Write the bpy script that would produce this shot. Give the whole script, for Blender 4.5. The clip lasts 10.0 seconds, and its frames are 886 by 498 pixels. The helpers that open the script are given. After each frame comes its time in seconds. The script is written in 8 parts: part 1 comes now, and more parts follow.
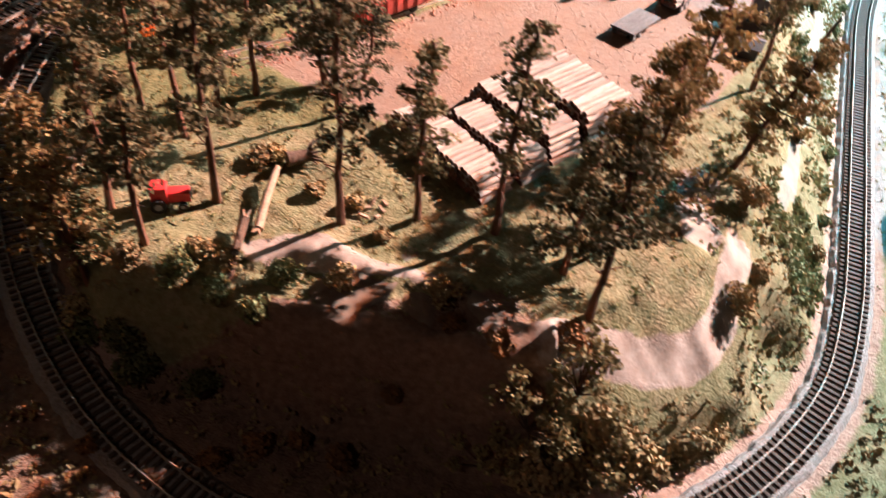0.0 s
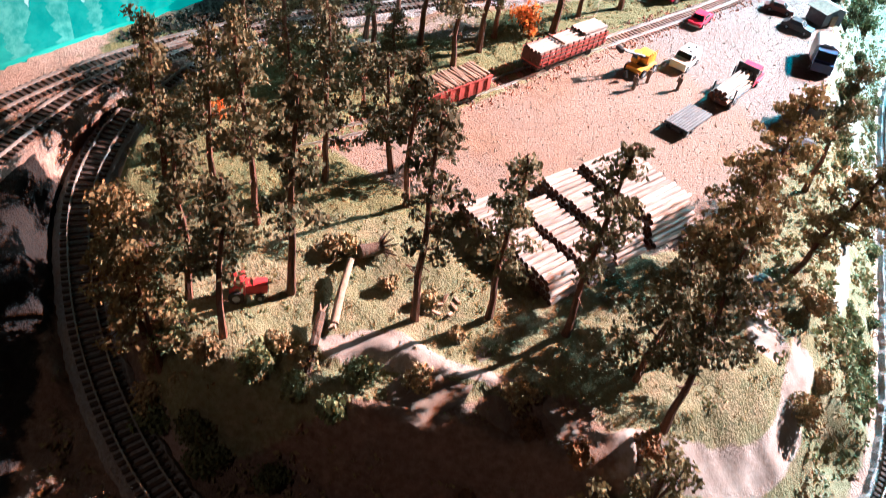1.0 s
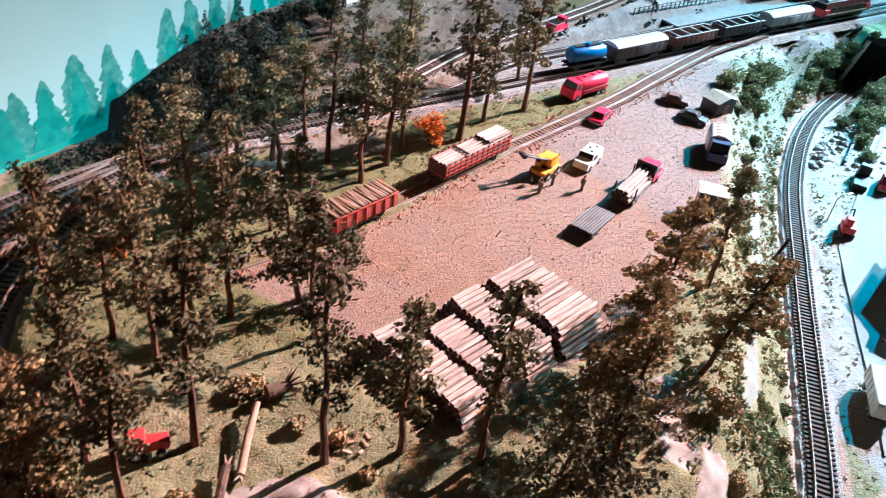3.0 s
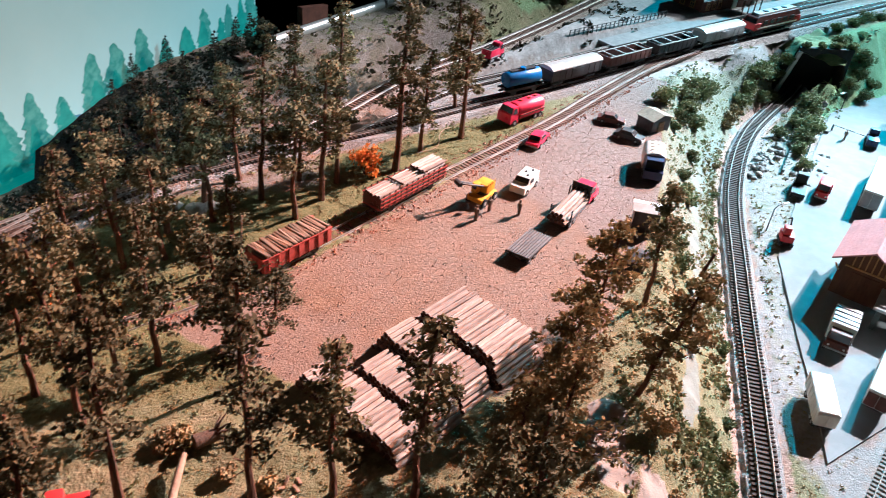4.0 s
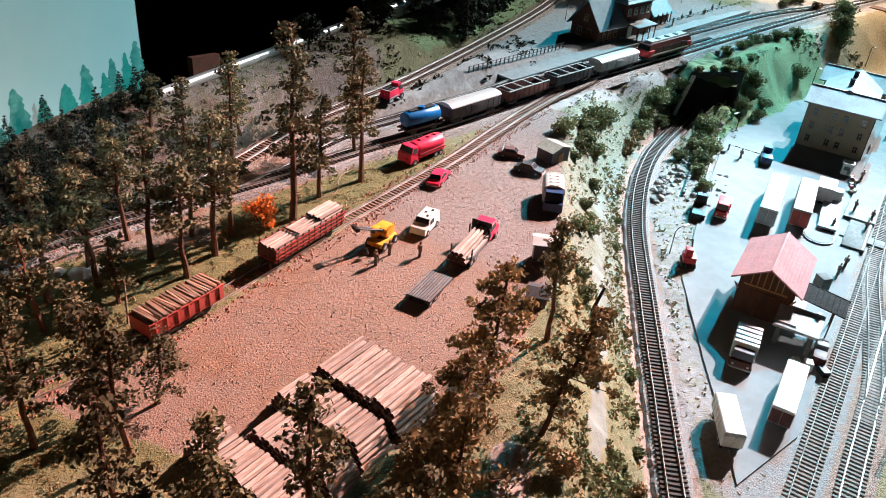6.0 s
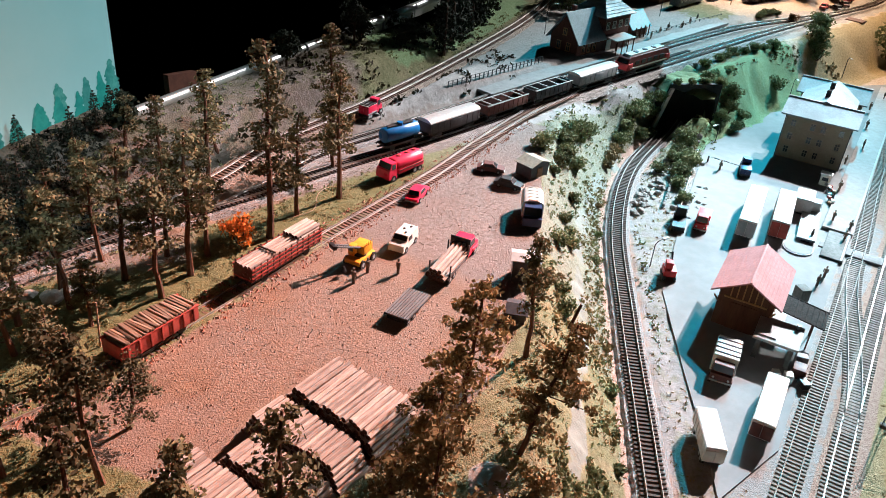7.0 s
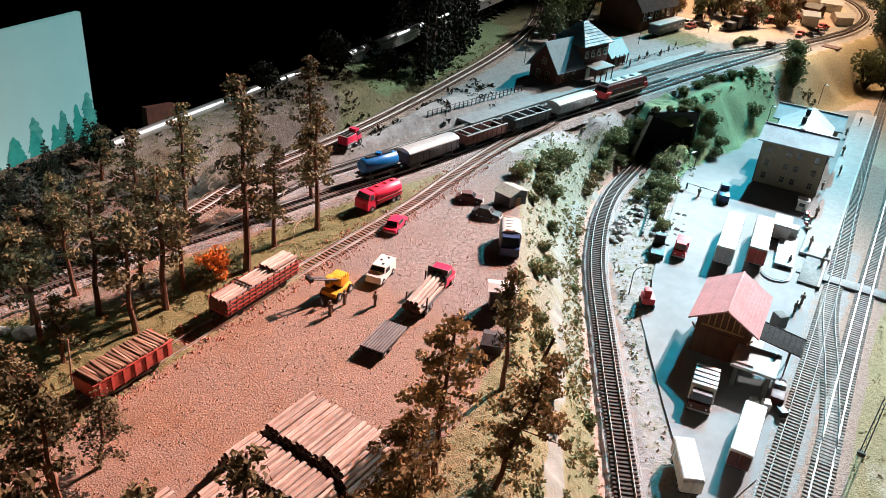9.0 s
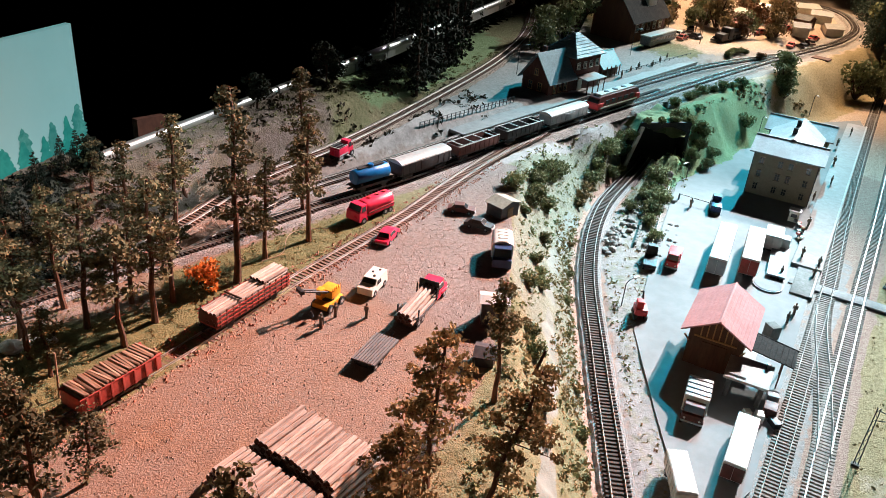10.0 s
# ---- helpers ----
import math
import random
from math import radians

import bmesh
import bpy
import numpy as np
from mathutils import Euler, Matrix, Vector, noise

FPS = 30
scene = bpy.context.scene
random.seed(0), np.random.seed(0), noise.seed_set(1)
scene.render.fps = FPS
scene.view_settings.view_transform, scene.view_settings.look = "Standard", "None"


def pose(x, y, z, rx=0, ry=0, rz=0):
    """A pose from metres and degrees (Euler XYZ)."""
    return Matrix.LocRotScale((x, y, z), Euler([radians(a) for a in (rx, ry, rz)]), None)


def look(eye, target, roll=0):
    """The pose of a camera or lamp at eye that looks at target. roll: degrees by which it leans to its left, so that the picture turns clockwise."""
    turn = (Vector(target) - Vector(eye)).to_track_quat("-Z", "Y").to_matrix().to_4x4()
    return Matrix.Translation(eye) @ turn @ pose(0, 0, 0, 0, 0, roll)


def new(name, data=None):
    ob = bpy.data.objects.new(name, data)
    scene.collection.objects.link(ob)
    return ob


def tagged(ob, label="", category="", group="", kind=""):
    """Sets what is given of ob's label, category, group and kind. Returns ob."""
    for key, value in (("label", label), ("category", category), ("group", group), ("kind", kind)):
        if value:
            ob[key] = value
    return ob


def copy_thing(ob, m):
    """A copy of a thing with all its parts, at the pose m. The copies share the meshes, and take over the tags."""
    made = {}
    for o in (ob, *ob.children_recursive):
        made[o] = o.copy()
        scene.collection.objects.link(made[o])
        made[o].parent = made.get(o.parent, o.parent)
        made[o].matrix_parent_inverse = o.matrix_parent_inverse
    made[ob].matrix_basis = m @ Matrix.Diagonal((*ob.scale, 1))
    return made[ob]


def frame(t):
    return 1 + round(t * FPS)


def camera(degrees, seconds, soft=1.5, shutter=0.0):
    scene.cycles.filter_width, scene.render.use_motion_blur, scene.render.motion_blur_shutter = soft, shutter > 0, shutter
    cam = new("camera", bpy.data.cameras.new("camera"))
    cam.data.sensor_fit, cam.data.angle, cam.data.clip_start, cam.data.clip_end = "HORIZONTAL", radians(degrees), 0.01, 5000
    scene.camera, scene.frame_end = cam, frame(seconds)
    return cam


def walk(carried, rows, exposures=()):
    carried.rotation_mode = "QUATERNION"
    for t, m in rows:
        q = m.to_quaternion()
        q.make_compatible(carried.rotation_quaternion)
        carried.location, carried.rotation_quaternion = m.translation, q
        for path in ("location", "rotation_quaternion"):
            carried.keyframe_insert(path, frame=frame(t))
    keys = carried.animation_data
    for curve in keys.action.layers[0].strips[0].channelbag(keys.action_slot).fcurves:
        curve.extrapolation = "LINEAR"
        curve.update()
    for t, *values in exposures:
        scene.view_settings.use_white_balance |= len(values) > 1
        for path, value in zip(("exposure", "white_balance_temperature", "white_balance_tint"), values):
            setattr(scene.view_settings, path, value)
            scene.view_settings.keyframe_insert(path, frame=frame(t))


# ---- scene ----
cam = camera(59.0, 10.0, soft=0.85, shutter=0.6)
PATH = [
    (0, (-0.1575, 0.0814, 0.4119), (0.0586, 1.0061, -0.5418), 7.5),
    (0.5, (-0.2066, 0.0922, 0.4300), (0.0256, 1.0371, -0.5000), 9.6),
    (1, (-0.2181, 0.1144, 0.4395), (0.0094, 1.0903, -0.4590), 9.8),
    (1.5, (-0.2086, 0.1299, 0.4529), (0.0215, 1.1253, -0.4240), 9.3),
    (2, (-0.2012, 0.1366, 0.4610), (0.0552, 1.1508, -0.3850), 9.0),
    (2.5, (-0.1972, 0.1400, 0.4724), (0.0942, 1.1670, -0.3473), 8.9),
    (4, (-0.1481, 0.1393, 0.4899), (0.2234, 1.1872, -0.2692), 6.5),
    (4.5, (-0.1326, 0.1413, 0.4920), (0.2685, 1.1878, -0.2537), 6.0),
    (5, (-0.1232, 0.1433, 0.4947), (0.3116, 1.1872, -0.2356), 5.9),
    (5.5, (-0.1124, 0.1433, 0.4960), (0.3486, 1.1865, -0.2187), 5.6),
    (7, (-0.0922, 0.1481, 0.5007), (0.4132, 1.1912, -0.1837), 5.3),
    (7.5, (-0.0882, 0.1460, 0.5007), (0.4233, 1.1939, -0.1709), 5.2),
    (8, (-0.0888, 0.1433, 0.5054), (0.4327, 1.1926, -0.1575), 5.4),
    (8.5, (-0.0835, 0.1433, 0.5054), (0.4422, 1.1973, -0.1467), 5.2),
    (9, (-0.0787, 0.1460, 0.5101), (0.4502, 1.2006, -0.1373), 5.2),
    (9.5, (-0.0774, 0.1467, 0.5101), (0.4583, 1.2040, -0.1279), 5.2),
    (10, (-0.0747, 0.1487, 0.5101), (0.4664, 1.2074, -0.1211), 5.3),
]
EXPOSURE = [(0, 0.62, 5150, -10), (0.5, 0.97, 4800, -12), (1, 0.94, 4350, -17), (2.5, 0.6, 4350, -14), (4, 0.24, 4950, -5), (5.5, 0.08, 5250, -2), (7, 0.02, 5450, 0), (10, 0.0, 5600, 0)]
walk(cam, [(t, look(e, g, r)) for t, e, g, r in PATH], EXPOSURE)

# ---- world and lamps: a dark hall with coloured stage spots over the layout, and two added fills ----
world = bpy.data.worlds.new("hall_air")
scene.world = world
world.use_nodes = True
world.node_tree.nodes["Background"].inputs[0].default_value = (0.55, 0.62, 0.7, 1)
world.node_tree.nodes["Background"].inputs[1].default_value = 0.001


def spot(name, eye, target, watts, colour, cone, blend, size):
    lamp = bpy.data.lights.new(name, "SPOT")
    lamp.energy, lamp.color, lamp.spot_size, lamp.spot_blend, lamp.shadow_soft_size = watts, colour, radians(cone), blend, size
    ob = new(name, lamp)
    ob.matrix_world = look(eye, target)
    return ob


spot("key_spot", (4.6, 2.7, 2.9), (0.45, 0.84, -0.03), 3650, (1.0, 0.835, 0.79), 14.4, 0.7, 0.025)
spot("red_spot", (4.6, 2.74, 2.94), (-0.1, 0.68, 0), 4100, (1.0, 0.23, 0.07), 11.6, 1.0, 0.03)
spot("cyan_spot", (4.3, 3.8, 3.0), (1.0, 1.12, -0.1), 1850, (0.12, 0.8, 1.0), 15.4, 0.9, 0.03)
spot("orange_spot", (2.9, 3.1, 2.3), (2.2, 2.25, 0), 900, (1.0, 0.59, 0.32), 32, 0.6, 0.03)
# added fill, no known lamp: lifts the station and rear ground
spot("far_fill", (3.97, 2.8, 1.9), (1.1, 1.5, -0.02), 1150, (0.97, 0.82, 0.71), 25, 1.0, 0.025)
spot("board_spot", (2.0, -0.6, 2.9), (-0.19, 1.19, 0.68), 320, (0.95, 1.0, 0.93), 20, 0.12, 0.03)
# added weak fill from behind the viewer, brightens the front cliff
spot("warm_front_fill", (-1.6, -0.9, 2.4), (-0.08, 0.36, -0.06), 17, (1.0, 0.55, 0.4), 22, 1.0, 0.08)

# ---- materials ----
MATS = {}


def surf(name, a, b=None, c=None, rough=0.8, scale=60.0, bump=0.3, metal=0.0, depth=0.002, vary=0.0, stretch=None, spec=0.3, wear=0.5, thin=0.0):
    """Procedural surface: grain between a and b, broad stains towards c, fine relief."""
    m = bpy.data.materials.new(name)
    m.use_nodes = True
    n, l = m.node_tree.nodes, m.node_tree.links
    p = n["Principled BSDF"]
    p.inputs["Roughness"].default_value, p.inputs["Metallic"].default_value = rough, metal
    p.inputs["Specular IOR Level"].default_value = spec
    b = b or tuple(x * 0.7 for x in a)
    c = c or tuple((x + y) / 2 for x, y in zip(a, b))
    co = n.new("ShaderNodeTexCoord")
    out = co.outputs["Object"]
    if stretch:
        mp = n.new("ShaderNodeMapping")
        mp.inputs["Scale"].default_value = stretch
        l.new(out, mp.inputs["Vector"])
        out = mp.outputs["Vector"]

    def noise_tex(s, d=4.0):
        t = n.new("ShaderNodeTexNoise")
        t.inputs["Scale"].default_value, t.inputs["Detail"].default_value, t.inputs["Roughness"].default_value = s, d, 0.65
        l.new(out, t.inputs["Vector"])
        return t

    def ramp(socket, lo, hi):
        r = n.new("ShaderNodeMapRange")
        r.inputs["From Min"].default_value, r.inputs["From Max"].default_value = lo, hi
        l.new(socket, r.inputs["Value"])
        return r.outputs["Result"]

    def mix(f, x, y):
        k = n.new("ShaderNodeMix")
        k.data_type = "RGBA"
        l.new(f, k.inputs["Factor"])
        for s, v in ((k.inputs["A"], x), (k.inputs["B"], y)):
            if isinstance(v, tuple):
                s.default_value = (*v, 1)
            else:
                l.new(v, s)
        return k.outputs["Result"]

    fine, broad = noise_tex(scale), noise_tex(scale * 0.13, 3.0)
    col = mix(ramp(fine.outputs["Fac"], 0.36, 0.64), a, b)
    f2 = n.new("ShaderNodeMath")
    f2.operation = "MULTIPLY"
    l.new(ramp(broad.outputs["Fac"], 0.48, 0.68), f2.inputs[0])
    f2.inputs[1].default_value = wear
    col = mix(f2.outputs[0], col, c)
    if vary:
        info = n.new("ShaderNodeObjectInfo")
        hs = n.new("ShaderNodeHueSaturation")
        l.new(ramp(info.outputs["Random"], 0, 1), hs.inputs["Value"])
        n[hs.inputs["Value"].links[0].from_node.name].inputs["To Min"].default_value = 1 - vary
        n[hs.inputs["Value"].links[0].from_node.name].inputs["To Max"].default_value = 1 + vary
        l.new(col, hs.inputs["Color"])
        col = hs.outputs["Color"]
    l.new(col, p.inputs["Base Color"])
    rr = ramp(broad.outputs["Fac"], 0.3, 0.7)
    n[rr.node.name].inputs["To Min"].default_value = max(0.05, rough - 0.12)
    n[rr.node.name].inputs["To Max"].default_value = min(1, rough + 0.12)
    l.new(rr, p.inputs["Roughness"])
    if bump:
        bp = n.new("ShaderNodeBump")
        bp.inputs["Strength"].default_value, bp.inputs["Distance"].default_value = bump, depth
        l.new(fine.outputs["Fac"], bp.inputs["Height"])
        l.new(bp.outputs["Normal"], p.inputs["Normal"])
    if thin:
        tr = n.new("ShaderNodeBsdfTranslucent")
        l.new(col, tr.inputs["Color"])
        mx = n.new("ShaderNodeMixShader")
        mx.inputs[0].default_value = thin
        l.new(p.outputs[0], mx.inputs[1])
        l.new(tr.outputs[0], mx.inputs[2])
        l.new(mx.outputs[0], n["Material Output"].inputs["Surface"])
    MATS[name] = m
    return m


surf("sleeper_wood", (0.035, 0.024, 0.019), (0.07, 0.046, 0.034), scale=500, vary=0.25)
surf("ballast_pale", (0.36, 0.33, 0.32), (0.23, 0.205, 0.19), (0.28, 0.25, 0.235), scale=420, bump=1.0, depth=0.004)
surf("ballast_tan", (0.38, 0.3, 0.25), (0.26, 0.2, 0.165), (0.31, 0.24, 0.2), scale=420, bump=1.0, depth=0.004)
surf("tarred_felt", (0.05, 0.045, 0.042), (0.03, 0.028, 0.027), (0.075, 0.065, 0.06), rough=0.97, scale=300, bump=0.3, spec=0.03)
surf("yard_lump", (0.295, 0.23, 0.19), (0.23, 0.175, 0.143), scale=300, bump=0.4)
surf("brick_rubble", (0.4, 0.17, 0.11), (0.26, 0.115, 0.075), scale=300, bump=0.4)
surf("rail_steel", (0.3, 0.285, 0.265), (0.2, 0.175, 0.155), rough=0.72, metal=0.45, scale=300, bump=0.05)
surf("rail_bright", (0.68, 0.66, 0.64), (0.5, 0.47, 0.45), rough=0.42, metal=0.85, scale=300, bump=0.05)
surf("sleeper_brown", (0.2, 0.12, 0.09), (0.13, 0.08, 0.06), scale=500, vary=0.25)
surf("sleeper_grey", (0.27, 0.235, 0.205), (0.17, 0.145, 0.125), scale=500, vary=0.2)
surf("ballast_stone", (0.2, 0.15, 0.12), (0.33, 0.25, 0.2), (0.15, 0.1, 0.08), scale=420, bump=1.0, depth=0.004)
surf("ballast_grey", (0.24, 0.22, 0.208), (0.35, 0.32, 0.305), (0.15, 0.13, 0.12), scale=420, bump=1.0, depth=0.004)
surf("peeled_log", (0.46, 0.385, 0.335), (0.29, 0.23, 0.195), (0.16, 0.12, 0.1), scale=420, stretch=(0.12, 1, 1), vary=0.25)
# cut ends: reddish brown, darkened to carry the shade on the stacks' fronts
surf("log_end_shaded", (0.09, 0.04, 0.024), (0.045, 0.022, 0.015), scale=500)
surf("bark", (0.1, 0.06, 0.04), (0.05, 0.032, 0.022), (0.15, 0.1, 0.07), scale=350, stretch=(1, 1, 0.25), bump=0.7, vary=0.2)
surf("pine_bark", (0.16, 0.07, 0.04), (0.07, 0.04, 0.028), (0.2, 0.09, 0.05), scale=350, stretch=(1, 1, 0.25), bump=0.6, vary=0.25)
surf("pine_needles", (0.155, 0.113, 0.048), (0.275, 0.2, 0.086), (0.08, 0.068, 0.033), rough=0.9, scale=130, bump=0.0, vary=0.3, thin=0.16)
surf("pine_dark", (0.09, 0.085, 0.042), (0.18, 0.155, 0.078), (0.05, 0.055, 0.03), rough=0.9, scale=130, bump=0.0, vary=0.35, thin=0.12)
surf("shrub_green", (0.1, 0.12, 0.05), (0.22, 0.22, 0.1), (0.07, 0.09, 0.045), rough=0.9, scale=130, bump=0.0, vary=0.3, thin=0.15)
surf("shrub_ochre", (0.34, 0.25, 0.12), (0.21, 0.16, 0.08), (0.11, 0.095, 0.05), rough=0.9, scale=130, bump=0.0, vary=0.25)
surf("shrub_dry", (0.24, 0.19, 0.085), (0.14, 0.12, 0.055), (0.09, 0.085, 0.04), rough=0.9, scale=130, bump=0.0, vary=0.2, thin=0.15)
# near-black scrub: the hillside's shade is put into its colour
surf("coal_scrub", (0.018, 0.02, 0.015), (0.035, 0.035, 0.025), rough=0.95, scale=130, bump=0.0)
surf("leaf_brown", (0.2, 0.1, 0.04), (0.12, 0.065, 0.03), (0.28, 0.15, 0.06), rough=0.9, scale=130, bump=0.0, vary=0.3)
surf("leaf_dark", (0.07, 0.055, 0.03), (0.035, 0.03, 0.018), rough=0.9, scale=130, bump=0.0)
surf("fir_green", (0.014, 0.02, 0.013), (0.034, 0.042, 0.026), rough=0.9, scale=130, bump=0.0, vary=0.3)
surf("autumn_orange", (0.75, 0.25, 0.04), (0.55, 0.15, 0.025), rough=0.9, scale=200, bump=0.0, thin=0.35)
surf("mossy_roof", (0.28, 0.29, 0.23), (0.2, 0.2, 0.16), (0.35, 0.34, 0.28), scale=200, bump=0.4)
surf("red_paint", (0.5, 0.03, 0.03), (0.42, 0.025, 0.03), (0.3, 0.04, 0.04), rough=0.55, scale=160, bump=0.05, wear=0.4)
surf("crimson_paint", (0.72, 0.03, 0.09), (0.6, 0.022, 0.07), rough=0.35, scale=160, bump=0.03, wear=0.3)
surf("weathered_deck", (0.17, 0.165, 0.165), (0.1, 0.098, 0.1), (0.22, 0.21, 0.2), scale=300, stretch=(0.2, 1, 1))
surf("oxide_red", (0.4, 0.065, 0.05), (0.29, 0.048, 0.036), (0.2, 0.07, 0.05), rough=0.6, scale=200, bump=0.15)
surf("oxide_dark", (0.11, 0.035, 0.028), (0.07, 0.026, 0.02), (0.14, 0.06, 0.045), rough=0.6, scale=200, bump=0.15)
surf("black_paint", (0.02, 0.02, 0.022), (0.035, 0.033, 0.033), rough=0.5, scale=200, bump=0.1)
surf("dark_paint", (0.045, 0.04, 0.045), (0.07, 0.065, 0.065), rough=0.4, scale=200, bump=0.05)
surf("white_paint", (0.66, 0.645, 0.61), (0.57, 0.555, 0.52), (0.5, 0.475, 0.43), rough=0.45, scale=150, bump=0.05, wear=0.4)
surf("cream_paint", (0.7, 0.66, 0.57), (0.6, 0.56, 0.48), rough=0.5, scale=150, bump=0.05)
surf("grey_paint", (0.3, 0.31, 0.32), (0.24, 0.25, 0.26), (0.36, 0.35, 0.33), rough=0.55, scale=180, bump=0.1)
surf("silver_roof", (0.46, 0.45, 0.43), (0.38, 0.36, 0.34), (0.3, 0.28, 0.26), rough=0.42, metal=0.25, scale=180, bump=0.08)
surf("blue_paint", (0.015, 0.15, 0.4), (0.012, 0.11, 0.32), rough=0.35, scale=150, bump=0.04, wear=0.2)
surf("navy_paint", (0.025, 0.04, 0.12), (0.02, 0.03, 0.09), rough=0.35, scale=150, bump=0.04)
surf("yellow_paint", (0.75, 0.36, 0.02), (0.62, 0.28, 0.02), rough=0.45, scale=150, bump=0.05)
surf("plank_wood", (0.4, 0.27, 0.17), (0.28, 0.18, 0.11), (0.2, 0.12, 0.08), scale=300, stretch=(0.2, 1, 1), vary=0.3)
surf("weathered_tie", (0.3, 0.2, 0.14), (0.17, 0.11, 0.075), (0.1, 0.065, 0.045), scale=300, stretch=(1, 0.2, 1), vary=0.35)
surf("brown_boards", (0.12, 0.05, 0.03), (0.08, 0.035, 0.022), (0.16, 0.08, 0.05), scale=300, stretch=(1, 1, 0.2))
surf("timber_frame", (0.42, 0.22, 0.09), (0.34, 0.17, 0.07), scale=300)
surf("red_tiles", (0.44, 0.2, 0.19), (0.37, 0.16, 0.152), (0.32, 0.15, 0.142), rough=0.75, scale=220, bump=0.2, vary=0.03)
surf("slate_blue", (0.296, 0.311, 0.326), (0.244, 0.255, 0.266), (0.2, 0.207, 0.215), rough=0.6, scale=220, bump=0.25, vary=0.12)
surf("station_slate", (0.2, 0.25, 0.27), (0.15, 0.19, 0.205), (0.12, 0.15, 0.16), rough=0.6, scale=220, bump=0.25, vary=0.12)
surf("stucco_tan", (0.322, 0.266, 0.189), (0.266, 0.217, 0.154), (0.21, 0.168, 0.119), scale=220, bump=0.3)
surf("station_brick", (0.13, 0.0455, 0.0325), (0.091, 0.0325, 0.0228), (0.065, 0.0292, 0.0228), scale=260, bump=0.3)
surf("concrete", (0.52, 0.51, 0.49), (0.44, 0.43, 0.41), (0.38, 0.36, 0.34), scale=120, bump=0.2)
surf("platform_pale", (0.36, 0.325, 0.31), (0.29, 0.26, 0.245), (0.42, 0.385, 0.365), scale=90, bump=0.2)
surf("dark_concrete", (0.16, 0.16, 0.15), (0.11, 0.11, 0.1), scale=160, bump=0.3)
surf("rubber", (0.02, 0.02, 0.02), (0.03, 0.03, 0.03), rough=0.85, scale=200, bump=0.1)
# bore lining: the tunnel's darkness is put into a near-black colour
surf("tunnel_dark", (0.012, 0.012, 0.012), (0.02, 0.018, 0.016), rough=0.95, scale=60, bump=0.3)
surf("board_grey", (0.4, 0.68, 0.7), (0.38, 0.66, 0.68), (0.35, 0.62, 0.65), rough=0.7, scale=14, bump=0.02, wear=0.6)
surf("painted_teal", (0.045, 0.27, 0.24), (0.13, 0.42, 0.38), (0.03, 0.2, 0.19), rough=0.75, scale=95, bump=0.05)
surf("painted_meadow", (0.045, 0.36, 0.3), (0.085, 0.46, 0.38), (0.03, 0.26, 0.23), rough=0.75, scale=40, bump=0.05, stretch=(0.4, 0.4, 2))
surf("hall_black", (0.008, 0.008, 0.009), (0.012, 0.012, 0.012), rough=0.95, scale=8, bump=0.0)
surf("fascia_wood", (0.16, 0.085, 0.05), (0.1, 0.055, 0.035), scale=60, stretch=(1, 1, 4))
surf("strip_metal", (0.9, 0.9, 0.89), (0.82, 0.82, 0.81), rough=0.36, metal=0.85, scale=40, bump=0.02)
surf("figure_paint", (0.12, 0.08, 0.06), (0.2, 0.14, 0.1), rough=0.6, scale=900, bump=0.0, vary=0.5)
surf("dead_wood", (0.34, 0.24, 0.17), (0.24, 0.16, 0.11), (0.42, 0.32, 0.23), scale=300, stretch=(1, 1, 0.2))
surf("pale_stone", (0.56, 0.5, 0.46), (0.42, 0.37, 0.33), rough=0.8, scale=200, bump=0.5, vary=0.2)
surf("rubble_grey", (0.33, 0.305, 0.285), (0.19, 0.175, 0.165), rough=0.85, scale=200, bump=0.5, vary=0.25)
surf("maroon_paint", (0.13, 0.02, 0.018), (0.09, 0.016, 0.014), (0.06, 0.025, 0.02), rough=0.5, scale=200, bump=0.1)
surf("tan_paint", (0.47, 0.37, 0.31), (0.39, 0.3, 0.25), (0.33, 0.25, 0.2), rough=0.5, scale=150, bump=0.05)
surf("copper_cyan", (0.05, 0.35, 0.4), (0.04, 0.28, 0.33), rough=0.5, scale=150, bump=0.05)


def glass(name, tint):
    m = surf(name, tint, tuple(x * 0.8 for x in tint), rough=0.12, scale=90, bump=0.0, spec=0.7)
    return m


glass("window_glass", (0.03, 0.035, 0.04))


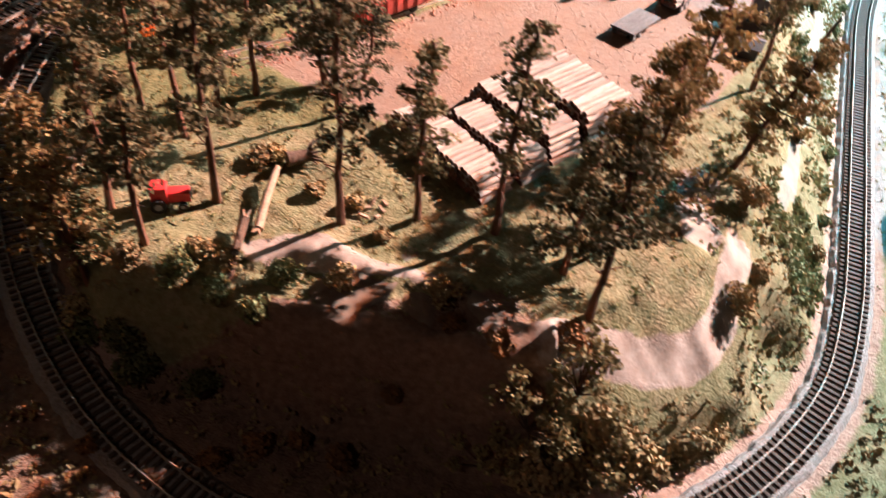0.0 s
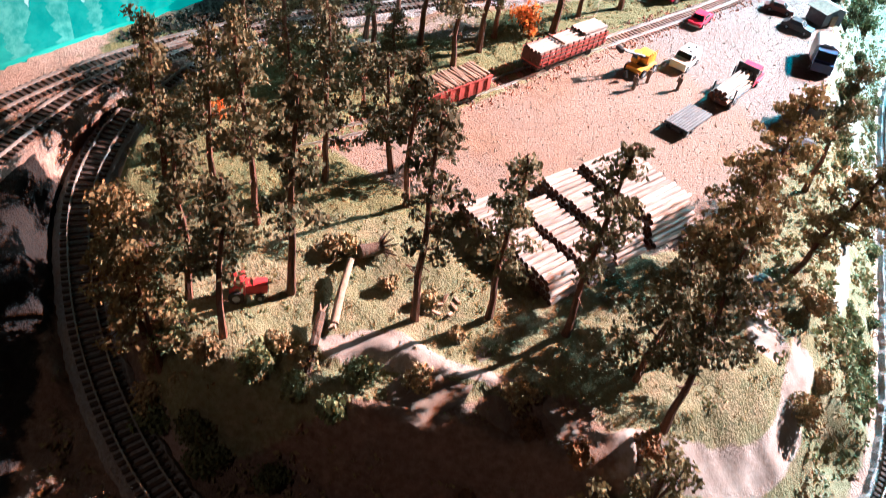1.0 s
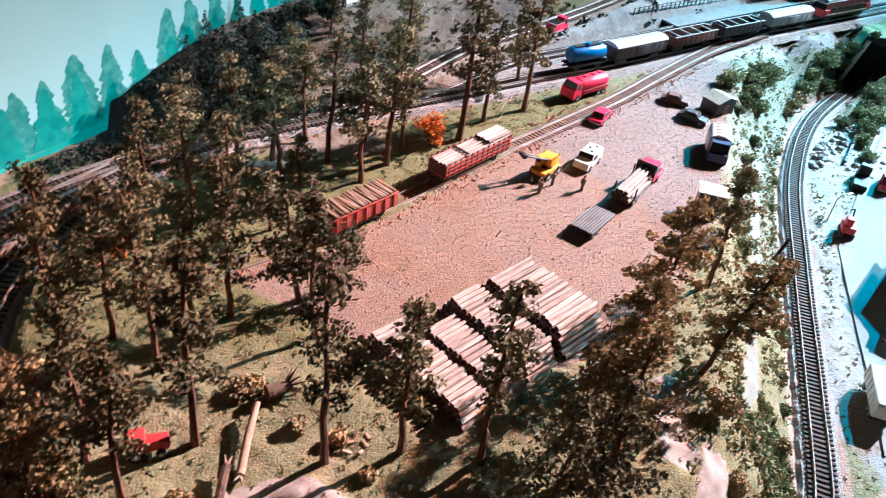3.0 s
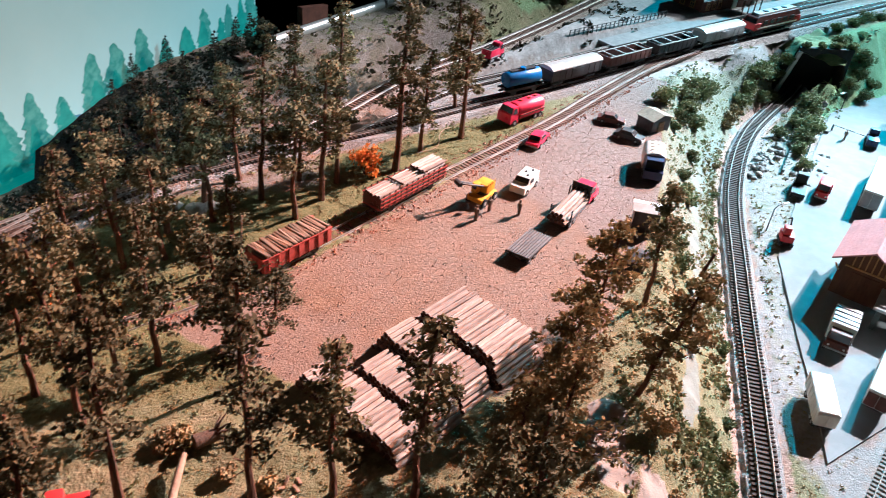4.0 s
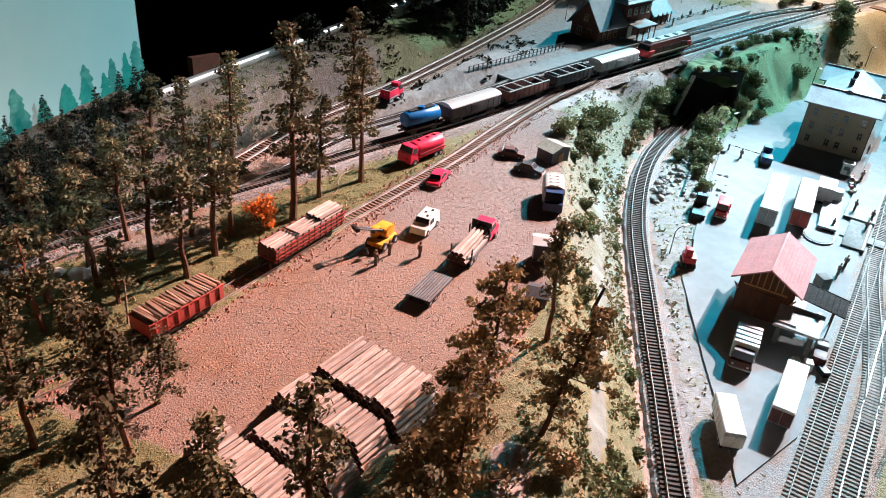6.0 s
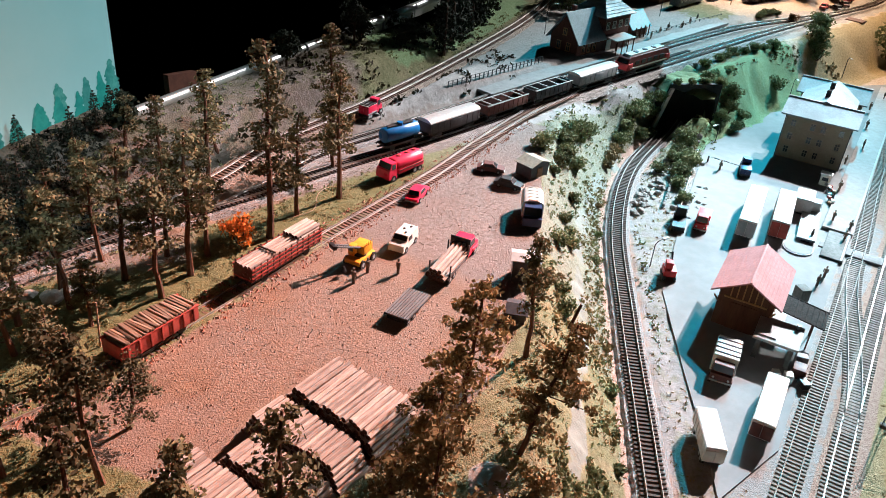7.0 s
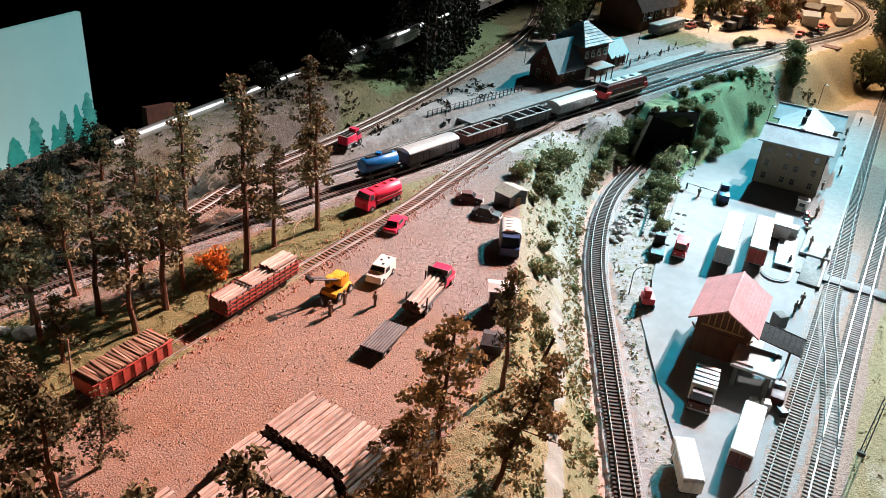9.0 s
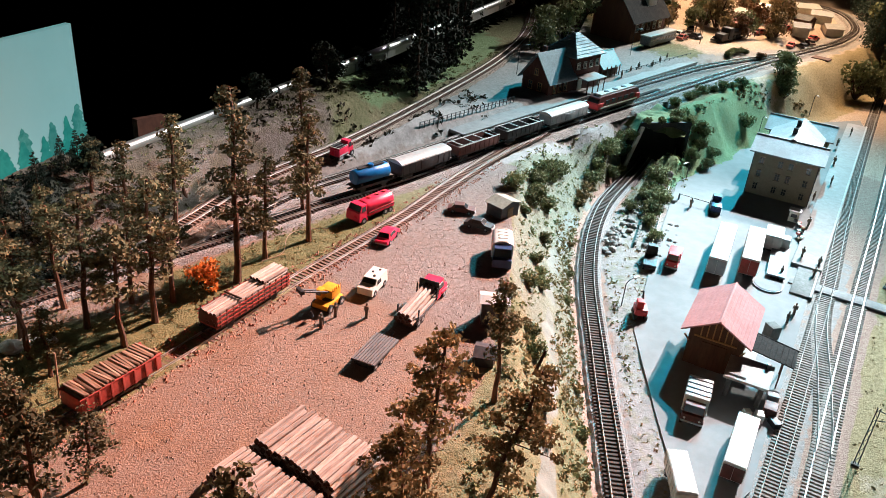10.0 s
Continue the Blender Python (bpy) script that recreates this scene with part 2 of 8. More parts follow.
# ---- building blocks ----
class Solid:
    """Vertices and faces gathered for one mesh."""

    def __init__(self):
        self.v, self.f = [], []

    def add(self, vf, m=None):
        o = len(self.v)
        self.v += [tuple(m @ Vector(p)) for p in vf[0]] if m else list(vf[0])
        self.f += [tuple(i + o for i in q) for q in vf[1]]
        return self

    def box(self, c, s, rz=0.0, bev=0.0, rx=0.0, ry=0.0):
        return self.add(cuboid(*s, bev), pose(*c, rx, ry, rz))

    def tube(self, p, q, r0, r1=None, n=8):
        r1 = r0 if r1 is None else r1
        p, q = Vector(p), Vector(q)
        z = (q - p).normalized()
        x = z.orthogonal().normalized()
        y = z.cross(x)
        ring = [(math.cos(2 * math.pi * i / n), math.sin(2 * math.pi * i / n)) for i in range(n)]
        v = [tuple(p + (x * a + y * b) * r0) for a, b in ring] + [tuple(q + (x * a + y * b) * r1) for a, b in ring]
        f = [(i, (i + 1) % n, n + (i + 1) % n, n + i) for i in range(n)] + [tuple(range(n))[::-1], tuple(range(n, 2 * n))]
        return self.add((v, f))

    def prism(self, outline, y0, y1):
        """An outline in x and z, drawn from y0 to y1."""
        n = len(outline)
        v = [(a, y0, b) for a, b in outline] + [(a, y1, b) for a, b in outline]
        f = [(i, (i + 1) % n, n + (i + 1) % n, n + i) for i in range(n)] + [tuple(range(n))[::-1], tuple(range(n, 2 * n))]
        return self.add((v, f))

    def slab(self, a, b, c, d, t):
        """A plate through four corners, t thick downwards along its normal."""
        a, b, c, d = (Vector(p) for p in (a, b, c, d))
        n = (b - a).cross(d - a).normalized() * t
        v = [tuple(p) for p in (a, b, c, d)] + [tuple(p - n) for p in (a, b, c, d)]
        return self.add((v, [(0, 1, 2, 3), (7, 6, 5, 4), (0, 4, 5, 1), (1, 5, 6, 2), (2, 6, 7, 3), (3, 7, 4, 0)]))


BOXES = {}


def cuboid(sx, sy, sz, bev=0.0):
    """A box on its base's middle: centre in x and y, from z = 0 to sz."""
    key = (round(sx, 5), round(sy, 5), round(sz, 5), bev)
    if key not in BOXES:
        bm = bmesh.new()
        bmesh.ops.create_cube(bm, size=1)
        bmesh.ops.transform(bm, matrix=Matrix.Translation((0, 0, sz / 2)) @ Matrix.Diagonal((sx, sy, sz, 1)), verts=bm.verts)
        if bev:
            bmesh.ops.bevel(bm, geom=bm.edges[:], offset=bev, segments=2, affect="EDGES", profile=0.6)
        bm.verts.index_update()
        BOXES[key] = [tuple(v.co) for v in bm.verts], [tuple(v.index for v in f.verts) for f in bm.faces]
        bm.free()
    return BOXES[key]


def mesh_of(name, s, material, smooth=40):
    me = bpy.data.meshes.new(name)
    me.from_pydata(s.v, [], s.f)
    for m in material if isinstance(material, (list, tuple)) else [material]:
        me.materials.append(MATS[m])
    if smooth:
        me.polygons.foreach_set("use_smooth", [True] * len(me.polygons))
        me.set_sharp_from_angle(angle=radians(smooth))
    me.update()
    return me


def part(name, s, material, parent, label="", smooth=40):
    ob = new(name, s if isinstance(s, bpy.types.Mesh) else mesh_of(name, s, material, smooth))
    ob.parent = parent
    if label:
        ob["label"] = label
    return ob


def thing(name, m, label, category, group="", kind=""):
    ob = new(name)
    ob.empty_display_size = 0.01
    ob.matrix_world = m
    return tagged(ob, label, category, group, kind)


def place_part(name, me, parent, m):
    ob = new(name, me)
    ob.parent = parent
    ob.matrix_basis = m
    return ob


def smoothstep(x):
    x = np.clip(x, 0, 1)
    return x * x * (3 - 2 * x)


def spline(pts, step=0.004):
    """A smooth line through the points, resampled evenly: rows of x, y, z."""
    p = np.array([(*q, 0.0)[:3] if len(q) == 2 else q for q in pts], float)
    p = np.vstack([2 * p[0] - p[1], p, 2 * p[-1] - p[-2]])
    out = []
    for i in range(1, len(p) - 2):
        a, b, c, d = p[i - 1:i + 3]
        la, lb, lc = (max(np.linalg.norm(v) ** 0.5, 1e-4) for v in (b - a, c - b, d - c))
        t0, t1, t2, t3 = 0, la, la + lb, la + lb + lc
        for t in np.linspace(t1, t2, 24, endpoint=False):
            a1 = (t1 - t) / (t1 - t0) * a + (t - t0) / (t1 - t0) * b
            a2 = (t2 - t) / (t2 - t1) * b + (t - t1) / (t2 - t1) * c
            a3 = (t3 - t) / (t3 - t2) * c + (t - t2) / (t3 - t2) * d
            b1 = (t2 - t) / (t2 - t0) * a1 + (t - t0) / (t2 - t0) * a2
            b2 = (t3 - t) / (t3 - t1) * a2 + (t - t1) / (t3 - t1) * a3
            out.append((t2 - t) / (t2 - t1) * b1 + (t - t1) / (t2 - t1) * b2)
    out = np.array(out + [p[-2]])
    s = np.concatenate([[0], np.cumsum(np.linalg.norm(np.diff(out, axis=0), axis=1))])
    k = np.linspace(0, s[-1], max(2, int(s[-1] / step)))
    return np.stack([np.interp(k, s, out[:, j]) for j in range(3)], 1)


def near(points, x, y):
    """Distance from each x, y to the line's samples, and the nearest sample's index."""
    best, idx = np.full(x.shape, 9.0), np.zeros(x.shape, int)
    for i, p in enumerate(points):
        d = np.hypot(x - p[0], y - p[1])
        w = d < best
        best[w], idx[w] = d[w], i
    return best, idx


# ---- the lines of the railway, in plan ----
LOW = -0.105
LOOP = spline([(1.14, 1.50, -0.1), (1.026, 1.402, -0.1), (0.813, 1.236, -0.1), (0.659, 1.053, -0.1), (0.519, 0.821, -0.1), (0.397, 0.607, -0.1),
               (0.319, 0.476, -0.1), (0.25, 0.39, -0.099), (0.138, 0.316, -0.097), (0.0, 0.277, -0.094), (-0.12, 0.283, -0.09), (-0.22, 0.325, -0.084),
               (-0.30, 0.395, -0.075), (-0.362, 0.49, -0.062), (-0.40, 0.59, -0.045), (-0.415, 0.69, -0.026), (-0.396, 0.78, -0.01), (-0.35, 0.87, 0.0),
               (-0.28, 0.945, 0.004), (-0.2, 0.995, 0.005), (-0.13, 1.026, 0.005)], 0.01)
MAIN = spline([(-0.13, 1.026, 0.005), (-0.039, 1.062, 0.005), (0.092, 1.112, 0.005), (0.231, 1.171, 0.005), (0.377, 1.225, 0.005), (0.652, 1.345, 0.005),
               (1.022, 1.495, 0.005), (1.5175, 1.692, 0.005), (1.89, 1.83, 0.005), (2.267, 1.967, 0.005), (2.56, 2.16, 0.005), (2.74, 2.43, 0.005), (2.65, 2.7, 0.005), (2.4, 2.8, 0.005)], 0.01)
PASSING = spline([(0.02, 1.085, 0.005), (0.11, 1.15, 0.006), (0.212, 1.225, 0.006), (0.3525, 1.287, 0.006), (0.627, 1.41, 0.006), (0.89, 1.518, 0.006),
                  (1.2, 1.645, 0.006), (1.5173, 1.76, 0.006), (1.78, 1.815, 0.006), (1.95, 1.852, 0.006)], 0.01)
BACK = spline([(-0.06, 1.062, 0.008), (0.042, 1.137, 0.02), (0.155, 1.236, 0.026), (0.322, 1.345, 0.028), (0.561, 1.535, 0.028), (0.878, 1.815, 0.028), (1.1, 2.06, 0.028), (1.3, 2.35, 0.028)], 0.01)
OUTER = spline([(-0.7, 0.3, 0.01), (-0.6, 0.56, 0.01), (-0.53, 0.70, 0.01), (-0.485, 0.775, 0.01), (-0.43, 0.84, 0.01), (-0.36, 0.90, 0.009), (-0.27, 0.963, 0.007), (-0.18, 1.006, 0.006)], 0.01)
MID = spline([(-0.6, 0.36, 0.005), (-0.53, 0.57, 0.006), (-0.483, 0.69, 0.007), (-0.445, 0.775, 0.008), (-0.385, 0.855, 0.009), (-0.32, 0.925, 0.009)], 0.01)
SIDING = spline([(-0.235, 0.735, -0.0022), (-0.128, 0.787, -0.0022), (-0.019, 0.861, -0.0021), (0.142, 0.976, -0.0016), (0.225, 1.03, -0.0004), (0.351, 1.114, 0.001), (0.46, 1.196, 0.003), (0.612, 1.305, 0.004), (0.76, 1.385, 0.005)], 0.01)
PLAT_A = spline([(0.40, 0.44, LOW), (0.50, 0.511, LOW), (0.577, 0.565, LOW), (0.693, 0.646, LOW), (0.870, 0.771, LOW), (1.041, 0.892, LOW), (1.255, 1.051, LOW), (1.967, 1.556, LOW), (2.4, 1.85, LOW)], 0.01)
PLAT_B = spline([(0.45, 0.42, LOW), (0.55, 0.493, LOW), (0.618, 0.541, LOW), (0.744, 0.629, LOW), (0.897, 0.735, LOW), (1.101, 0.874, LOW), (1.34, 1.035, LOW), (1.9, 1.42, LOW), (2.4, 1.76, LOW)], 0.01)
CROSS = spline([(0.97, 0.842, LOW), (0.9, 0.785, LOW), (0.8, 0.69, LOW), (0.7, 0.6, LOW), (0.64, 0.556, LOW)], 0.01)

# pale bare streak down the bank
STREAK = spline([(0.80, 1.262), (0.7, 1.179), (0.625, 1.095), (0.565, 1.02), (0.515, 0.955), (0.448, 0.841), (0.39, 0.752), (0.344, 0.678), (0.303, 0.615), (0.265, 0.565)], 0.01)

# upper terrace of the layout: its rim, from the far right round the front to the left
RIM = [(3.4, 2.3), (2.6, 1.98), (2.2, 1.86), (1.9, 1.755), (1.5, 1.615), (1.2, 1.49), (1.06, 1.432), (0.98, 1.41), (0.8, 1.345), (0.68, 1.28), (0.605, 1.19), (0.555, 1.065),
       (0.444, 0.885), (0.352, 0.756), (0.269, 0.645), (0.215, 0.58), (0.184, 0.49), (0.145, 0.412), (0.05, 0.38), (-0.03, 0.389), (-0.08, 0.412), (-0.13, 0.425), (-0.18, 0.437), (-0.215, 0.462),
       (-0.265, 0.484), (-0.315, 0.515), (-0.348, 0.59), (-0.372, 0.66), (-0.45, 0.66), (-0.55, 0.5), (-0.62, 0.3), (-0.9, 0.3), (-0.9, 3.2), (3.4, 3.2)]


def inside_distance(poly, x, y):
    """Signed distance to the outline: plus inside."""
    best, ins = np.full(x.shape, 9.0), np.zeros(x.shape, bool)
    for (ax, ay), (bx, by) in zip(poly, poly[1:] + poly[:1]):
        dx, dy = bx - ax, by - ay
        t = np.clip(((x - ax) * dx + (y - ay) * dy) / (dx * dx + dy * dy), 0, 1)
        best = np.minimum(best, np.hypot(x - ax - t * dx, y - ay - t * dy))
        hit = (ay > y) != (by > y)
        ins ^= hit & (x < (bx - ax) * (y - ay) / ((by - ay) if by != ay else 1e-9) + ax)
    return np.where(ins, best, -best)


def hills(x, y, f, seed=0.0):
    """Gentle unevenness, about -1 to 1."""
    return (np.sin(x * f * 1.0 + 1.3 * np.sin(y * f * 0.7 + seed)) + np.sin(y * f * 1.13 + 1.7 * np.sin(x * f * 0.6 + 2 + seed)) + np.sin((x + y) * f * 1.9 + seed) * 0.5) / 2.5


CARVE = LOOP[LOOP[:, 1] < 2.0]
# plaster step on the slope's brow: the ground lies lower in front of it
LEDGE = spline([(-0.25, 0.51), (-0.212, 0.491), (-0.179, 0.484), (-0.147, 0.473), (-0.118, 0.461), (-0.09, 0.453), (-0.062, 0.44), (-0.035, 0.415)], 0.006)
# plaster lip round the terrace above the curve
LIP = spline([(-0.03, 0.398), (0.0, 0.402), (0.04, 0.4), (0.085, 0.401), (0.118, 0.41), (0.144, 0.434), (0.16, 0.466), (0.182, 0.5)], 0.006)


def side_of(line, x, y):
    """Signed distance to a line: plus on its left as it runs, and the share of the way along it."""
    d, i = near(line, x, y)
    j = np.clip(i, 0, len(line) - 2)
    tx, ty = line[j + 1, 0] - line[j, 0], line[j + 1, 1] - line[j, 1]
    return np.where(tx * (y - line[i, 1]) - ty * (x - line[i, 0]) > 0, d, -d), i / (len(line) - 1)


def ledges(x, y):
    """Height that the plaster step and the lip add to the slope."""
    d, k = side_of(LEDGE, x, y)
    ends = smoothstep(k / 0.12) * smoothstep((1 - k) / 0.12)
    wob = 0.005 * hills(x, y, 75, 2) + 0.0025 * hills(x, y, 190, 4)
    z = -0.009 * ends * smoothstep((-d + wob) / 0.009) * smoothstep((0.05 + d) / 0.02)
    d, k = side_of(LIP, x, y)
    ends = smoothstep(k / 0.1) * smoothstep((1 - k) / 0.08)
    cut = 0.75 + 0.5 * hills(x, y, 60, 6)
    z = z + 0.0125 * ends * cut * smoothstep((0.008 - d + wob) / 0.005) * smoothstep((d + 0.03) / 0.022)
    return z - 0.004 * ends * smoothstep(1 - np.abs(d - 0.013) / 0.008)


# floor of the wide tunnel mouth
CAVE = [(0.98, 1.38), (1.0, 1.465), (1.143, 1.442), (1.128, 1.352), (1.09, 1.362)]


def terrain(x, y, carve=True):
    x, y = np.asarray(x, float), np.asarray(y, float)
    d = inside_distance(RIM, x, y)
    dl, il = near(CARVE, x, y)
    zt = CARVE[il, 2]
    low = np.where(x < 0.2, zt - 0.006, LOW)
    front = smoothstep((0.52 - y) / 0.08) * smoothstep((0.3 - x) / 0.1)
    w = 0.125 * (1 - front) + 0.05 * front
    up = np.zeros_like(x)
    dm, im = near(MAIN[::2], x, y)
    behind = (y - MAIN[::2][im, 1]) > 0
    far = np.where(behind, dm, 0)
    left = smoothstep((0.75 - x) / 0.5)
    up += 0.02 * smoothstep((far - 0.05) / 0.05) + 0.058 * left * smoothstep((far - 0.06) / 0.1) * smoothstep((x + 0.4) / 0.2)
    up += 0.004 * hills(x, y, 31) * smoothstep((0.62 - y) / 0.06)
    for line in (MAIN, PASSING, BACK, OUTER, MID):
        dt, it = near(line[::2], x, y)
        k = smoothstep((0.055 - dt) / 0.03)
        up = up * (1 - k) + (line[::2][it, 2] - 0.006) * k
    z = low + (up - low) * smoothstep(1 + d / w) + 0.007 * hills(x, y, 42, 1) * smoothstep(1 - np.abs(d + w / 2) / w)
    z = z + ledges(x, y)
    if carve:
        away = np.maximum(0, dl - 0.024)
        slope = np.where(x < 0.0, 2.2, 1.0 + 1.1 * smoothstep((x - 0.8) / 0.13))
        z = np.where((x > 1.0) & (y > 1.40), np.where(dl < 0.033, zt - 0.006, z), np.minimum(z, zt - 0.006 + slope * away))
        z = np.where(inside_distance(CAVE, x, y) > 0, np.minimum(z, LOW - 0.004), z)
    return z


def ground_z(x, y):
    return float(terrain(np.array([x]), np.array([y]))[0])


# ---- the ground: one sheet ----
def ground_material():
    m = bpy.data.materials.new("layout_ground")
    m.use_nodes = True
    n, l = m.node_tree.nodes, m.node_tree.links
    p = n["Principled BSDF"]
    p.inputs["Roughness"].default_value, p.inputs["Specular IOR Level"].default_value = 0.92, 0.15
    co = n.new("ShaderNodeTexCoord").outputs["Object"]

    def tex(s, d=5.0, r=0.65):
        t = n.new("ShaderNodeTexNoise")
        t.inputs["Scale"].default_value, t.inputs["Detail"].default_value, t.inputs["Roughness"].default_value = s, d, r
        l.new(co, t.inputs["Vector"])
        return t.outputs["Fac"]

    def rng(v, lo, hi):
        r = n.new("ShaderNodeMapRange")
        r.inputs["From Min"].default_value, r.inputs["From Max"].default_value = lo, hi
        l.new(v, r.inputs["Value"])
        return r.outputs["Result"]

    def mix(f, x, y):
        k = n.new("ShaderNodeMix")
        k.data_type = "RGBA"
        l.new(f, k.inputs["Factor"])
        for s, v in ((k.inputs["A"], x), (k.inputs["B"], y)):
            if isinstance(v, tuple):
                s.default_value = (*v, 1)
            else:
                l.new(v, s)
        return k.outputs["Result"]

    def zone(name, v):
        a = n.new("ShaderNodeAttribute")
        a.attribute_name = name
        s = n.new("ShaderNodeMath")
        s.operation = "ADD"
        l.new(a.outputs["Fac"], s.inputs[0])
        t = n.new("ShaderNodeMath")
        t.operation = "MULTIPLY_ADD"
        l.new(v, t.inputs[0])
        t.inputs[1].default_value, t.inputs[2].default_value = 0.9, -0.45
        l.new(t.outputs[0], s.inputs[1])
        return rng(s.outputs[0], 0.4, 0.6)

    grain, grit, blotch, edge = tex(460, 3), tex(170, 4), tex(26, 4), tex(60, 5)
    grass = mix(rng(grit, 0.35, 0.65), (0.211, 0.207, 0.113), (0.141, 0.139, 0.0704))
    grass = mix(rng(blotch, 0.45, 0.65), grass, mix(rng(grit, 0.4, 0.6), (0.273, 0.238, 0.141), (0.176, 0.154, 0.088)))
    green = mix(rng(grit, 0.35, 0.65), (0.17, 0.25, 0.125), (0.23, 0.31, 0.165))
    moss = mix(rng(grit, 0.35, 0.65), (0.11, 0.115, 0.05), (0.18, 0.165, 0.075))
    broad = tex(9, 5)
    yard = mix(rng(grit, 0.36, 0.64), (0.262, 0.187, 0.145), (0.207, 0.143, 0.109))
    yard = mix(rng(blotch, 0.4, 0.7), yard, mix(rng(grain, 0.35, 0.65), (0.284, 0.218, 0.176), (0.138, 0.0936, 0.072)))
    yard = mix(rng(broad, 0.47, 0.66), yard, mix(rng(edge, 0.35, 0.65), (0.247, 0.16, 0.108), (0.179, 0.11, 0.0736)))
    rock = mix(rng(edge, 0.35, 0.65), (0.35, 0.305, 0.27), (0.26, 0.215, 0.185))
    rock = mix(rng(blotch, 0.5, 0.7), rock, (0.4, 0.36, 0.32))
    dirt = mix(rng(grit, 0.35, 0.65), (0.29, 0.19, 0.15), (0.4, 0.285, 0.23))
    sand = mix(rng(grit, 0.35, 0.65), (0.52, 0.41, 0.32), (0.38, 0.29, 0.22))
    c = mix(zone("green", blotch), grass, green)
    c = mix(zone("sage", blotch), c, mix(rng(grit, 0.35, 0.65), (0.235, 0.241, 0.182), (0.16, 0.167, 0.122)))
    c = mix(zone("moss", blotch), c, moss)
    c = mix(zone("dirt", edge), c, dirt)
    c = mix(zone("sand", edge), c, sand)
    c = mix(zone("straw", blotch), c, mix(rng(grit, 0.35, 0.65), (0.36, 0.285, 0.16), (0.24, 0.19, 0.1)))
    c = mix(zone("rock", edge), c, rock)
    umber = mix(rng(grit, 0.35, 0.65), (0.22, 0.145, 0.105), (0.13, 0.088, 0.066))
    tarmac = mix(rng(grit, 0.35, 0.65), (0.34, 0.315, 0.3), (0.25, 0.23, 0.22))
    plaster = mix(rng(edge, 0.35, 0.65), (0.24, 0.256, 0.226), (0.185, 0.195, 0.167))
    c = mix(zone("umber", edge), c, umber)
    c = mix(zone("tarmac", edge), c, tarmac)
    earth = mix(rng(blotch, 0.4, 0.6), mix(rng(grit, 0.35, 0.65), (0.26, 0.215, 0.19), (0.18, 0.145, 0.125)), mix(rng(grit, 0.35, 0.65), (0.2, 0.165, 0.12), (0.12, 0.1, 0.07)))
    c = mix(zone("earth", blotch), c, earth)
    c = mix(zone("plaster", edge), c, plaster)
    # shade of the hillside and front-left corner, painted as near-black ground
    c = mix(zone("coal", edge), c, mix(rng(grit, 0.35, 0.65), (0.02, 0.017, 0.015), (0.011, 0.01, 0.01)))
    grey = mix(rng(grit, 0.36, 0.64), mix(rng(broad, 0.42, 0.6), (0.255, 0.215, 0.195), (0.225, 0.18, 0.158)), (0.17, 0.138, 0.122))
    yard = mix(zone("dust", broad), yard, grey)
    c = mix(zone("yard", edge), c, yard)
    l.new(c, p.inputs["Base Color"])
    h = n.new("ShaderNodeMath")
    h.operation = "MULTIPLY_ADD"
    l.new(grit, h.inputs[0])
    h.inputs[1].default_value = 0.6
    l.new(grain, h.inputs[2])
    b = n.new("ShaderNodeBump")
    b.inputs["Strength"].default_value, b.inputs["Distance"].default_value = 1.0, 0.0022
    soft = n.new("ShaderNodeAttribute")
    soft.attribute_name = "rock"
    smooth2 = n.new("ShaderNodeAttribute")
    smooth2.attribute_name = "plaster"
    both = n.new("ShaderNodeMath")
    both.operation = "MAXIMUM"
    packed = n.new("ShaderNodeAttribute")
    packed.attribute_name = "yard"
    some = n.new("ShaderNodeMath")
    some.operation = "MULTIPLY"
    l.new(packed.outputs["Fac"], some.inputs[0])
    some.inputs[1].default_value = 0.25
    paved = n.new("ShaderNodeAttribute")
    paved.attribute_name = "tarmac"
    flat = n.new("ShaderNodeMath")
    flat.operation = "MULTIPLY_ADD"
    l.new(paved.outputs["Fac"], flat.inputs[0])
    flat.inputs[1].default_value = 0.6
    l.new(some.outputs[0], flat.inputs[2])
    l.new(soft.outputs["Fac"], both.inputs[0])
    l.new(smooth2.outputs["Fac"], both.inputs[1])
    most = n.new("ShaderNodeMath")
    most.operation = "MAXIMUM"
    l.new(both.outputs[0], most.inputs[0])
    l.new(flat.outputs[0], most.inputs[1])
    l.new(rng(most.outputs[0], 0, 1), b.inputs["Strength"])
    n[b.inputs["Strength"].links[0].from_node.name].inputs["To Min"].default_value = 1.0
    n[b.inputs["Strength"].links[0].from_node.name].inputs["To Max"].default_value = 0.15
    l.new(h.outputs[0], b.inputs["Height"])
    l.new(b.outputs["Normal"], p.inputs["Normal"])
    return m


MATS["layout_ground"] = ground_material()
YARD = [(-0.21, 0.74), (-0.12, 0.77), (-0.02, 0.84), (0.12, 0.945), (0.28, 1.06), (0.44, 1.175), (0.6, 1.275), (0.62, 1.25), (0.53, 1.12), (0.475, 1.0), (0.385, 0.86), (0.3, 0.745),
        (0.22, 0.66), (0.13, 0.6), (0.06, 0.585), (-0.01, 0.56), (-0.07, 0.61), (-0.12, 0.66), (-0.16, 0.69)]
xs = np.concatenate([np.arange(-0.8, -0.5, 0.015), np.arange(-0.5, 0.36, 0.0042), np.arange(0.36, 0.7, 0.006), np.arange(0.7, 1.3, 0.01), np.arange(1.3, 3.3, 0.03)])
ys = np.concatenate([np.arange(0.16, 0.34, 0.006), np.arange(0.34, 0.6, 0.0042), np.arange(0.6, 1.2, 0.006), np.arange(1.2, 1.7, 0.01), np.arange(1.7, 3.1, 0.03)])
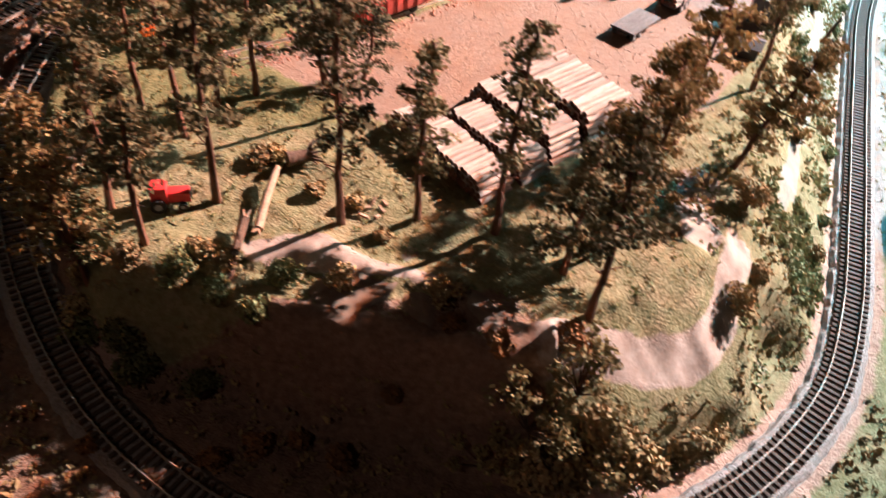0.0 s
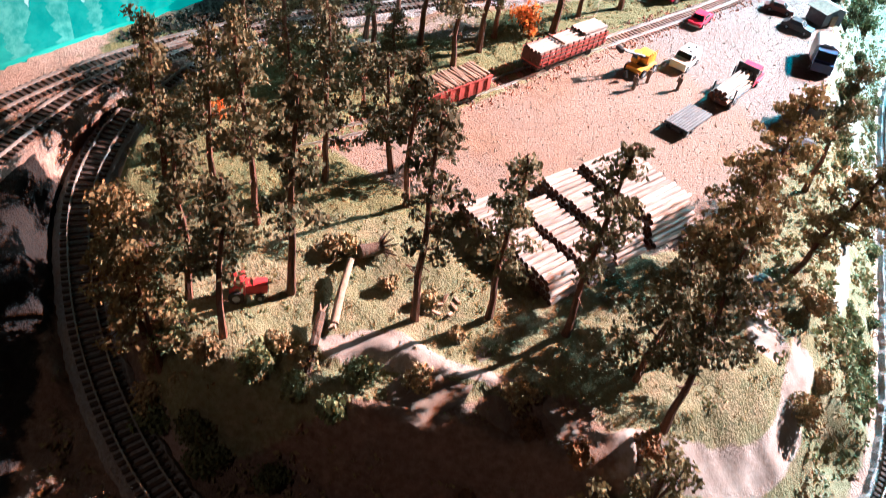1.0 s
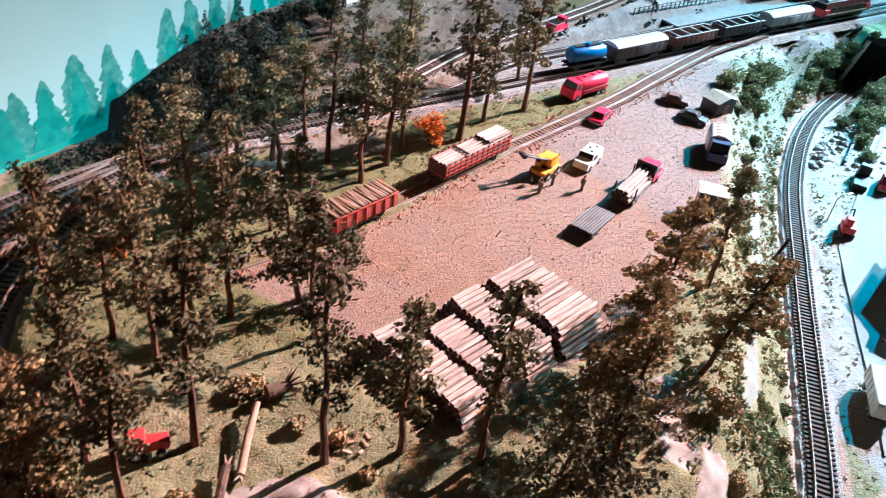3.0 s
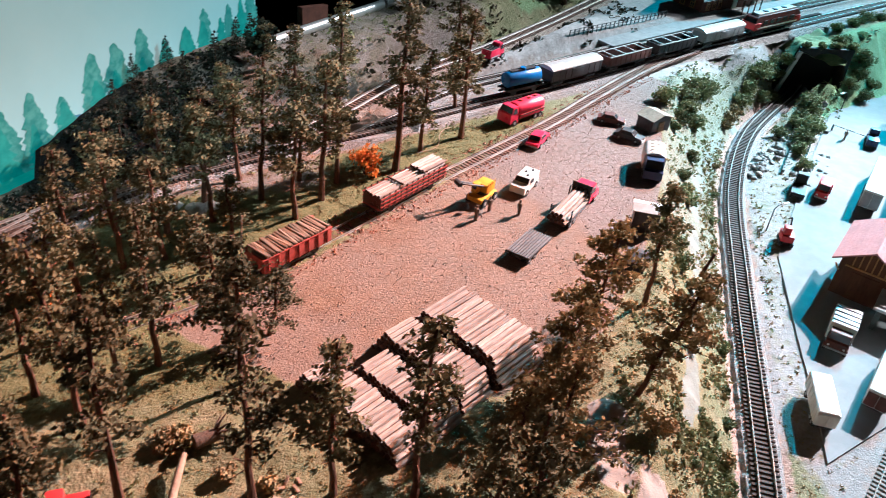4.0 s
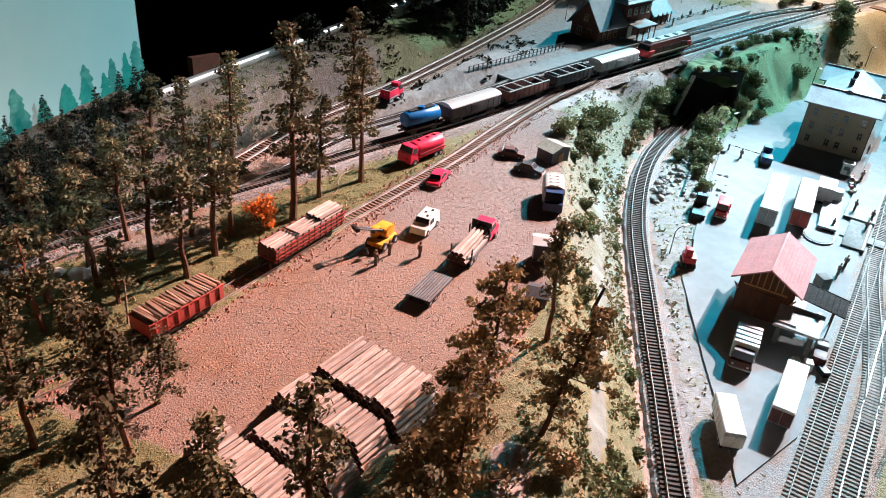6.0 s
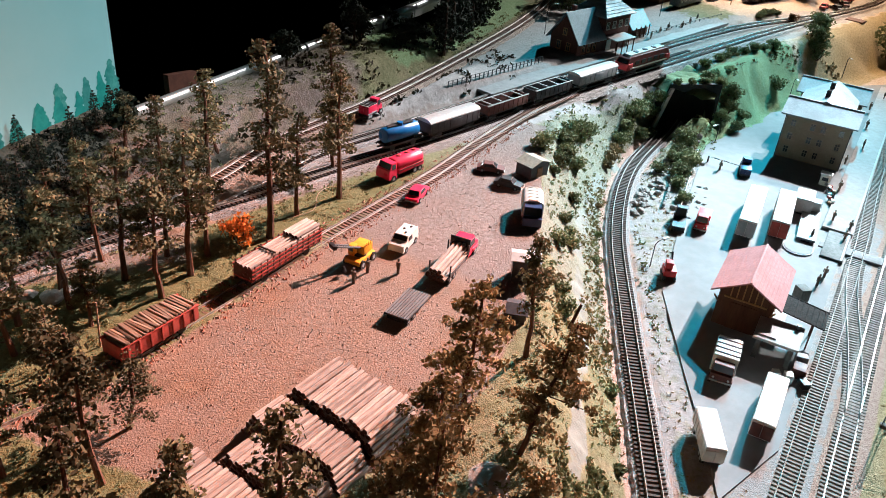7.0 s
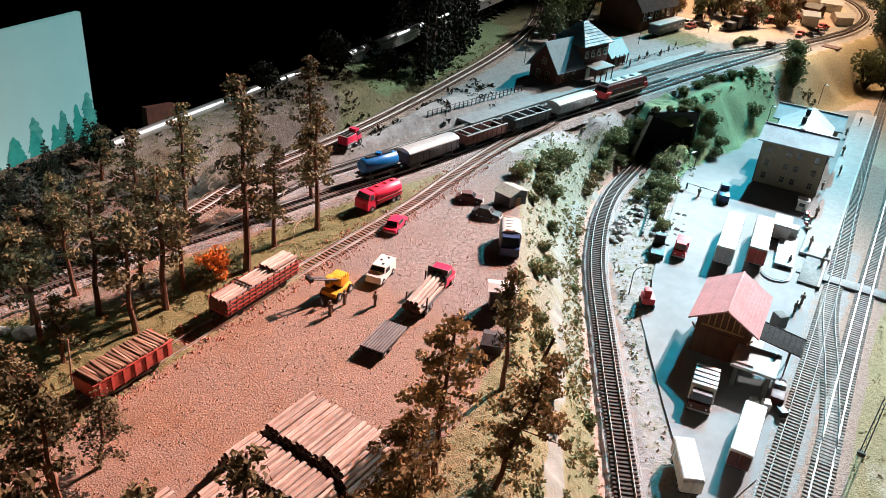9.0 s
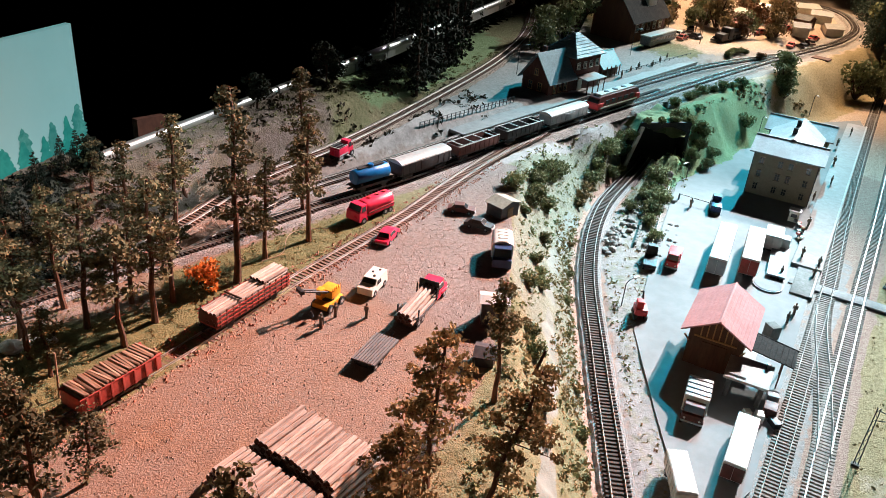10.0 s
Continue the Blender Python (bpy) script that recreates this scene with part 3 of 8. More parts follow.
gx, gy = np.meshgrid(xs, ys)
gz = terrain(gx, gy)
d_yard = inside_distance(YARD, gx, gy)
d_rim = inside_distance(RIM, gx, gy)
gz += 0.0015 * hills(gx, gy, 160, 3) * (d_yard < 0) * (gz > -0.1)
d_ledge, k_ledge = side_of(LEDGE, gx, gy)
d_lip, k_lip = side_of(LIP, gx, gy)
rockband = smoothstep(1.5 - np.abs(d_lip + 0.008) / 0.014) * smoothstep(k_lip / 0.05) * smoothstep((1 - k_lip) / 0.05)
wide = 0.007 + 0.013 * np.exp(-((k_ledge - 0.42) / 0.16) ** 2) + 0.006 * hills(gx, gy, 60, 1)
rockband = np.maximum(rockband, 0.95 * smoothstep(1.3 - np.abs(d_ledge - 0.004) / np.maximum(wide, 0.003)) * smoothstep((k_ledge - 0.12) / 0.12) * smoothstep((1 - k_ledge) / 0.1))
SLAB = spline([(0.142, 0.488), (0.152, 0.515), (0.17, 0.55)], 0.006)
rockband = np.maximum(rockband, 0.9 * smoothstep((0.021 - near(SLAB, gx, gy)[0] + 0.006 * hills(gx, gy, 50, 8)) / 0.008))
rockband = np.maximum(rockband, 0.9 * smoothstep(1.4 - np.abs(d_rim + 0.006) / 0.008) * smoothstep((0.46 - gy) / 0.02) * smoothstep((gx + 0.2) / 0.04) * smoothstep((0.02 - gx) / 0.03))
rockband = np.maximum(rockband, 0.36 * smoothstep(1.2 - np.abs(d_rim + 0.045) / 0.03) * smoothstep((gx - 0.17) / 0.03) * (gx < 0.66) * (0.65 + 0.5 * hills(gx, gy, 34, 4)))
gz += (0.004 * hills(gx, gy, 70, 5) + 0.0016 * hills(gx, gy, 210, 9)) * rockband
ny, nx = gx.shape
quads = []
BACKEDGE = [(-0.075, 1.20), (-0.052, 1.235), (0.551, 1.745), (1.2, 2.32), (1.9, 2.95), (3.4, 3.2), (3.4, -1), (-0.9, -1), (-0.9, 0.4), (-0.62, 0.72), (-0.47, 0.895), (-0.2, 1.16), (-0.1, 1.27)]
keep = inside_distance(BACKEDGE, gx, gy) > -0.012
for j in range(ny - 1):
    for i in range(nx - 1):
        if keep[j, i] and keep[j + 1, i + 1] and keep[j, i + 1] and keep[j + 1, i]:
            a = j * nx + i
            quads.append((a, a + 1, a + nx + 1, a + nx))
ground = Solid()
ground.v = [tuple(p) for p in np.stack([gx.ravel(), gy.ravel(), gz.ravel()], 1).tolist()]
ground.f = quads
gme = mesh_of("ground", ground, "layout_ground", 0)
gme.polygons.foreach_set("use_smooth", [True] * len(gme.polygons))
dist_main = np.minimum(near(MAIN, gx, gy)[0], near(PASSING, gx, gy)[0])
d_main, i_main = near(MAIN[::2], gx, gy)
d_back, i_back = near(BACK[::2], gx, gy)
d_outer, i_outer = near(OUTER[::2], gx, gy)
above_main, below_back = gy > MAIN[::2][i_main, 1], gy < BACK[::2][i_back, 1]
d_platform = side_of(PLAT_B, gx, gy)[0]
zones = {
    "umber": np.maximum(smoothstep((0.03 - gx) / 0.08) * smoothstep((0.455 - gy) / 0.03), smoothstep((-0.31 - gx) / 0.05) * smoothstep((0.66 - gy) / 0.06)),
    "tarmac": 0.6 * smoothstep((-d_rim - 0.1) / 0.03) * smoothstep((gx - 0.36) / 0.06) * smoothstep((1.2 - gx) / 0.1) * (d_platform > 0.02) * (gz < -0.09) + 0.85 * above_main * below_back * smoothstep((gx - 0.2) / 0.15) * smoothstep((1.5 - gx) / 0.2) + 0.8 * smoothstep((0.075 - dist_main) / 0.03) * smoothstep((gx - 0.38) / 0.12) * (d_rim > 0.008),
    "earth": 0.8 * smoothstep((d_back - 0.012) / 0.02) * (gy > BACK[::2][i_back, 1]) * smoothstep((0.42 - gx) / 0.15) + 0.7 * smoothstep((0.05 - gx) / 0.1) * smoothstep((gy - 0.93) / 0.05),
    # where ground is painted dark for shade: front-left corner, hillside before the board
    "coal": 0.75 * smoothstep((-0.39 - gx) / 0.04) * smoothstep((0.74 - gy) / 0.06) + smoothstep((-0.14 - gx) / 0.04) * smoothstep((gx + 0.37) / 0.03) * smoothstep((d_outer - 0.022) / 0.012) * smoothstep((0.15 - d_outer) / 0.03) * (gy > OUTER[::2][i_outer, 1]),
    "plaster": smoothstep((0.014 - near(STREAK, gx, gy)[0] + 0.006 * hills(gx, gy, 48, 3)) / 0.008) * (0.64 + 0.34 * hills(gx, gy, 48, 2)),
    "yard": np.maximum(smoothstep((d_yard + 0.012) / 0.024), smoothstep((0.05 - dist_main) / 0.03) * 0.8 * smoothstep((d_rim - 0.004) / 0.01)),
    "rock": rockband,
    "dirt": smoothstep((0.045 - near(LOOP, gx, gy)[0]) / 0.03) + smoothstep((0.06 - np.minimum(near(PLAT_A, gx, gy)[0], near(PLAT_B, gx, gy)[0])) / 0.03) * (gz < -0.08) + smoothstep((-0.4 - gx) / 0.05) * 0.7 + smoothstep((0.36 - gy) / 0.05) * (gx < 0.2) * 0.8,
    "green": smoothstep((gx - 0.6) / 0.3) * smoothstep((gy - 1.1) / 0.15) * 0.75 * smoothstep((0.012 - d_rim) / 0.02) + 0.95 * smoothstep((gx - 0.33) / 0.15) * smoothstep((1.1 - gx) / 0.2) * (gy > BACK[::2][i_back, 1]) * smoothstep((d_back - 0.02) / 0.04),
    "sage": 0.8 * smoothstep((gx - 0.36) / 0.1) * smoothstep((1.06 - gx) / 0.05) * smoothstep((0.05 - d_rim) / 0.02) * smoothstep((d_rim + 0.16) / 0.03),
    "dust": smoothstep((gx + 0.55 * (gy - 0.9) - 0.12) / 0.24),
    "moss": 1.1 * smoothstep((0.06 - np.hypot(gx + 0.055, gy - 1.15)) / 0.03) + 0.8 * (gy > np.interp(gx, SIDING[:, 0], SIDING[:, 1])) * (gy < MAIN[::2][i_main, 1]) * smoothstep((0.42 - gx) / 0.1) + 0.7 * smoothstep((0.02 - gx) / 0.06) * smoothstep((gy - 0.6) / 0.05) * (d_yard < 0),
    "straw": 0.9 * smoothstep((gx - 1.38) / 0.4) * smoothstep((0.02 - d_rim) / 0.02) * smoothstep((d_rim + 0.17) / 0.04) + smoothstep((-d_platform - 0.02) / 0.012) * (0.75 + 0.5 * hills(gx, gy, 24, 5)),
    "sand": smoothstep((gx - 1.45) / 0.2) + 0.6 * smoothstep((-d_platform - 0.02) / 0.02),
}
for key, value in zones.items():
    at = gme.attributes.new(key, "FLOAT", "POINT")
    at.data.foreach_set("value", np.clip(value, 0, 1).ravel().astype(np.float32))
tagged(new("ground", gme), "sculpted model landscape with flock grass, gravel yard and plaster rock", "ground", kind="structure")


# ---- dark hall round the layout ----
def wall(name, c, s, label, mat="hall_black"):
    b = Solid().box(c, s)
    ob = new(name, mesh_of(name, b, mat))
    return tagged(ob, label, "wall", kind="structure")


wall("floor", (1, 1, -1.1), (9, 9, 0.1), "dark floor of the exhibition hall")
wall("ceiling", (1, 1, 3.2), (9, 9, 0.1), "black ceiling of the exhibition hall")
wall("wall_north", (1, 5.4, -1), (9, 0.1, 4.2), "black rear wall of the hall")
wall("wall_south", (1, -3.4, -1), (9, 0.1, 4.2), "black wall behind the visitors")
wall("wall_east", (5.4, 1, -1), (0.1, 8.7, 4.2), "black side wall of the hall")
wall("wall_west", (-3.4, 1, -1), (0.1, 8.7, 4.2), "black side wall of the hall")
wall("fascia", (1.25, 0.145, -0.6), (4.1, 0.02, 0.52), "stained wooden front panel of the layout table", "fascia_wood")


# ---- tracks ----
SLEEPER_RUST = mesh_of("sleeper", Solid().box((0, 0, 0), (0.0032, 0.029, 0.0026), bev=0.0004), "sleeper_brown")
SLEEPER_PALE = mesh_of("sleeper", Solid().box((0, 0, 0), (0.0032, 0.029, 0.0026), bev=0.0004), "sleeper_grey")
SLEEPER = mesh_of("sleeper", Solid().box((0, 0, 0), (0.0032, 0.029, 0.0026), bev=0.0004), "sleeper_wood")


def track(name, line, label, bed="ballast_stone", pieces=True, start=0.0, stop=1.0, bedded=True, wide=0.026, tie=None, rail="rail_steel"):
    line = line[int(len(line) * start):max(2, int(len(line) * stop))]
    s = np.concatenate([[0], np.cumsum(np.linalg.norm(np.diff(line, axis=0), axis=1))])
    th = thing("railway_track", pose(0, 0, 0), label, "railway track", "tracks of the layout")

    def at(d):
        p = np.array([np.interp(d, s, line[:, j]) for j in range(3)])
        e = np.array([np.interp(min(d + 0.004, s[-1]), s, line[:, j]) for j in range(3)]) - np.array([np.interp(max(d - 0.004, 0), s, line[:, j]) for j in range(3)])
        a = math.atan2(e[1], e[0])
        return p, a

    steps = [at(d) for d in np.arange(0, s[-1], 0.008)]

    def ribbon(profile, jitter=0.0):
        b, k = Solid(), len(profile)
        for p, a in steps:
            for o, z in profile:
                j = random.uniform(-jitter, jitter)
                b.v.append((p[0] - math.sin(a) * (o + j), p[1] + math.cos(a) * (o + j), p[2] + z + j * 0.4))
        for i in range(len(steps) - 1):
            for q in range(k - 1):
                u = i * k + q
                b.f.append((u, u + k, u + k + 1, u + 1))
        return b

    if bedded:
        part("ballast", ribbon([(-wide, -0.012), (-wide * 0.7, -0.0012), (-0.007, 0.0002), (0.007, 0.0002), (wide * 0.7, -0.0012), (wide, -0.012)], 0.0012), bed, th, smooth=0)
    for side in (-1, 1):
        c = side * 0.00825
        part("rail", ribbon([(c - 0.0009, 0.002), (c - 0.0004, 0.0028), (c - 0.00045, 0.0049), (c + 0.00045, 0.0049), (c + 0.0004, 0.0028), (c + 0.0009, 0.002)]), rail, th, smooth=0)
    rest, n = Solid(), 0
    for d in np.arange(0.003, s[-1] - 0.003, 0.0066):
        p, a = at(d)
        m = pose(p[0], p[1], p[2] - 0.0004, 0, 0, math.degrees(a) + random.uniform(-1, 1))
        if pieces and n < 300:
            place_part("sleeper", tie or SLEEPER, th, m)
            n += 1
        else:
            rest.add(cuboid(0.0032, 0.029, 0.0026), m)
    if rest.v:
        tagged(part("sleeper_run", rest, "sleeper_wood", th), kind="stuff")
    return th


track("loop", LOOP[::-1], "curved single track climbing round the front of the layout", "ballast_pale", stop=1.0)
track("main", MAIN, "main line track on ballast behind the timber yard", "ballast_grey", wide=0.03, rail="rail_bright")
track("passing", PASSING, "station passing track on grey ballast", "ballast_pale", rail="rail_bright")
track("back", BACK, "rear branch track running behind the pine trees", tie=SLEEPER_RUST, rail="rail_bright")
track("outer", OUTER, "outer curved track beside the painted backdrop")
track("mid", MID, "second curved track beside the painted backdrop")
track("siding", SIDING, "rusty yard siding half buried in gravel", bedded=False, tie=SLEEPER_RUST, rail="rail_bright")
track("plat_a", PLAT_A, "platform track beside the lower yard", "ballast_tan", wide=0.024, tie=SLEEPER_PALE)
track("plat_b", PLAT_B, "second platform track on tan ballast", "ballast_tan", wide=0.024, tie=SLEEPER_PALE, rail="rail_bright")
track("cross", CROSS, "crossover between the two platform tracks", bedded=False, tie=SLEEPER_PALE)


# ---- plants ----
def foliage(s, c, r, count, leaf, flat=0.6, rng=random):
    """A loose clump of small leaf flakes round c."""
    for _ in range(count):
        while True:
            p = Vector((rng.uniform(-1, 1), rng.uniform(-1, 1), rng.uniform(-1, 1)))
            if 0.15 < p.length < 1:
                break
        p = Vector((p.x * r, p.y * r, p.z * r * flat)) + Vector(c)
        out = (p - Vector(c)).normalized() + Vector((rng.gauss(0, 0.9), rng.gauss(0, 0.9), rng.gauss(0, 0.9) + 0.2))
        out = out.normalized() if out.length > 0.01 else Vector((0, 0, 1))
        a = out.orthogonal().normalized()
        q = out.cross(a)
        t = 6.28 * rng.random()
        a, b = a * math.cos(t) + q * math.sin(t), q * math.cos(t) - a * math.sin(t)
        u, w = a * leaf * rng.uniform(0.6, 1.3), b * leaf * rng.uniform(0.4, 0.9)
        o = len(s.v)
        s.v += [tuple(p - u), tuple(p + w * 0.8 - u * 0.2), tuple(p + u), tuple(p - w + u * 0.2)]
        s.f.append((o, o + 1, o + 2, o + 3))


def make_pine(h, bare, spread, seed, dense=1.0):
    """A model pine: tapered crooked trunk, limbs, and flocked clumps on the limbs."""
    rng = random.Random(seed)
    trunk, limbs, crown = Solid(), Solid(), Solid()
    pts, x, y = [], 0.0, 0.0
    for i in range(9):
        k = i / 8
        pts.append(Vector((x, y, h * k - (0.006 if i == 0 else 0))))
        x += rng.uniform(-0.0022, 0.0022)
        y += rng.uniform(-0.0022, 0.0022)
    r0 = 0.0019 + 0.007 * h
    for i in range(8):
        trunk.tube(pts[i], pts[i + 1], r0 * (1.25 if i == 0 else 1) * (1 - 0.085 * i), r0 * (1 - 0.085 * (i + 1)), 7)

    def on(k):
        i = min(7, int(k * 8))
        return pts[i].lerp(pts[i + 1], k * 8 - i)

    n = int((15 + 66 * h) * dense)
    lobes = [(rng.uniform(bare, 1), rng.uniform(0, 6.28), rng.uniform(0.5, 1.0)) for _ in range(7)]
    for j in range(n):
        k = bare + (0.985 - bare) * (j + rng.random()) / n
        rel = (k - bare) / (1 - bare)
        reach = spread * (0.35 + 0.65 * math.sin(math.pi * min(1, 0.25 + rel * 0.78))) * rng.uniform(0.35, 1.15) * (1.05 - 0.45 * rel)
        a = rng.uniform(0, 2 * math.pi)
        for lk, la, lw in lobes:
            reach *= 1 - 0.62 * lw * math.exp(-((k - lk) / 0.11) ** 2) * max(0.0, math.cos(a - la))
        p = on(k)
        q = p + Vector((math.cos(a) * reach, math.sin(a) * reach, rng.uniform(-0.12, 0.3) * reach))
        if reach > 0.008:
            limbs.tube(p, q, 0.0008, 0.0003, 4)
        for g in range(1 if reach < 0.014 else 2):
            c = p.lerp(q, 1.0 - 0.45 * g)
            foliage(crown, c + Vector((0, 0, 0.001)), rng.uniform(0.0058, 0.0125), 44, 0.0025, 0.5, rng)
    for j in range(rng.randint(2, 5)):
        p, a = on(rng.uniform(bare * 0.5, bare)), rng.uniform(0, 6.28)
        limbs.tube(p, p + Vector((math.cos(a), math.sin(a), 0.1)) * rng.uniform(0.006, 0.014), 0.0006, 0.0003, 4)
    return trunk, limbs, crown


PINE_LABEL = "tall model pine with reddish trunk and clumpy olive needles"


def pine_thing(h, bare, spread, seed, dense=1.0, needles="pine_dark"):
    t, b, c = make_pine(h, bare, spread, seed, dense)
    th = thing("pine_tree", pose(0, 0, -5), PINE_LABEL, "tree", "pines of the wooded slope")
    t.add((b.v, b.f))
    part("trunk", t, "pine_bark", th)
    part("crown", c, needles, th, smooth=0)
    return th


PINES = [pine_thing(0.165, 0.36, 0.029, 11), pine_thing(0.18, 0.33, 0.027, 12), pine_thing(0.15, 0.44, 0.029, 13), pine_thing(0.2, 0.3, 0.026, 14), pine_thing(0.14, 0.27, 0.034, 15), pine_thing(0.19, 0.4, 0.027, 16), pine_thing(0.16, 0.32, 0.042, 17, 1.4, "pine_needles"), pine_thing(0.14, 0.3, 0.041, 18, 1.35, "pine_needles")]
PINE_H = [0.165, 0.18, 0.15, 0.2, 0.14, 0.19, 0.16, 0.14]
used_pines = set()


def plant(x, y, h, kind=None, lean=(0, 0), girth=1.0):
    rng = random.Random(int(x * 7919 + y * 104729 + 77))
    kind = rng.randrange(6) if kind is None else kind
    k = h / PINE_H[kind]
    m = pose(x, y, ground_z(x, y), lean[0] + rng.uniform(-2.5, 2.5), lean[1] + rng.uniform(-2.5, 2.5), rng.uniform(0, 360))
    if kind in used_pines:
        ob = copy_thing(PINES[kind], m)
    else:
        ob = PINES[kind]
        ob.matrix_world = m
        used_pines.add(kind)
    s = (girth * k ** 0.65, girth * k ** 0.65, k)
    ob.scale = s
    return ob


WOOD_FRONT = [(-0.138, 0.512, 0.185, 1), (-0.231, 0.543, 0.195, 5), (-0.277, 0.496, 0.145, 2), (-0.08, 0.514, 0.155, 0), (-0.022, 0.497, 0.18, 1), (0.022, 0.453, 0.13, 4),
              (0.03, 0.41, 0.165, 0), (-0.133, 0.647, 0.155, 2), (-0.261, 0.62, 0.17, 0), (-0.205, 0.68, 0.165, 3), (-0.328, 0.614, 0.165, 1), (-0.29, 0.727, 0.13, 4),
              (-0.305, 0.53, 0.14, 4), (-0.34, 0.53, 0.11, 4), (-0.237, 0.662, 0.145, 3), (-0.30, 0.66, 0.16, 0), (-0.345, 0.70, 0.14, 4), (-0.325, 0.5, 0.12, 7), (-0.352, 0.55, 0.13, 7)]
WOOD_RIM = [(0.162, 0.602, 0.163, 6), (0.1, 0.528, 0.15, 6), (0.276, 0.688, 0.14, 2), (0.086, 0.487, 0.135, 7), (0.05, 0.477, 0.125, 7)]
WOOD_BACK = [(0.0, 0.975, 0.15, 5), (-0.045, 0.985, 0.13, 0), (0.125, 1.045, 0.14, 3), (-0.115, 0.995, 0.13, 2), (-0.2, 0.84, 0.12, 4), (-0.028, 1.128, 0.14, 0), (0.024, 1.112, 0.165, 3), (-0.025, 0.936, 0.175, 1), (0.078, 0.996, 0.25, 3), (0.193, 1.08, 0.185, 5), (0.228, 1.245, 0.175, 5), (-0.094, 0.946, 0.16, 1),
             (-0.06, 0.9, 0.145, 2), (-0.132, 0.868, 0.075, 4), (-0.158, 0.944, 0.14, 0), (-0.143, 0.696, 0.12, 4), (-0.109, 0.704, 0.075, 4), (-0.198, 0.888, 0.155, 0), (-0.15, 0.905, 0.14, 2),
             (-0.165, 0.81, 0.075, 4), (0.05, 1.2, 0.085, 4), (0.21, 1.165, 0.125, 4), (-0.24, 0.83, 0.15, 1), (-0.28, 0.80, 0.15, 3), (-0.25, 0.90, 0.13, 0), (-0.07, 1.18, 0.07, 4), (-0.12, 1.10, 0.1, 2)]
for group, girth in ((WOOD_FRONT, 1.0), (WOOD_RIM, 1.0), (WOOD_BACK, 1.18)):
    for x, y, h, kind in group:
        plant(x, y, h, kind, girth=girth)


# the one that leans far out over the plaster lip, its broken tip bare
def leaning_pine(foot, tip, seed):
    rng = random.Random(seed)
    up = Vector(tip) - Vector(foot)
    h = up.length
    th = thing("pine_tree", Matrix.Translation(foot) @ up.to_track_quat("Z", "Y").to_matrix().to_4x4(), "leaning model pine with a bare broken tip over the rock lip", "tree", "pines of the wooded slope")
    t, b, c = make_pine(h * 0.9, 0.3, 0.042, seed, 1.7)
    t.add((b.v, b.f)).tube((0.002, 0.0, h * 0.86), (0, 0, h), 0.0017, 0.0013, 7)
    part("trunk", t, "pine_bark", th)
    part("crown", c, "pine_needles", th, smooth=0)
    return th


leaning_pine((0.194, 0.562, -0.018), (0.262, 0.598, 0.128), 71)


def bush(x, y, r, mat, label, name="bush", tall=0.75, seed=0, z=None):
    rng = random.Random(int(x * 9973 + y * 7103) + seed)
    c, stem = Solid(), Solid()
    for _ in range(12):
        a, d = rng.uniform(0, 6.28), rng.uniform(0, 0.62) * r
        top = Vector((math.cos(a) * d, math.sin(a) * d, rng.uniform(0.3, 1.0) * r * tall))
        stem.tube((0, 0, -0.003), top, r * 0.05, r * 0.02, 4)
        foliage(c, top, r * rng.uniform(0.38, 0.52), 64, max(0.0019, min(r * 0.1, 0.0085)), 0.75, rng)
    th = thing(name, pose(x, y, ground_z(x, y) if z is None else z), label, "bush", "shrubs of the banks")
    part("woody_base", stem, "bark", th, smooth=0)
    part("foliage", c, mat, th, smooth=0)
    return th


def tall_shrub(x, y, h, r):
    """A loose upright shrub: several forked stems with scattered leaf clumps."""
    rng = random.Random(int(x * 6007 + y * 4013))
    t, c = Solid(), Solid()
    for j in range(16):
        a, q = rng.uniform(0, 6.28), rng.uniform(0.2, 1) * r
        p = Vector((math.cos(a) * q, math.sin(a) * q, h * rng.uniform(0.25, 1.0) * (1.1 - 0.4 * q / r)))
        t.tube((0, 0, -0.004), p, 0.0011, 0.0005, 4)
        foliage(c, p, r * rng.uniform(0.22, 0.36), 40, 0.0026, 0.7, rng)
    th = thing("shrub", pose(x, y, ground_z(x, y)), "tall loose ochre and olive shrub above the curved track", "bush", "shrubs of the banks")
    part("stems", t, "bark", th, smooth=0)
    part("foliage", c, "shrub_dry", th, smooth=0)
    return th


bush(0.039, 0.992, 0.025, "autumn_orange", "round orange autumn bush behind the log wagon", tall=1.3)
bush(-0.303, 0.765, 0.016, "autumn_orange", "small orange autumn bush between the pines", tall=1.4)
for x, y, r in ((0.67, 1.238, 0.034), (0.705, 1.262, 0.03), (0.742, 1.288, 0.028), (0.572, 1.172, 0.026), (0.845, 1.318, 0.03), (0.87, 1.345, 0.026), (0.457, 0.922, 0.02), (0.384, 0.779, 0.02)):
    bush(x, y, r, "shrub_green", "dark leafy bush among straw on the bank")
for i, (x, y) in enumerate(((0.66, 1.115), (0.603, 1.03), (0.552, 0.955), (0.5, 0.872), (0.45, 0.772), (0.408, 0.7), (0.37, 0.635), (0.345, 0.59), (0.318, 0.548))):
    bush(x, y, 0.008 + 0.003 * (i % 3), "shrub_green" if i % 4 else "shrub_ochre", "low straggling scrub above the curved track", tall=0.4)
for x, y, r in ((0.787, 1.264, 0.022), (0.81, 1.29, 0.02), (0.76, 1.24, 0.016)):
    bush(x, y, r, "shrub_ochre", "rusty brown withered bush on the bank")
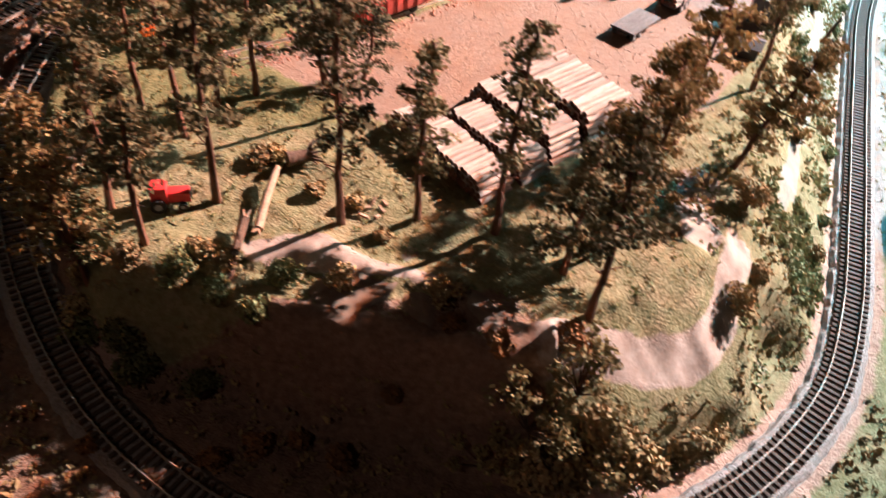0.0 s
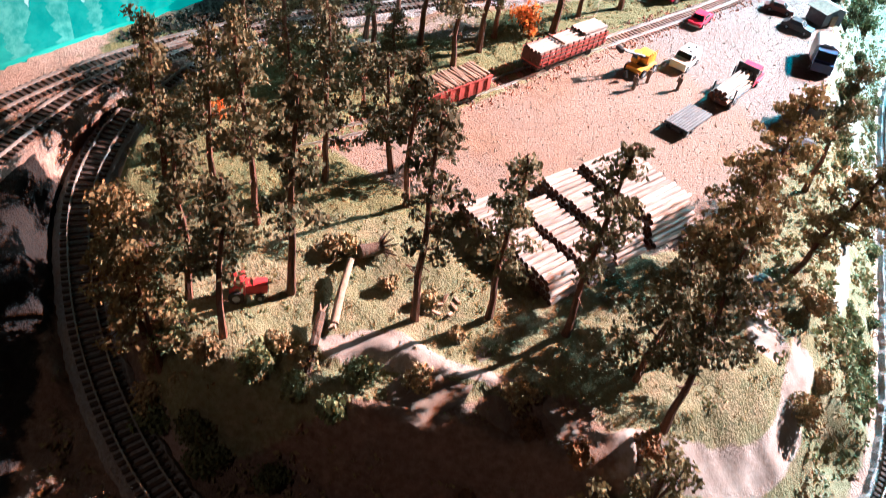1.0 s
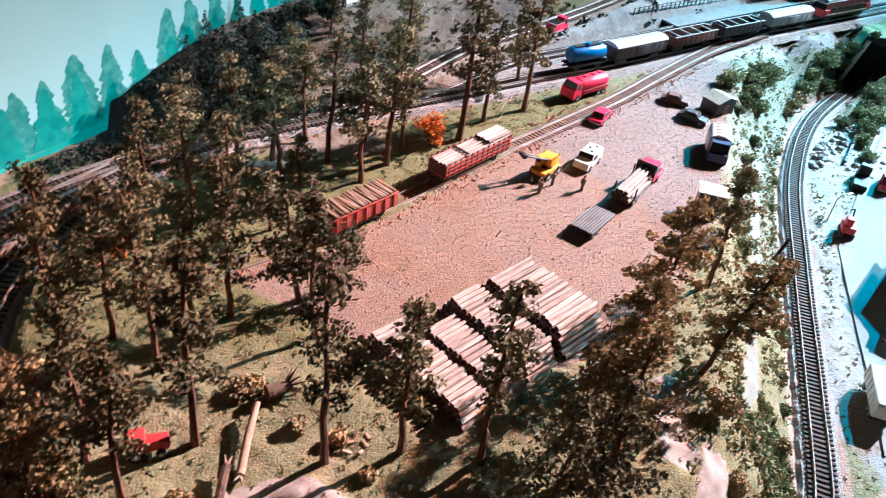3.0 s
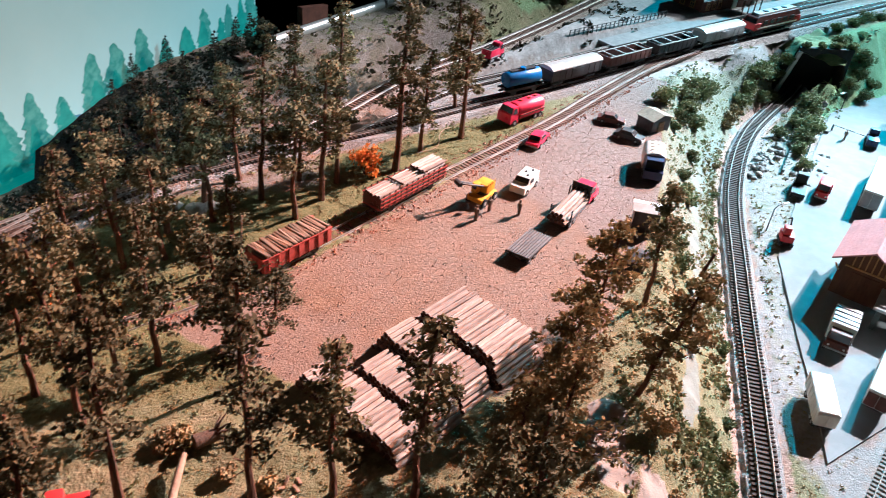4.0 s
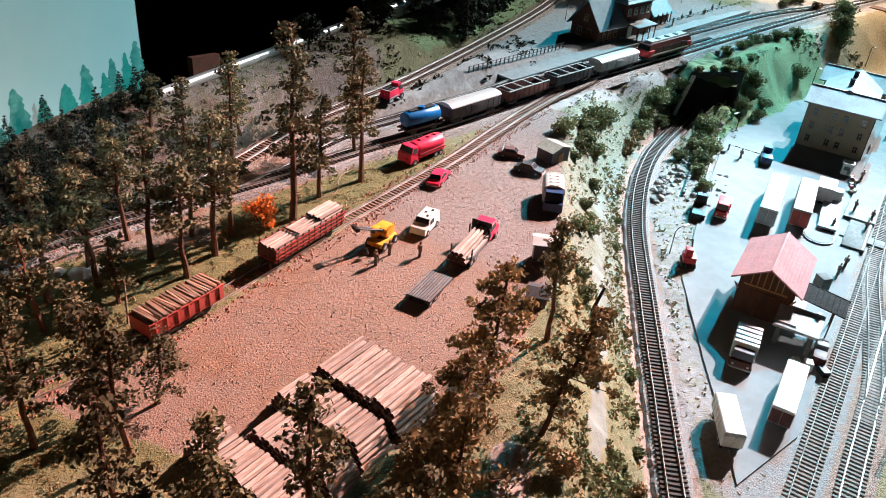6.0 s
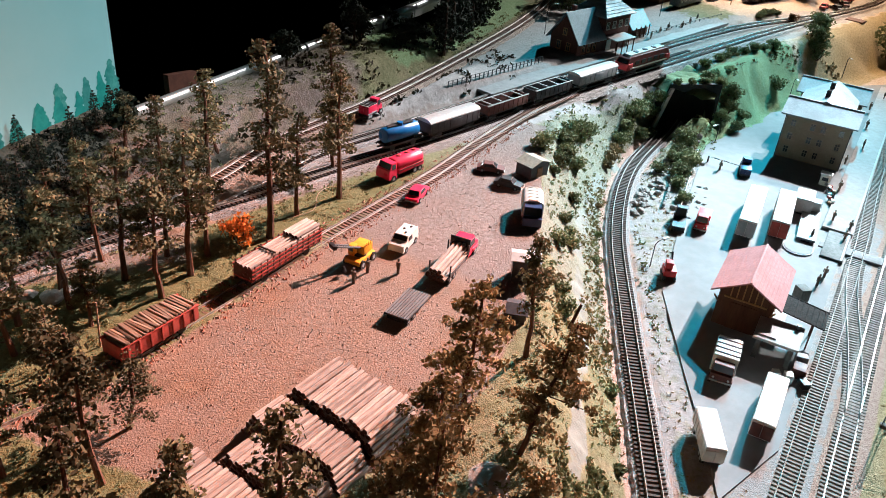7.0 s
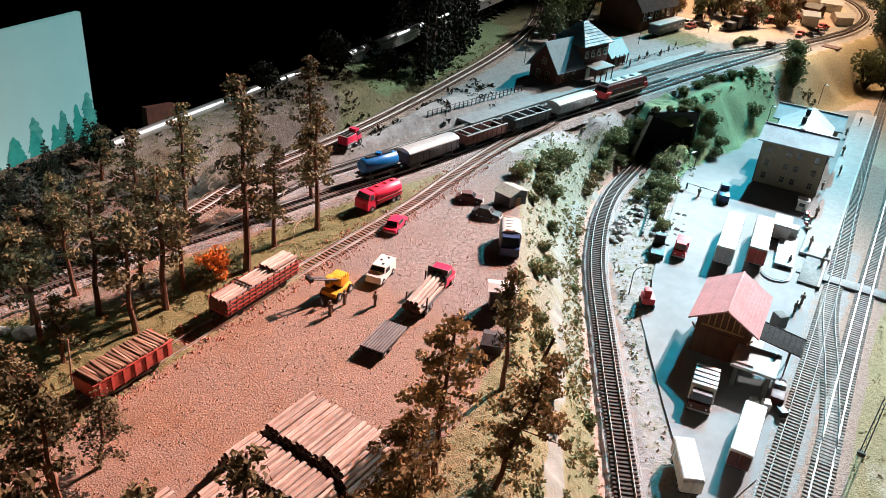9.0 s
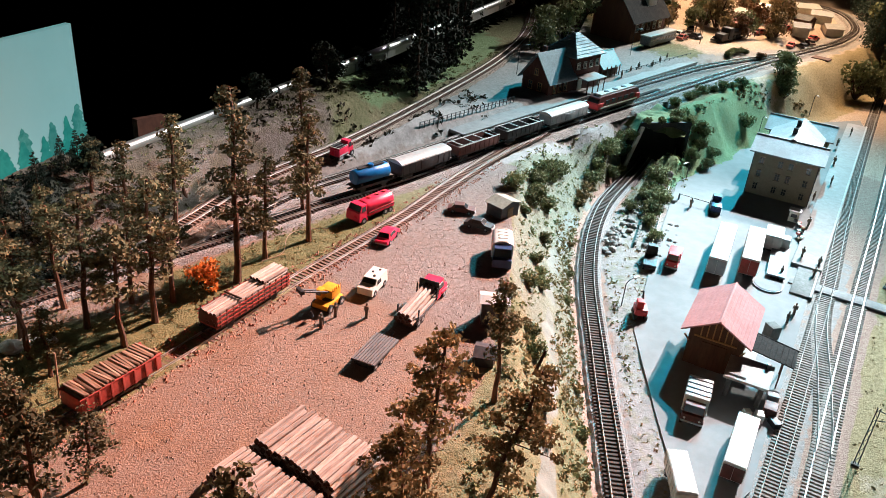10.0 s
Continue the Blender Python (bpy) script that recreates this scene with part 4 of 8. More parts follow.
for x, y, r in ((1.008, 1.311, 0.032), (0.97, 1.285, 0.026), (0.93, 1.26, 0.026), (0.87, 1.222, 0.02)):
    bush(x, y, r, "shrub_green", "leafy green bush between track and paved yard")
for x, y, r, z in ((1.185, 1.4, 0.026, None), (1.215, 1.425, 0.026, None), (1.135, 1.398, 0.015, -0.008), (1.17, 1.43, 0.022, None), (0.95, 1.398, 0.03, None), (0.925, 1.385, 0.03, None), (0.975, 1.412, 0.026, None), (0.96, 1.375, 0.022, None), (0.9, 1.37, 0.026, None), (0.985, 1.435, 0.018, None), (1.12, 1.42, 0.02, -0.006), (1.175, 1.36, 0.02, None), (1.03, 1.408, 0.013, -0.006), (1.065, 1.404, 0.012, -0.005), (1.1, 1.4, 0.015, -0.006), (1.145, 1.375, 0.022, None), (0.99, 1.405, 0.018, -0.035)):
    bush(x, y, r, "shrub_green", "dense bush crowding the tunnel mouth", z=z, tall=1.0)
bush(0.2, 0.525, 0.021, "shrub_ochre", "dry ochre bush on the rock ledge", tall=1.0)
for x, y, r in ((0.632, 1.205, 0.028), (0.612, 1.165, 0.03), (0.64, 1.165, 0.024), (0.575, 1.07, 0.016), (0.553, 1.105, 0.013), (0.515, 0.995, 0.017), (0.492, 0.94, 0.016),
                (0.505, 0.968, 0.012), (0.4, 0.815, 0.016), (0.59, 1.145, 0.018), (0.92, 1.36, 0.024)):
    bush(x, y, r, "shrub_green", "grey-green scrub bush on the bank")
for x, y, r in ((0.9, 1.2, 0.03), (0.94, 1.23, 0.034), (0.87, 1.16, 0.022), (1.2, 1.43, 0.028), (1.23, 1.4, 0.02), (0.84, 1.11, 0.018), (1.42, 1.5, 0.03)):
    bush(x, y, r, "shrub_green", "dense green bush below the embankment")
for x, y, r in ((1.25, 1.53, 0.022), (1.32, 1.565, 0.026), (1.28, 1.55, 0.02), (1.36, 1.575, 0.02), (1.18, 1.5, 0.022), (1.4, 1.585, 0.024), (1.44, 1.59, 0.018), (1.484, 1.601, 0.026), (1.12, 1.47, 0.022)):
    bush(x, y, r, "shrub_green", "low green hedge bush along the station rim", tall=0.5)
for x, y, r in ((0.2, 0.47, 0.014), (0.17, 0.44, 0.02), (0.11, 0.352, 0.024), (0.058, 0.34, 0.034), (0.008, 0.345, 0.034), (0.14, 0.36, 0.018), (0.035, 0.352, 0.03), (-0.02, 0.34, 0.024), (0.33, 0.66, 0.017), (0.35, 0.7, 0.015), (0.39, 0.76, 0.015)):
    bush(x, y, r, "shrub_ochre", "dry ochre scrub on the slope above the track", tall=0.9)
for x, y, h, r in ((-0.014, 0.36, 0.07, 0.03), (0.02, 0.372, 0.06, 0.028), (0.03, 0.345, 0.055, 0.03), (-0.045, 0.352, 0.04, 0.024)):
    tall_shrub(x, y, h, r)
for x, y, r in ((-0.36, 0.55, 0.018), (-0.33, 0.47, 0.022), (-0.29, 0.44, 0.022), (-0.24, 0.425, 0.02), (-0.18, 0.46, 0.018), (-0.14, 0.455, 0.016), (-0.36, 0.63, 0.016), (-0.22, 0.48, 0.014), (-0.07, 0.44, 0.016)):
    bush(x, y, r, "shrub_green" if r > 0.017 else "shrub_ochre", "tangled scrub on the shaded cliff top")
for i in range(11):
    r6 = random.Random(640 + i)
    x, y = -0.3 + 0.032 * i + r6.uniform(-0.012, 0.012), 0.395 + r6.uniform(-0.04, 0.02)
    bush(x, y, r6.uniform(0.009, 0.016), "leaf_brown", "brown withered scrub on the shaded cliff", tall=0.7)
for x, y, r in ((-0.155, 0.545, 0.011), (-0.125, 0.53, 0.012), (-0.2, 0.585, 0.015), (-0.185, 0.59, 0.013), (-0.335, 0.51, 0.012), (-0.11, 0.495, 0.01)):
    bush(x, y, r, "shrub_ochre", "withered low shrub on the forest floor", tall=0.6)
for x, y, r in ((0.38, 1.57, 0.03), (0.5, 1.62, 0.028), (0.62, 1.7, 0.03), (0.46, 1.56, 0.022), (0.55, 1.66, 0.02), (0.72, 1.78, 0.035)):
    bush(x, y, r, "fir_green", "dark green bush on the rear hillside", tall=1.3)


def fir(x, y, h, mat="fir_green", label="dark model fir tree", z=None, seed=3, wide=0.24):
    rng = random.Random(int(x * 5003 + y * 3001) + seed)
    t, c = Solid(), Solid()
    t.tube((0, 0, -0.005), (0, 0, h * 0.96), h * 0.022, h * 0.006, 6)
    rows = 13
    for j in range(rows):
        k = (j + 0.5) / rows
        r = h * wide * (1 - k) ** 0.85 + h * 0.015
        for i in range(max(4, int(11 * (1 - k) + 3))):
            a = rng.uniform(0, 6.28)
            p = Vector((math.cos(a) * r * 0.75, math.sin(a) * r * 0.75, h * (0.1 + 0.9 * k) - r * 0.25))
            foliage(c, p, r * 0.42 + h * 0.01, 9, h * 0.024, 0.5, rng)
    th = thing("fir_tree", pose(x, y, ground_z(x, y) if z is None else z), label, "tree", "firs of the far hillside")
    part("trunk", t, "bark", th)
    part("crown", c, mat, th, smooth=0)
    return th


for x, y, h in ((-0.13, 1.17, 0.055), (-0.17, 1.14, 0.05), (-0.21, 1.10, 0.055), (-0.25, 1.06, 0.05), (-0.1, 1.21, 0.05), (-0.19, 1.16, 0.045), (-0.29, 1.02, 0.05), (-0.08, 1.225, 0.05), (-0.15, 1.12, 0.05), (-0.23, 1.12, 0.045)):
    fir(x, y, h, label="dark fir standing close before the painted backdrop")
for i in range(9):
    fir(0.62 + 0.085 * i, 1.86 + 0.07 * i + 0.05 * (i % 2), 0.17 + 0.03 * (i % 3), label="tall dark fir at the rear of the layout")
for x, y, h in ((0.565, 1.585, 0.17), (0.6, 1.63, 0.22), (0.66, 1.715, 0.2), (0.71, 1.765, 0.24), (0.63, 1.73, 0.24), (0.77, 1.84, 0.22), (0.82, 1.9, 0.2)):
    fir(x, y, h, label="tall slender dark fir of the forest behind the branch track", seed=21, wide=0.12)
# lighter fir green: bluish lamp light on the far wood is put into the colour
surf("fir_bluish", (0.035, 0.06, 0.045), (0.075, 0.11, 0.08), (0.025, 0.04, 0.03), rough=0.9, scale=130, bump=0.0, vary=0.3)
for i in range(18):
    r8 = random.Random(300 + i)
    fir(2.3 + 0.062 * (i % 6) + 0.03 * (i // 6) + r8.uniform(-0.012, 0.012), 1.88 - 0.055 * (i // 6) + 0.026 * (i % 6) + r8.uniform(-0.012, 0.012), r8.uniform(0.12, 0.18), "fir_bluish", "slender green fir of the dense wood beside the far track loop", seed=i)
for i in range(12):
    r9, k = random.Random(340 + i), (i % 6) / 5
    x, y = (2.37 + 0.5 * k, 1.93 + 0.34 * k) if k < 0.5 else (2.46 + 0.38 * k, 1.87 + 0.52 * k)
    fir(x + 0.07 * (i // 6) + r9.uniform(-0.015, 0.015), y - 0.06 * (i // 6) + r9.uniform(-0.015, 0.015), r9.uniform(0.15, 0.22), "fir_bluish", "slender green fir of the dense wood beside the far track loop", seed=i)
for i in range(7):
    fir(2.42 + 0.13 * i, 1.83 + 0.11 * i - 0.06 * (i % 2), 0.2 + 0.04 * (i % 3), label="tall fir beside the far track loop")
for i, (x, y, r) in enumerate(((1.5, 2.16, 0.06), (1.68, 2.2, 0.07), (1.85, 2.12, 0.065), (1.72, 2.35, 0.08), (2.0, 2.3, 0.07), (1.3, 2.1, 0.07), (1.2, 2.02, 0.06), (1.1, 1.98, 0.06), (2.1, 2.45, 0.08), (1.05, 1.88, 0.05), (1.95, 2.5, 0.09), (1.45, 2.3, 0.08))):
    bush(x, y, r, "shrub_ochre" if x > 1.4 else "shrub_green", "leafy deciduous tree in the far village", name="leafy_tree", tall=1.7)
for i in range(16):
    r4 = random.Random(900 + i)
    x, y = 1.62 + 0.055 * i + r4.uniform(-0.02, 0.02), 2.13 + 0.03 * (i % 4) + 0.012 * i + r4.uniform(-0.02, 0.02)
    bush(x, y, r4.uniform(0.028, 0.05), ("shrub_ochre", "shrub_green", "leaf_brown")[i % 3], "small leafy tree among the far village houses", name="leafy_tree", tall=1.6)
for x, y, r in ((1.673, 1.633, 0.04), (1.69, 1.66, 0.045), (1.72, 1.7, 0.035), (2.06, 1.7, 0.075), (2.12, 1.66, 0.06), (1.655, 1.61, 0.03), (2.386, 1.918, 0.08)):
    bush(x, y, r, "shrub_green", "dense leafy tree at the foot of the embankment", name="leafy_tree", tall=1.4)


def round_tree(x, y, h, r, mat, label, z=None):
    """A small broad tree: bare forked stem under a rounded uneven crown."""
    rng = random.Random(int(x * 8111 + y * 5077))
    t, c = Solid(), Solid()
    t.tube((0, 0, -0.006), (0.001, 0.001, h * 0.5), 0.0024, 0.0017, 7)
    for j in range(20):
        a, q = rng.uniform(0, 6.28), rng.random() ** 0.5
        up = rng.uniform(0.36, 0.95)
        wide = r * 0.8 * math.sin(math.pi * min(0.93, max(0.1, (up - 0.3) / 0.72)))
        p = Vector((math.cos(a) * q * wide, math.sin(a) * q * wide, h * up))
        t.tube((0.001, 0.001, h * 0.42), p, 0.001, 0.0004, 4)
        foliage(c, p, r * rng.uniform(0.26, 0.4), 60, 0.0032, 0.75, rng)
    th = thing("round_tree", pose(x, y, ground_z(x, y) if z is None else z), label, "tree", "round trees of the rear edge")
    part("trunk", t, "bark", th)
    part("crown", c, mat, th, smooth=0)
    return th


for x, y, h, r in ((-0.068, 1.185, 0.068, 0.03), (0.365, 1.56, 0.075, 0.036), (0.475, 1.68, 0.05, 0.03), (0.5, 1.6, 0.04, 0.03), (0.2, 1.41, 0.06, 0.028)):
    round_tree(x, y, h, r, "fir_green", "dark round-crowned tree near the rear edge")
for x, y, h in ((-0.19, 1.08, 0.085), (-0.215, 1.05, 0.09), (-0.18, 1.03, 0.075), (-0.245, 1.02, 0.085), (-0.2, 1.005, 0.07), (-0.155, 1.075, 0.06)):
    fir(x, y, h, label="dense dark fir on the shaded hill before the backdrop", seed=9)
for i, (x, y, r) in enumerate(((-0.345, 0.565, 0.02), (-0.33, 0.535, 0.018), (-0.315, 0.505, 0.02), (-0.285, 0.482, 0.016), (-0.255, 0.47, 0.018), (-0.225, 0.452, 0.015), (-0.24, 0.49, 0.012), (-0.3, 0.455, 0.02), (-0.2, 0.435, 0.015), (-0.335, 0.485, 0.018))):
    bush(x, y, r, "shrub_green" if i % 3 else "shrub_ochre", "tangled dark scrub on the brow of the slope", tall=1.0, seed=5)


# grass tufts, flock and loose stones that nobody could count
def scatter(name, count, area, size, mat, label, seed, category, stones=False, where=None):
    rng, s = random.Random(seed), Solid()
    x0, x1, y0, y1 = area
    px = np.array([rng.uniform(x0, x1) for _ in range(count)])
    py = np.array([rng.uniform(y0, y1) for _ in range(count)])
    ok = where(px, py) & (inside_distance(BACKEDGE, px, py) > 0.005)
    px, py = px[ok], py[ok]
    pz = terrain(px, py)
    for x, y, z in zip(px, py, pz):
        k = size * rng.uniform(0.4, 1.3)
        if stones:
            o = len(s.v)
            s.v += [(x + k * math.cos(a + rng.random()) * rng.uniform(0.6, 1), y + k * math.sin(a + rng.random()) * rng.uniform(0.6, 1), z - k * 0.2) for a in (0, 2.1, 4.2)]
            s.v.append((x + rng.uniform(-0.3, 0.3) * k, y + rng.uniform(-0.3, 0.3) * k, z + k * rng.uniform(0.4, 0.9)))
            s.f += [(o, o + 1, o + 3), (o + 1, o + 2, o + 3), (o + 2, o, o + 3)]
        else:
            foliage(s, (x, y, z + k * 0.25), k, 7, k * 0.5, 0.5, rng)
    ob = new(name, mesh_of(name, s, mat, 0))
    return tagged(ob, label, category, kind="stuff")


def free_of_tracks(x, y, r=0.02):
    ok = np.ones(x.shape, bool)
    for line in (LOOP, MAIN, PASSING, BACK, OUTER, MID, SIDING):
        ok &= near(line[::2], x, y)[0] > r
    return ok


def off_plaster(x, y):
    """Away from the bare plaster of the lip, the step and the pale streak down the bank."""
    return (np.abs(side_of(LIP, x, y)[0] + 0.008) > 0.015) & (near(LEDGE, x, y)[0] > 0.009) & (near(STREAK, x, y)[0] > 0.012)


def on_bank(x, y):
    d = inside_distance(RIM, x, y)
    return (d < 0.03) & (d > -0.14) & free_of_tracks(x, y, 0.03) & (x > 0.15) & off_plaster(x, y)


def on_woods(x, y):
    return (inside_distance(RIM, x, y) > 0.0) & (inside_distance(YARD, x, y) < -0.01) & free_of_tracks(x, y, 0.018) & off_plaster(x, y)


def on_front(x, y):
    d = inside_distance(RIM, x, y)
    return (d < -0.02) & free_of_tracks(x, y, 0.03) & (x < 0.3) & off_plaster(x, y)


PAVE = [(0.43, 0.53), (0.471, 0.6), (0.528, 0.71), (0.617, 0.873), (0.8, 1.06), (1.057, 1.31), (1.295, 1.51), (1.42, 1.55), (1.7, 1.56), (1.9, 1.545), (1.86, 1.50), (1.243, 1.072), (0.858, 0.79), (0.64, 0.635), (0.545, 0.565)]


def off_pave(x, y):
    return (inside_distance(PAVE, x, y) < -0.004) & free_of_tracks(x, y, 0.024) & (terrain(x, y) < -0.07) & (near(PLAT_A[::2], x, y)[0] > 0.03) & (near(PLAT_B[::2], x, y)[0] > 0.03)


scatter("bank_scrub", 5000, (0.15, 1.1, 0.4, 1.45), 0.005, "shrub_green", "flocked scrub and tufts on the bank", 5, "scrub", where=on_bank)
FLOCK = spline([(0.72, 1.19), (0.639, 1.096), (0.589, 1.02), (0.544, 0.957), (0.509, 0.894), (0.478, 0.845), (0.42, 0.75)], 0.01)
scatter("strip_flock", 5200, (0.4, 0.74, 0.72, 1.22), 0.0042, "shrub_dry", "yellow-green flock strip above the curved track", 41, "flock", where=lambda x, y: (near(FLOCK, x, y)[0] < 0.02 + 0.006 * hills(x, y, 60, 3)) & free_of_tracks(x, y, 0.028))
scatter("verge_scrub", 1500, (0.22, 0.34, 0.46, 0.62), 0.0055, "shrub_green", "dense green scrub beside the curved track", 44, "scrub", where=lambda x, y: (np.hypot(x - 0.278, (y - 0.535) * 0.7) < 0.04) & free_of_tracks(x, y, 0.03) & off_plaster(x, y))
scatter("bank_brush", 650, (0.2, 0.46, 0.5, 0.82), 0.0062, "shrub_dry", "golden-brown brush on the lower bank", 43, "brush", where=lambda x, y: on_bank(x, y) & (hills(x, y, 38, 2.0) > -0.1))
scatter("bank_straw", 3200, (0.15, 1.1, 0.36, 1.4), 0.0033, "shrub_dry", "dry olive tufts on the bank", 6, "grass", where=on_bank)


def on_hillside(x, y):
    z = terrain(x, y)
    return (z > -0.093) & (z < -0.004) & (inside_distance(PAVE, x, y) < 0.0) & free_of_tracks(x, y, 0.03)


surf("ivy_leaf", (0.2, 0.25, 0.12), (0.12, 0.16, 0.075), (0.27, 0.3, 0.16), rough=0.85, scale=130, bump=0.0, thin=0.35)
scatter("hillside_ivy", 3000, (1.1, 1.27, 1.34, 1.5), 0.0075, "ivy_leaf", "dense ivy creeping over the hillside beside the tunnel", 31, "ivy", where=lambda x, y: on_hillside(x, y) & (hills(x, y, 30, 4.0) > -0.25))
scatter("hillside_flock", 1800, (1.12, 1.75, 1.36, 1.62), 0.006, "shrub_ochre", "patchy flock tufts on the green hillside", 32, "flock", where=lambda x, y: on_hillside(x, y) & (hills(x, y, 22, 7.0) > 0.1))
scatter("forest_grass", 7000, (-0.4, 0.35, 0.4, 1.15), 0.0022, "shrub_dry", "dry forest floor tufts", 7, "grass", where=on_woods)
scatter("forest_moss", 2600, (-0.4, 0.35, 0.4, 1.2), 0.003, "shrub_green", "green tufts on the forest floor", 8, "grass", where=on_woods)
scatter("slope_scrub", 4000, (-0.4, 0.4, 0.2, 0.6), 0.005, "shrub_ochre", "rough tufts on the lower slope", 9, "scrub", where=on_front)
scatter("verge_grass", 7000, (0.35, 1.3, 0.4, 1.4), 0.0026, "shrub_ochre", "short grass along the lower verge", 10, "grass", where=off_pave)
scatter("yard_lumps", 7000, (-0.2, 0.62, 0.55, 1.27), 0.0018, "yard_lump", "coarser stones lying on the timber yard", 21, "gravel", stones=True, where=lambda x, y: inside_distance(YARD, x, y) > -0.006)
scatter("siding_rubble", 26000, (-0.24, 0.6, 0.7, 1.32), 0.0026, "brick_rubble", "reddish rubble between the yard and the siding", 22, "rubble", stones=True, where=lambda x, y: (near(SIDING[::2], x, y)[0] < 0.028) & (near(SIDING[::2], x, y)[0] > 0.006))
scatter("yard_gravel", 9000, (-0.2, 0.62, 0.55, 1.27), 0.0013, "ballast_stone", "loose gravel crumbs on the timber yard", 11, "gravel", stones=True, where=lambda x, y: inside_distance(YARD, x, y) > 0.0)
scatter("hill_scrub", 5000, (-0.42, -0.1, 0.9, 1.3), 0.006, "coal_scrub", "scrub on the rear hillside, coloured near-black for its shade", 14, "scrub", where=lambda x, y: on_woods(x, y) & (y > 0.075 + 0.9 * x * 0.42 + 0.99) & (inside_distance(BACKEDGE, x, y) > 0.01))
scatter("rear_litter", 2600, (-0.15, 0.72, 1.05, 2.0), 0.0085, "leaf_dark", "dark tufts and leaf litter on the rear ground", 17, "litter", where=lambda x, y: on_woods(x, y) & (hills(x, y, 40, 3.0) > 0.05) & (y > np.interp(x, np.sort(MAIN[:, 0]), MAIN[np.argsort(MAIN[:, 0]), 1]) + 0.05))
scatter("rear_scrub", 4000, (-0.2, 1.1, 1.1, 1.9), 0.005, "shrub_green", "scrub on the rear hillside", 12, "scrub", where=lambda x, y: on_woods(x, y) & ((x < 0.2) | (y > np.interp(x, np.sort(BACK[:, 0]), BACK[np.argsort(BACK[:, 0]), 1]))))


# ---- timber yard ----
def along(line, x):
    """Place and heading in degrees on a line where it passes x."""
    o = np.argsort(line[:, 0])
    y, z = np.interp(x, line[o, 0], line[o, 1]), np.interp(x, line[o, 0], line[o, 2])
    y2 = np.interp(x + 0.02, line[o, 0], line[o, 1])
    y1 = np.interp(x - 0.02, line[o, 0], line[o, 1])
    return x, float(y), float(z), math.degrees(math.atan2(y2 - y1, 0.04))


def log_mesh(length, r, seed):
    rng = random.Random(seed)
    s = Solid()
    n = 7
    for k in range(4):
        d = rng.uniform(-0.06, 0.06) * r
        for i in range(n):
            a = 2 * math.pi * i / n
            q = r * (1 + rng.uniform(-0.07, 0.07)) * (1 - 0.06 * k / 3)
            s.v.append(((k / 3 - 0.5) * length, math.cos(a) * q + d, math.sin(a) * q))
    for k in range(3):
        s.f += [(k * n + i, k * n + (i + 1) % n, (k + 1) * n + (i + 1) % n, (k + 1) * n + i) for i in range(n)]
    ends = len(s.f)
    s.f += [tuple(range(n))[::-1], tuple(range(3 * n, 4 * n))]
    me = mesh_of("log", s, ["peeled_log", "log_end_shaded"])
    # both end faces get the colour with shade painted in
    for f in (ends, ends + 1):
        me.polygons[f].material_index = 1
    return me


def log_stack(c, heading, length, across, layers, r, label, seed):
    """Logs lie along the heading, stacked sideways over the given width."""
    rng = random.Random(seed)
    th = thing("log_stack", pose(*c, 0, 0, heading), label, "log stack", "log stacks of the yard")
    kinds = [log_mesh(length * k, r * q, seed * 10 + i) for i, (k, q) in enumerate(((1, 1), (0.97, 0.92), (1.03, 0.97), (0.94, 1.05)))]
    for lay in range(layers):
        n = int(across / (2 * r)) - lay
        for i in range(n):
            y = (i - (n - 1) / 2) * 2 * r
            m = pose(rng.uniform(-0.03, 0.03) * length, y + rng.uniform(-0.1, 0.1) * r, r + lay * 1.72 * r + rng.uniform(-0.08, 0.08) * r, rng.uniform(0, 360), rng.uniform(-0.5, 0.5), rng.uniform(-1.2, 1.2) + (180 if rng.random() < 0.5 else 0))
            place_part("log", rng.choice(kinds), th, m)
    return th


A, U, W = Vector((0.067, 0.723, 0)), Vector((0.575, -0.817, 0)), Vector((-0.85, -0.52, 0))
HEAD = math.degrees(math.atan2(W.y, W.x))
STACKS = [(0.0, 0.059, 0.0, 0.121, 6, "stack of peeled pale logs on the gravel yard"), (0.0675, 0.036, -0.002, 0.121, 5, "second stack of short peeled logs with dark ends"),
          (0.112, 0.033, 0.016, 0.105, 4, "third stack of short peeled logs shaded by pines"), (0.1535, 0.034, -0.008, 0.128, 4, "front stack of peeled logs with a dark wall of ends")]
for k, (v0, length, u0, across, layers, label) in enumerate(STACKS):
    c = A + U * (u0 + across / 2) + W * (v0 + length / 2)
    log_stack((c.x, c.y, 0.0), HEAD, length, across, layers, 0.0029, label, 21 + k)


def wheelset(parent, xs, half, r, z, mat="black_paint", name="wheel", w=0.003):
    for x in xs:
        for side in (-1, 1):
            wh = part(name, Solid().tube((x, side * half - w / 2, z), (x, side * half + w / 2, z), r, r, 14), mat, parent)
            if mat == "rubber":
                part("hub", Solid().tube((x, side * half - w * 0.55, z), (x, side * half + w * 0.55, z), r * 0.5, r * 0.45, 10), "grey_paint", wh)


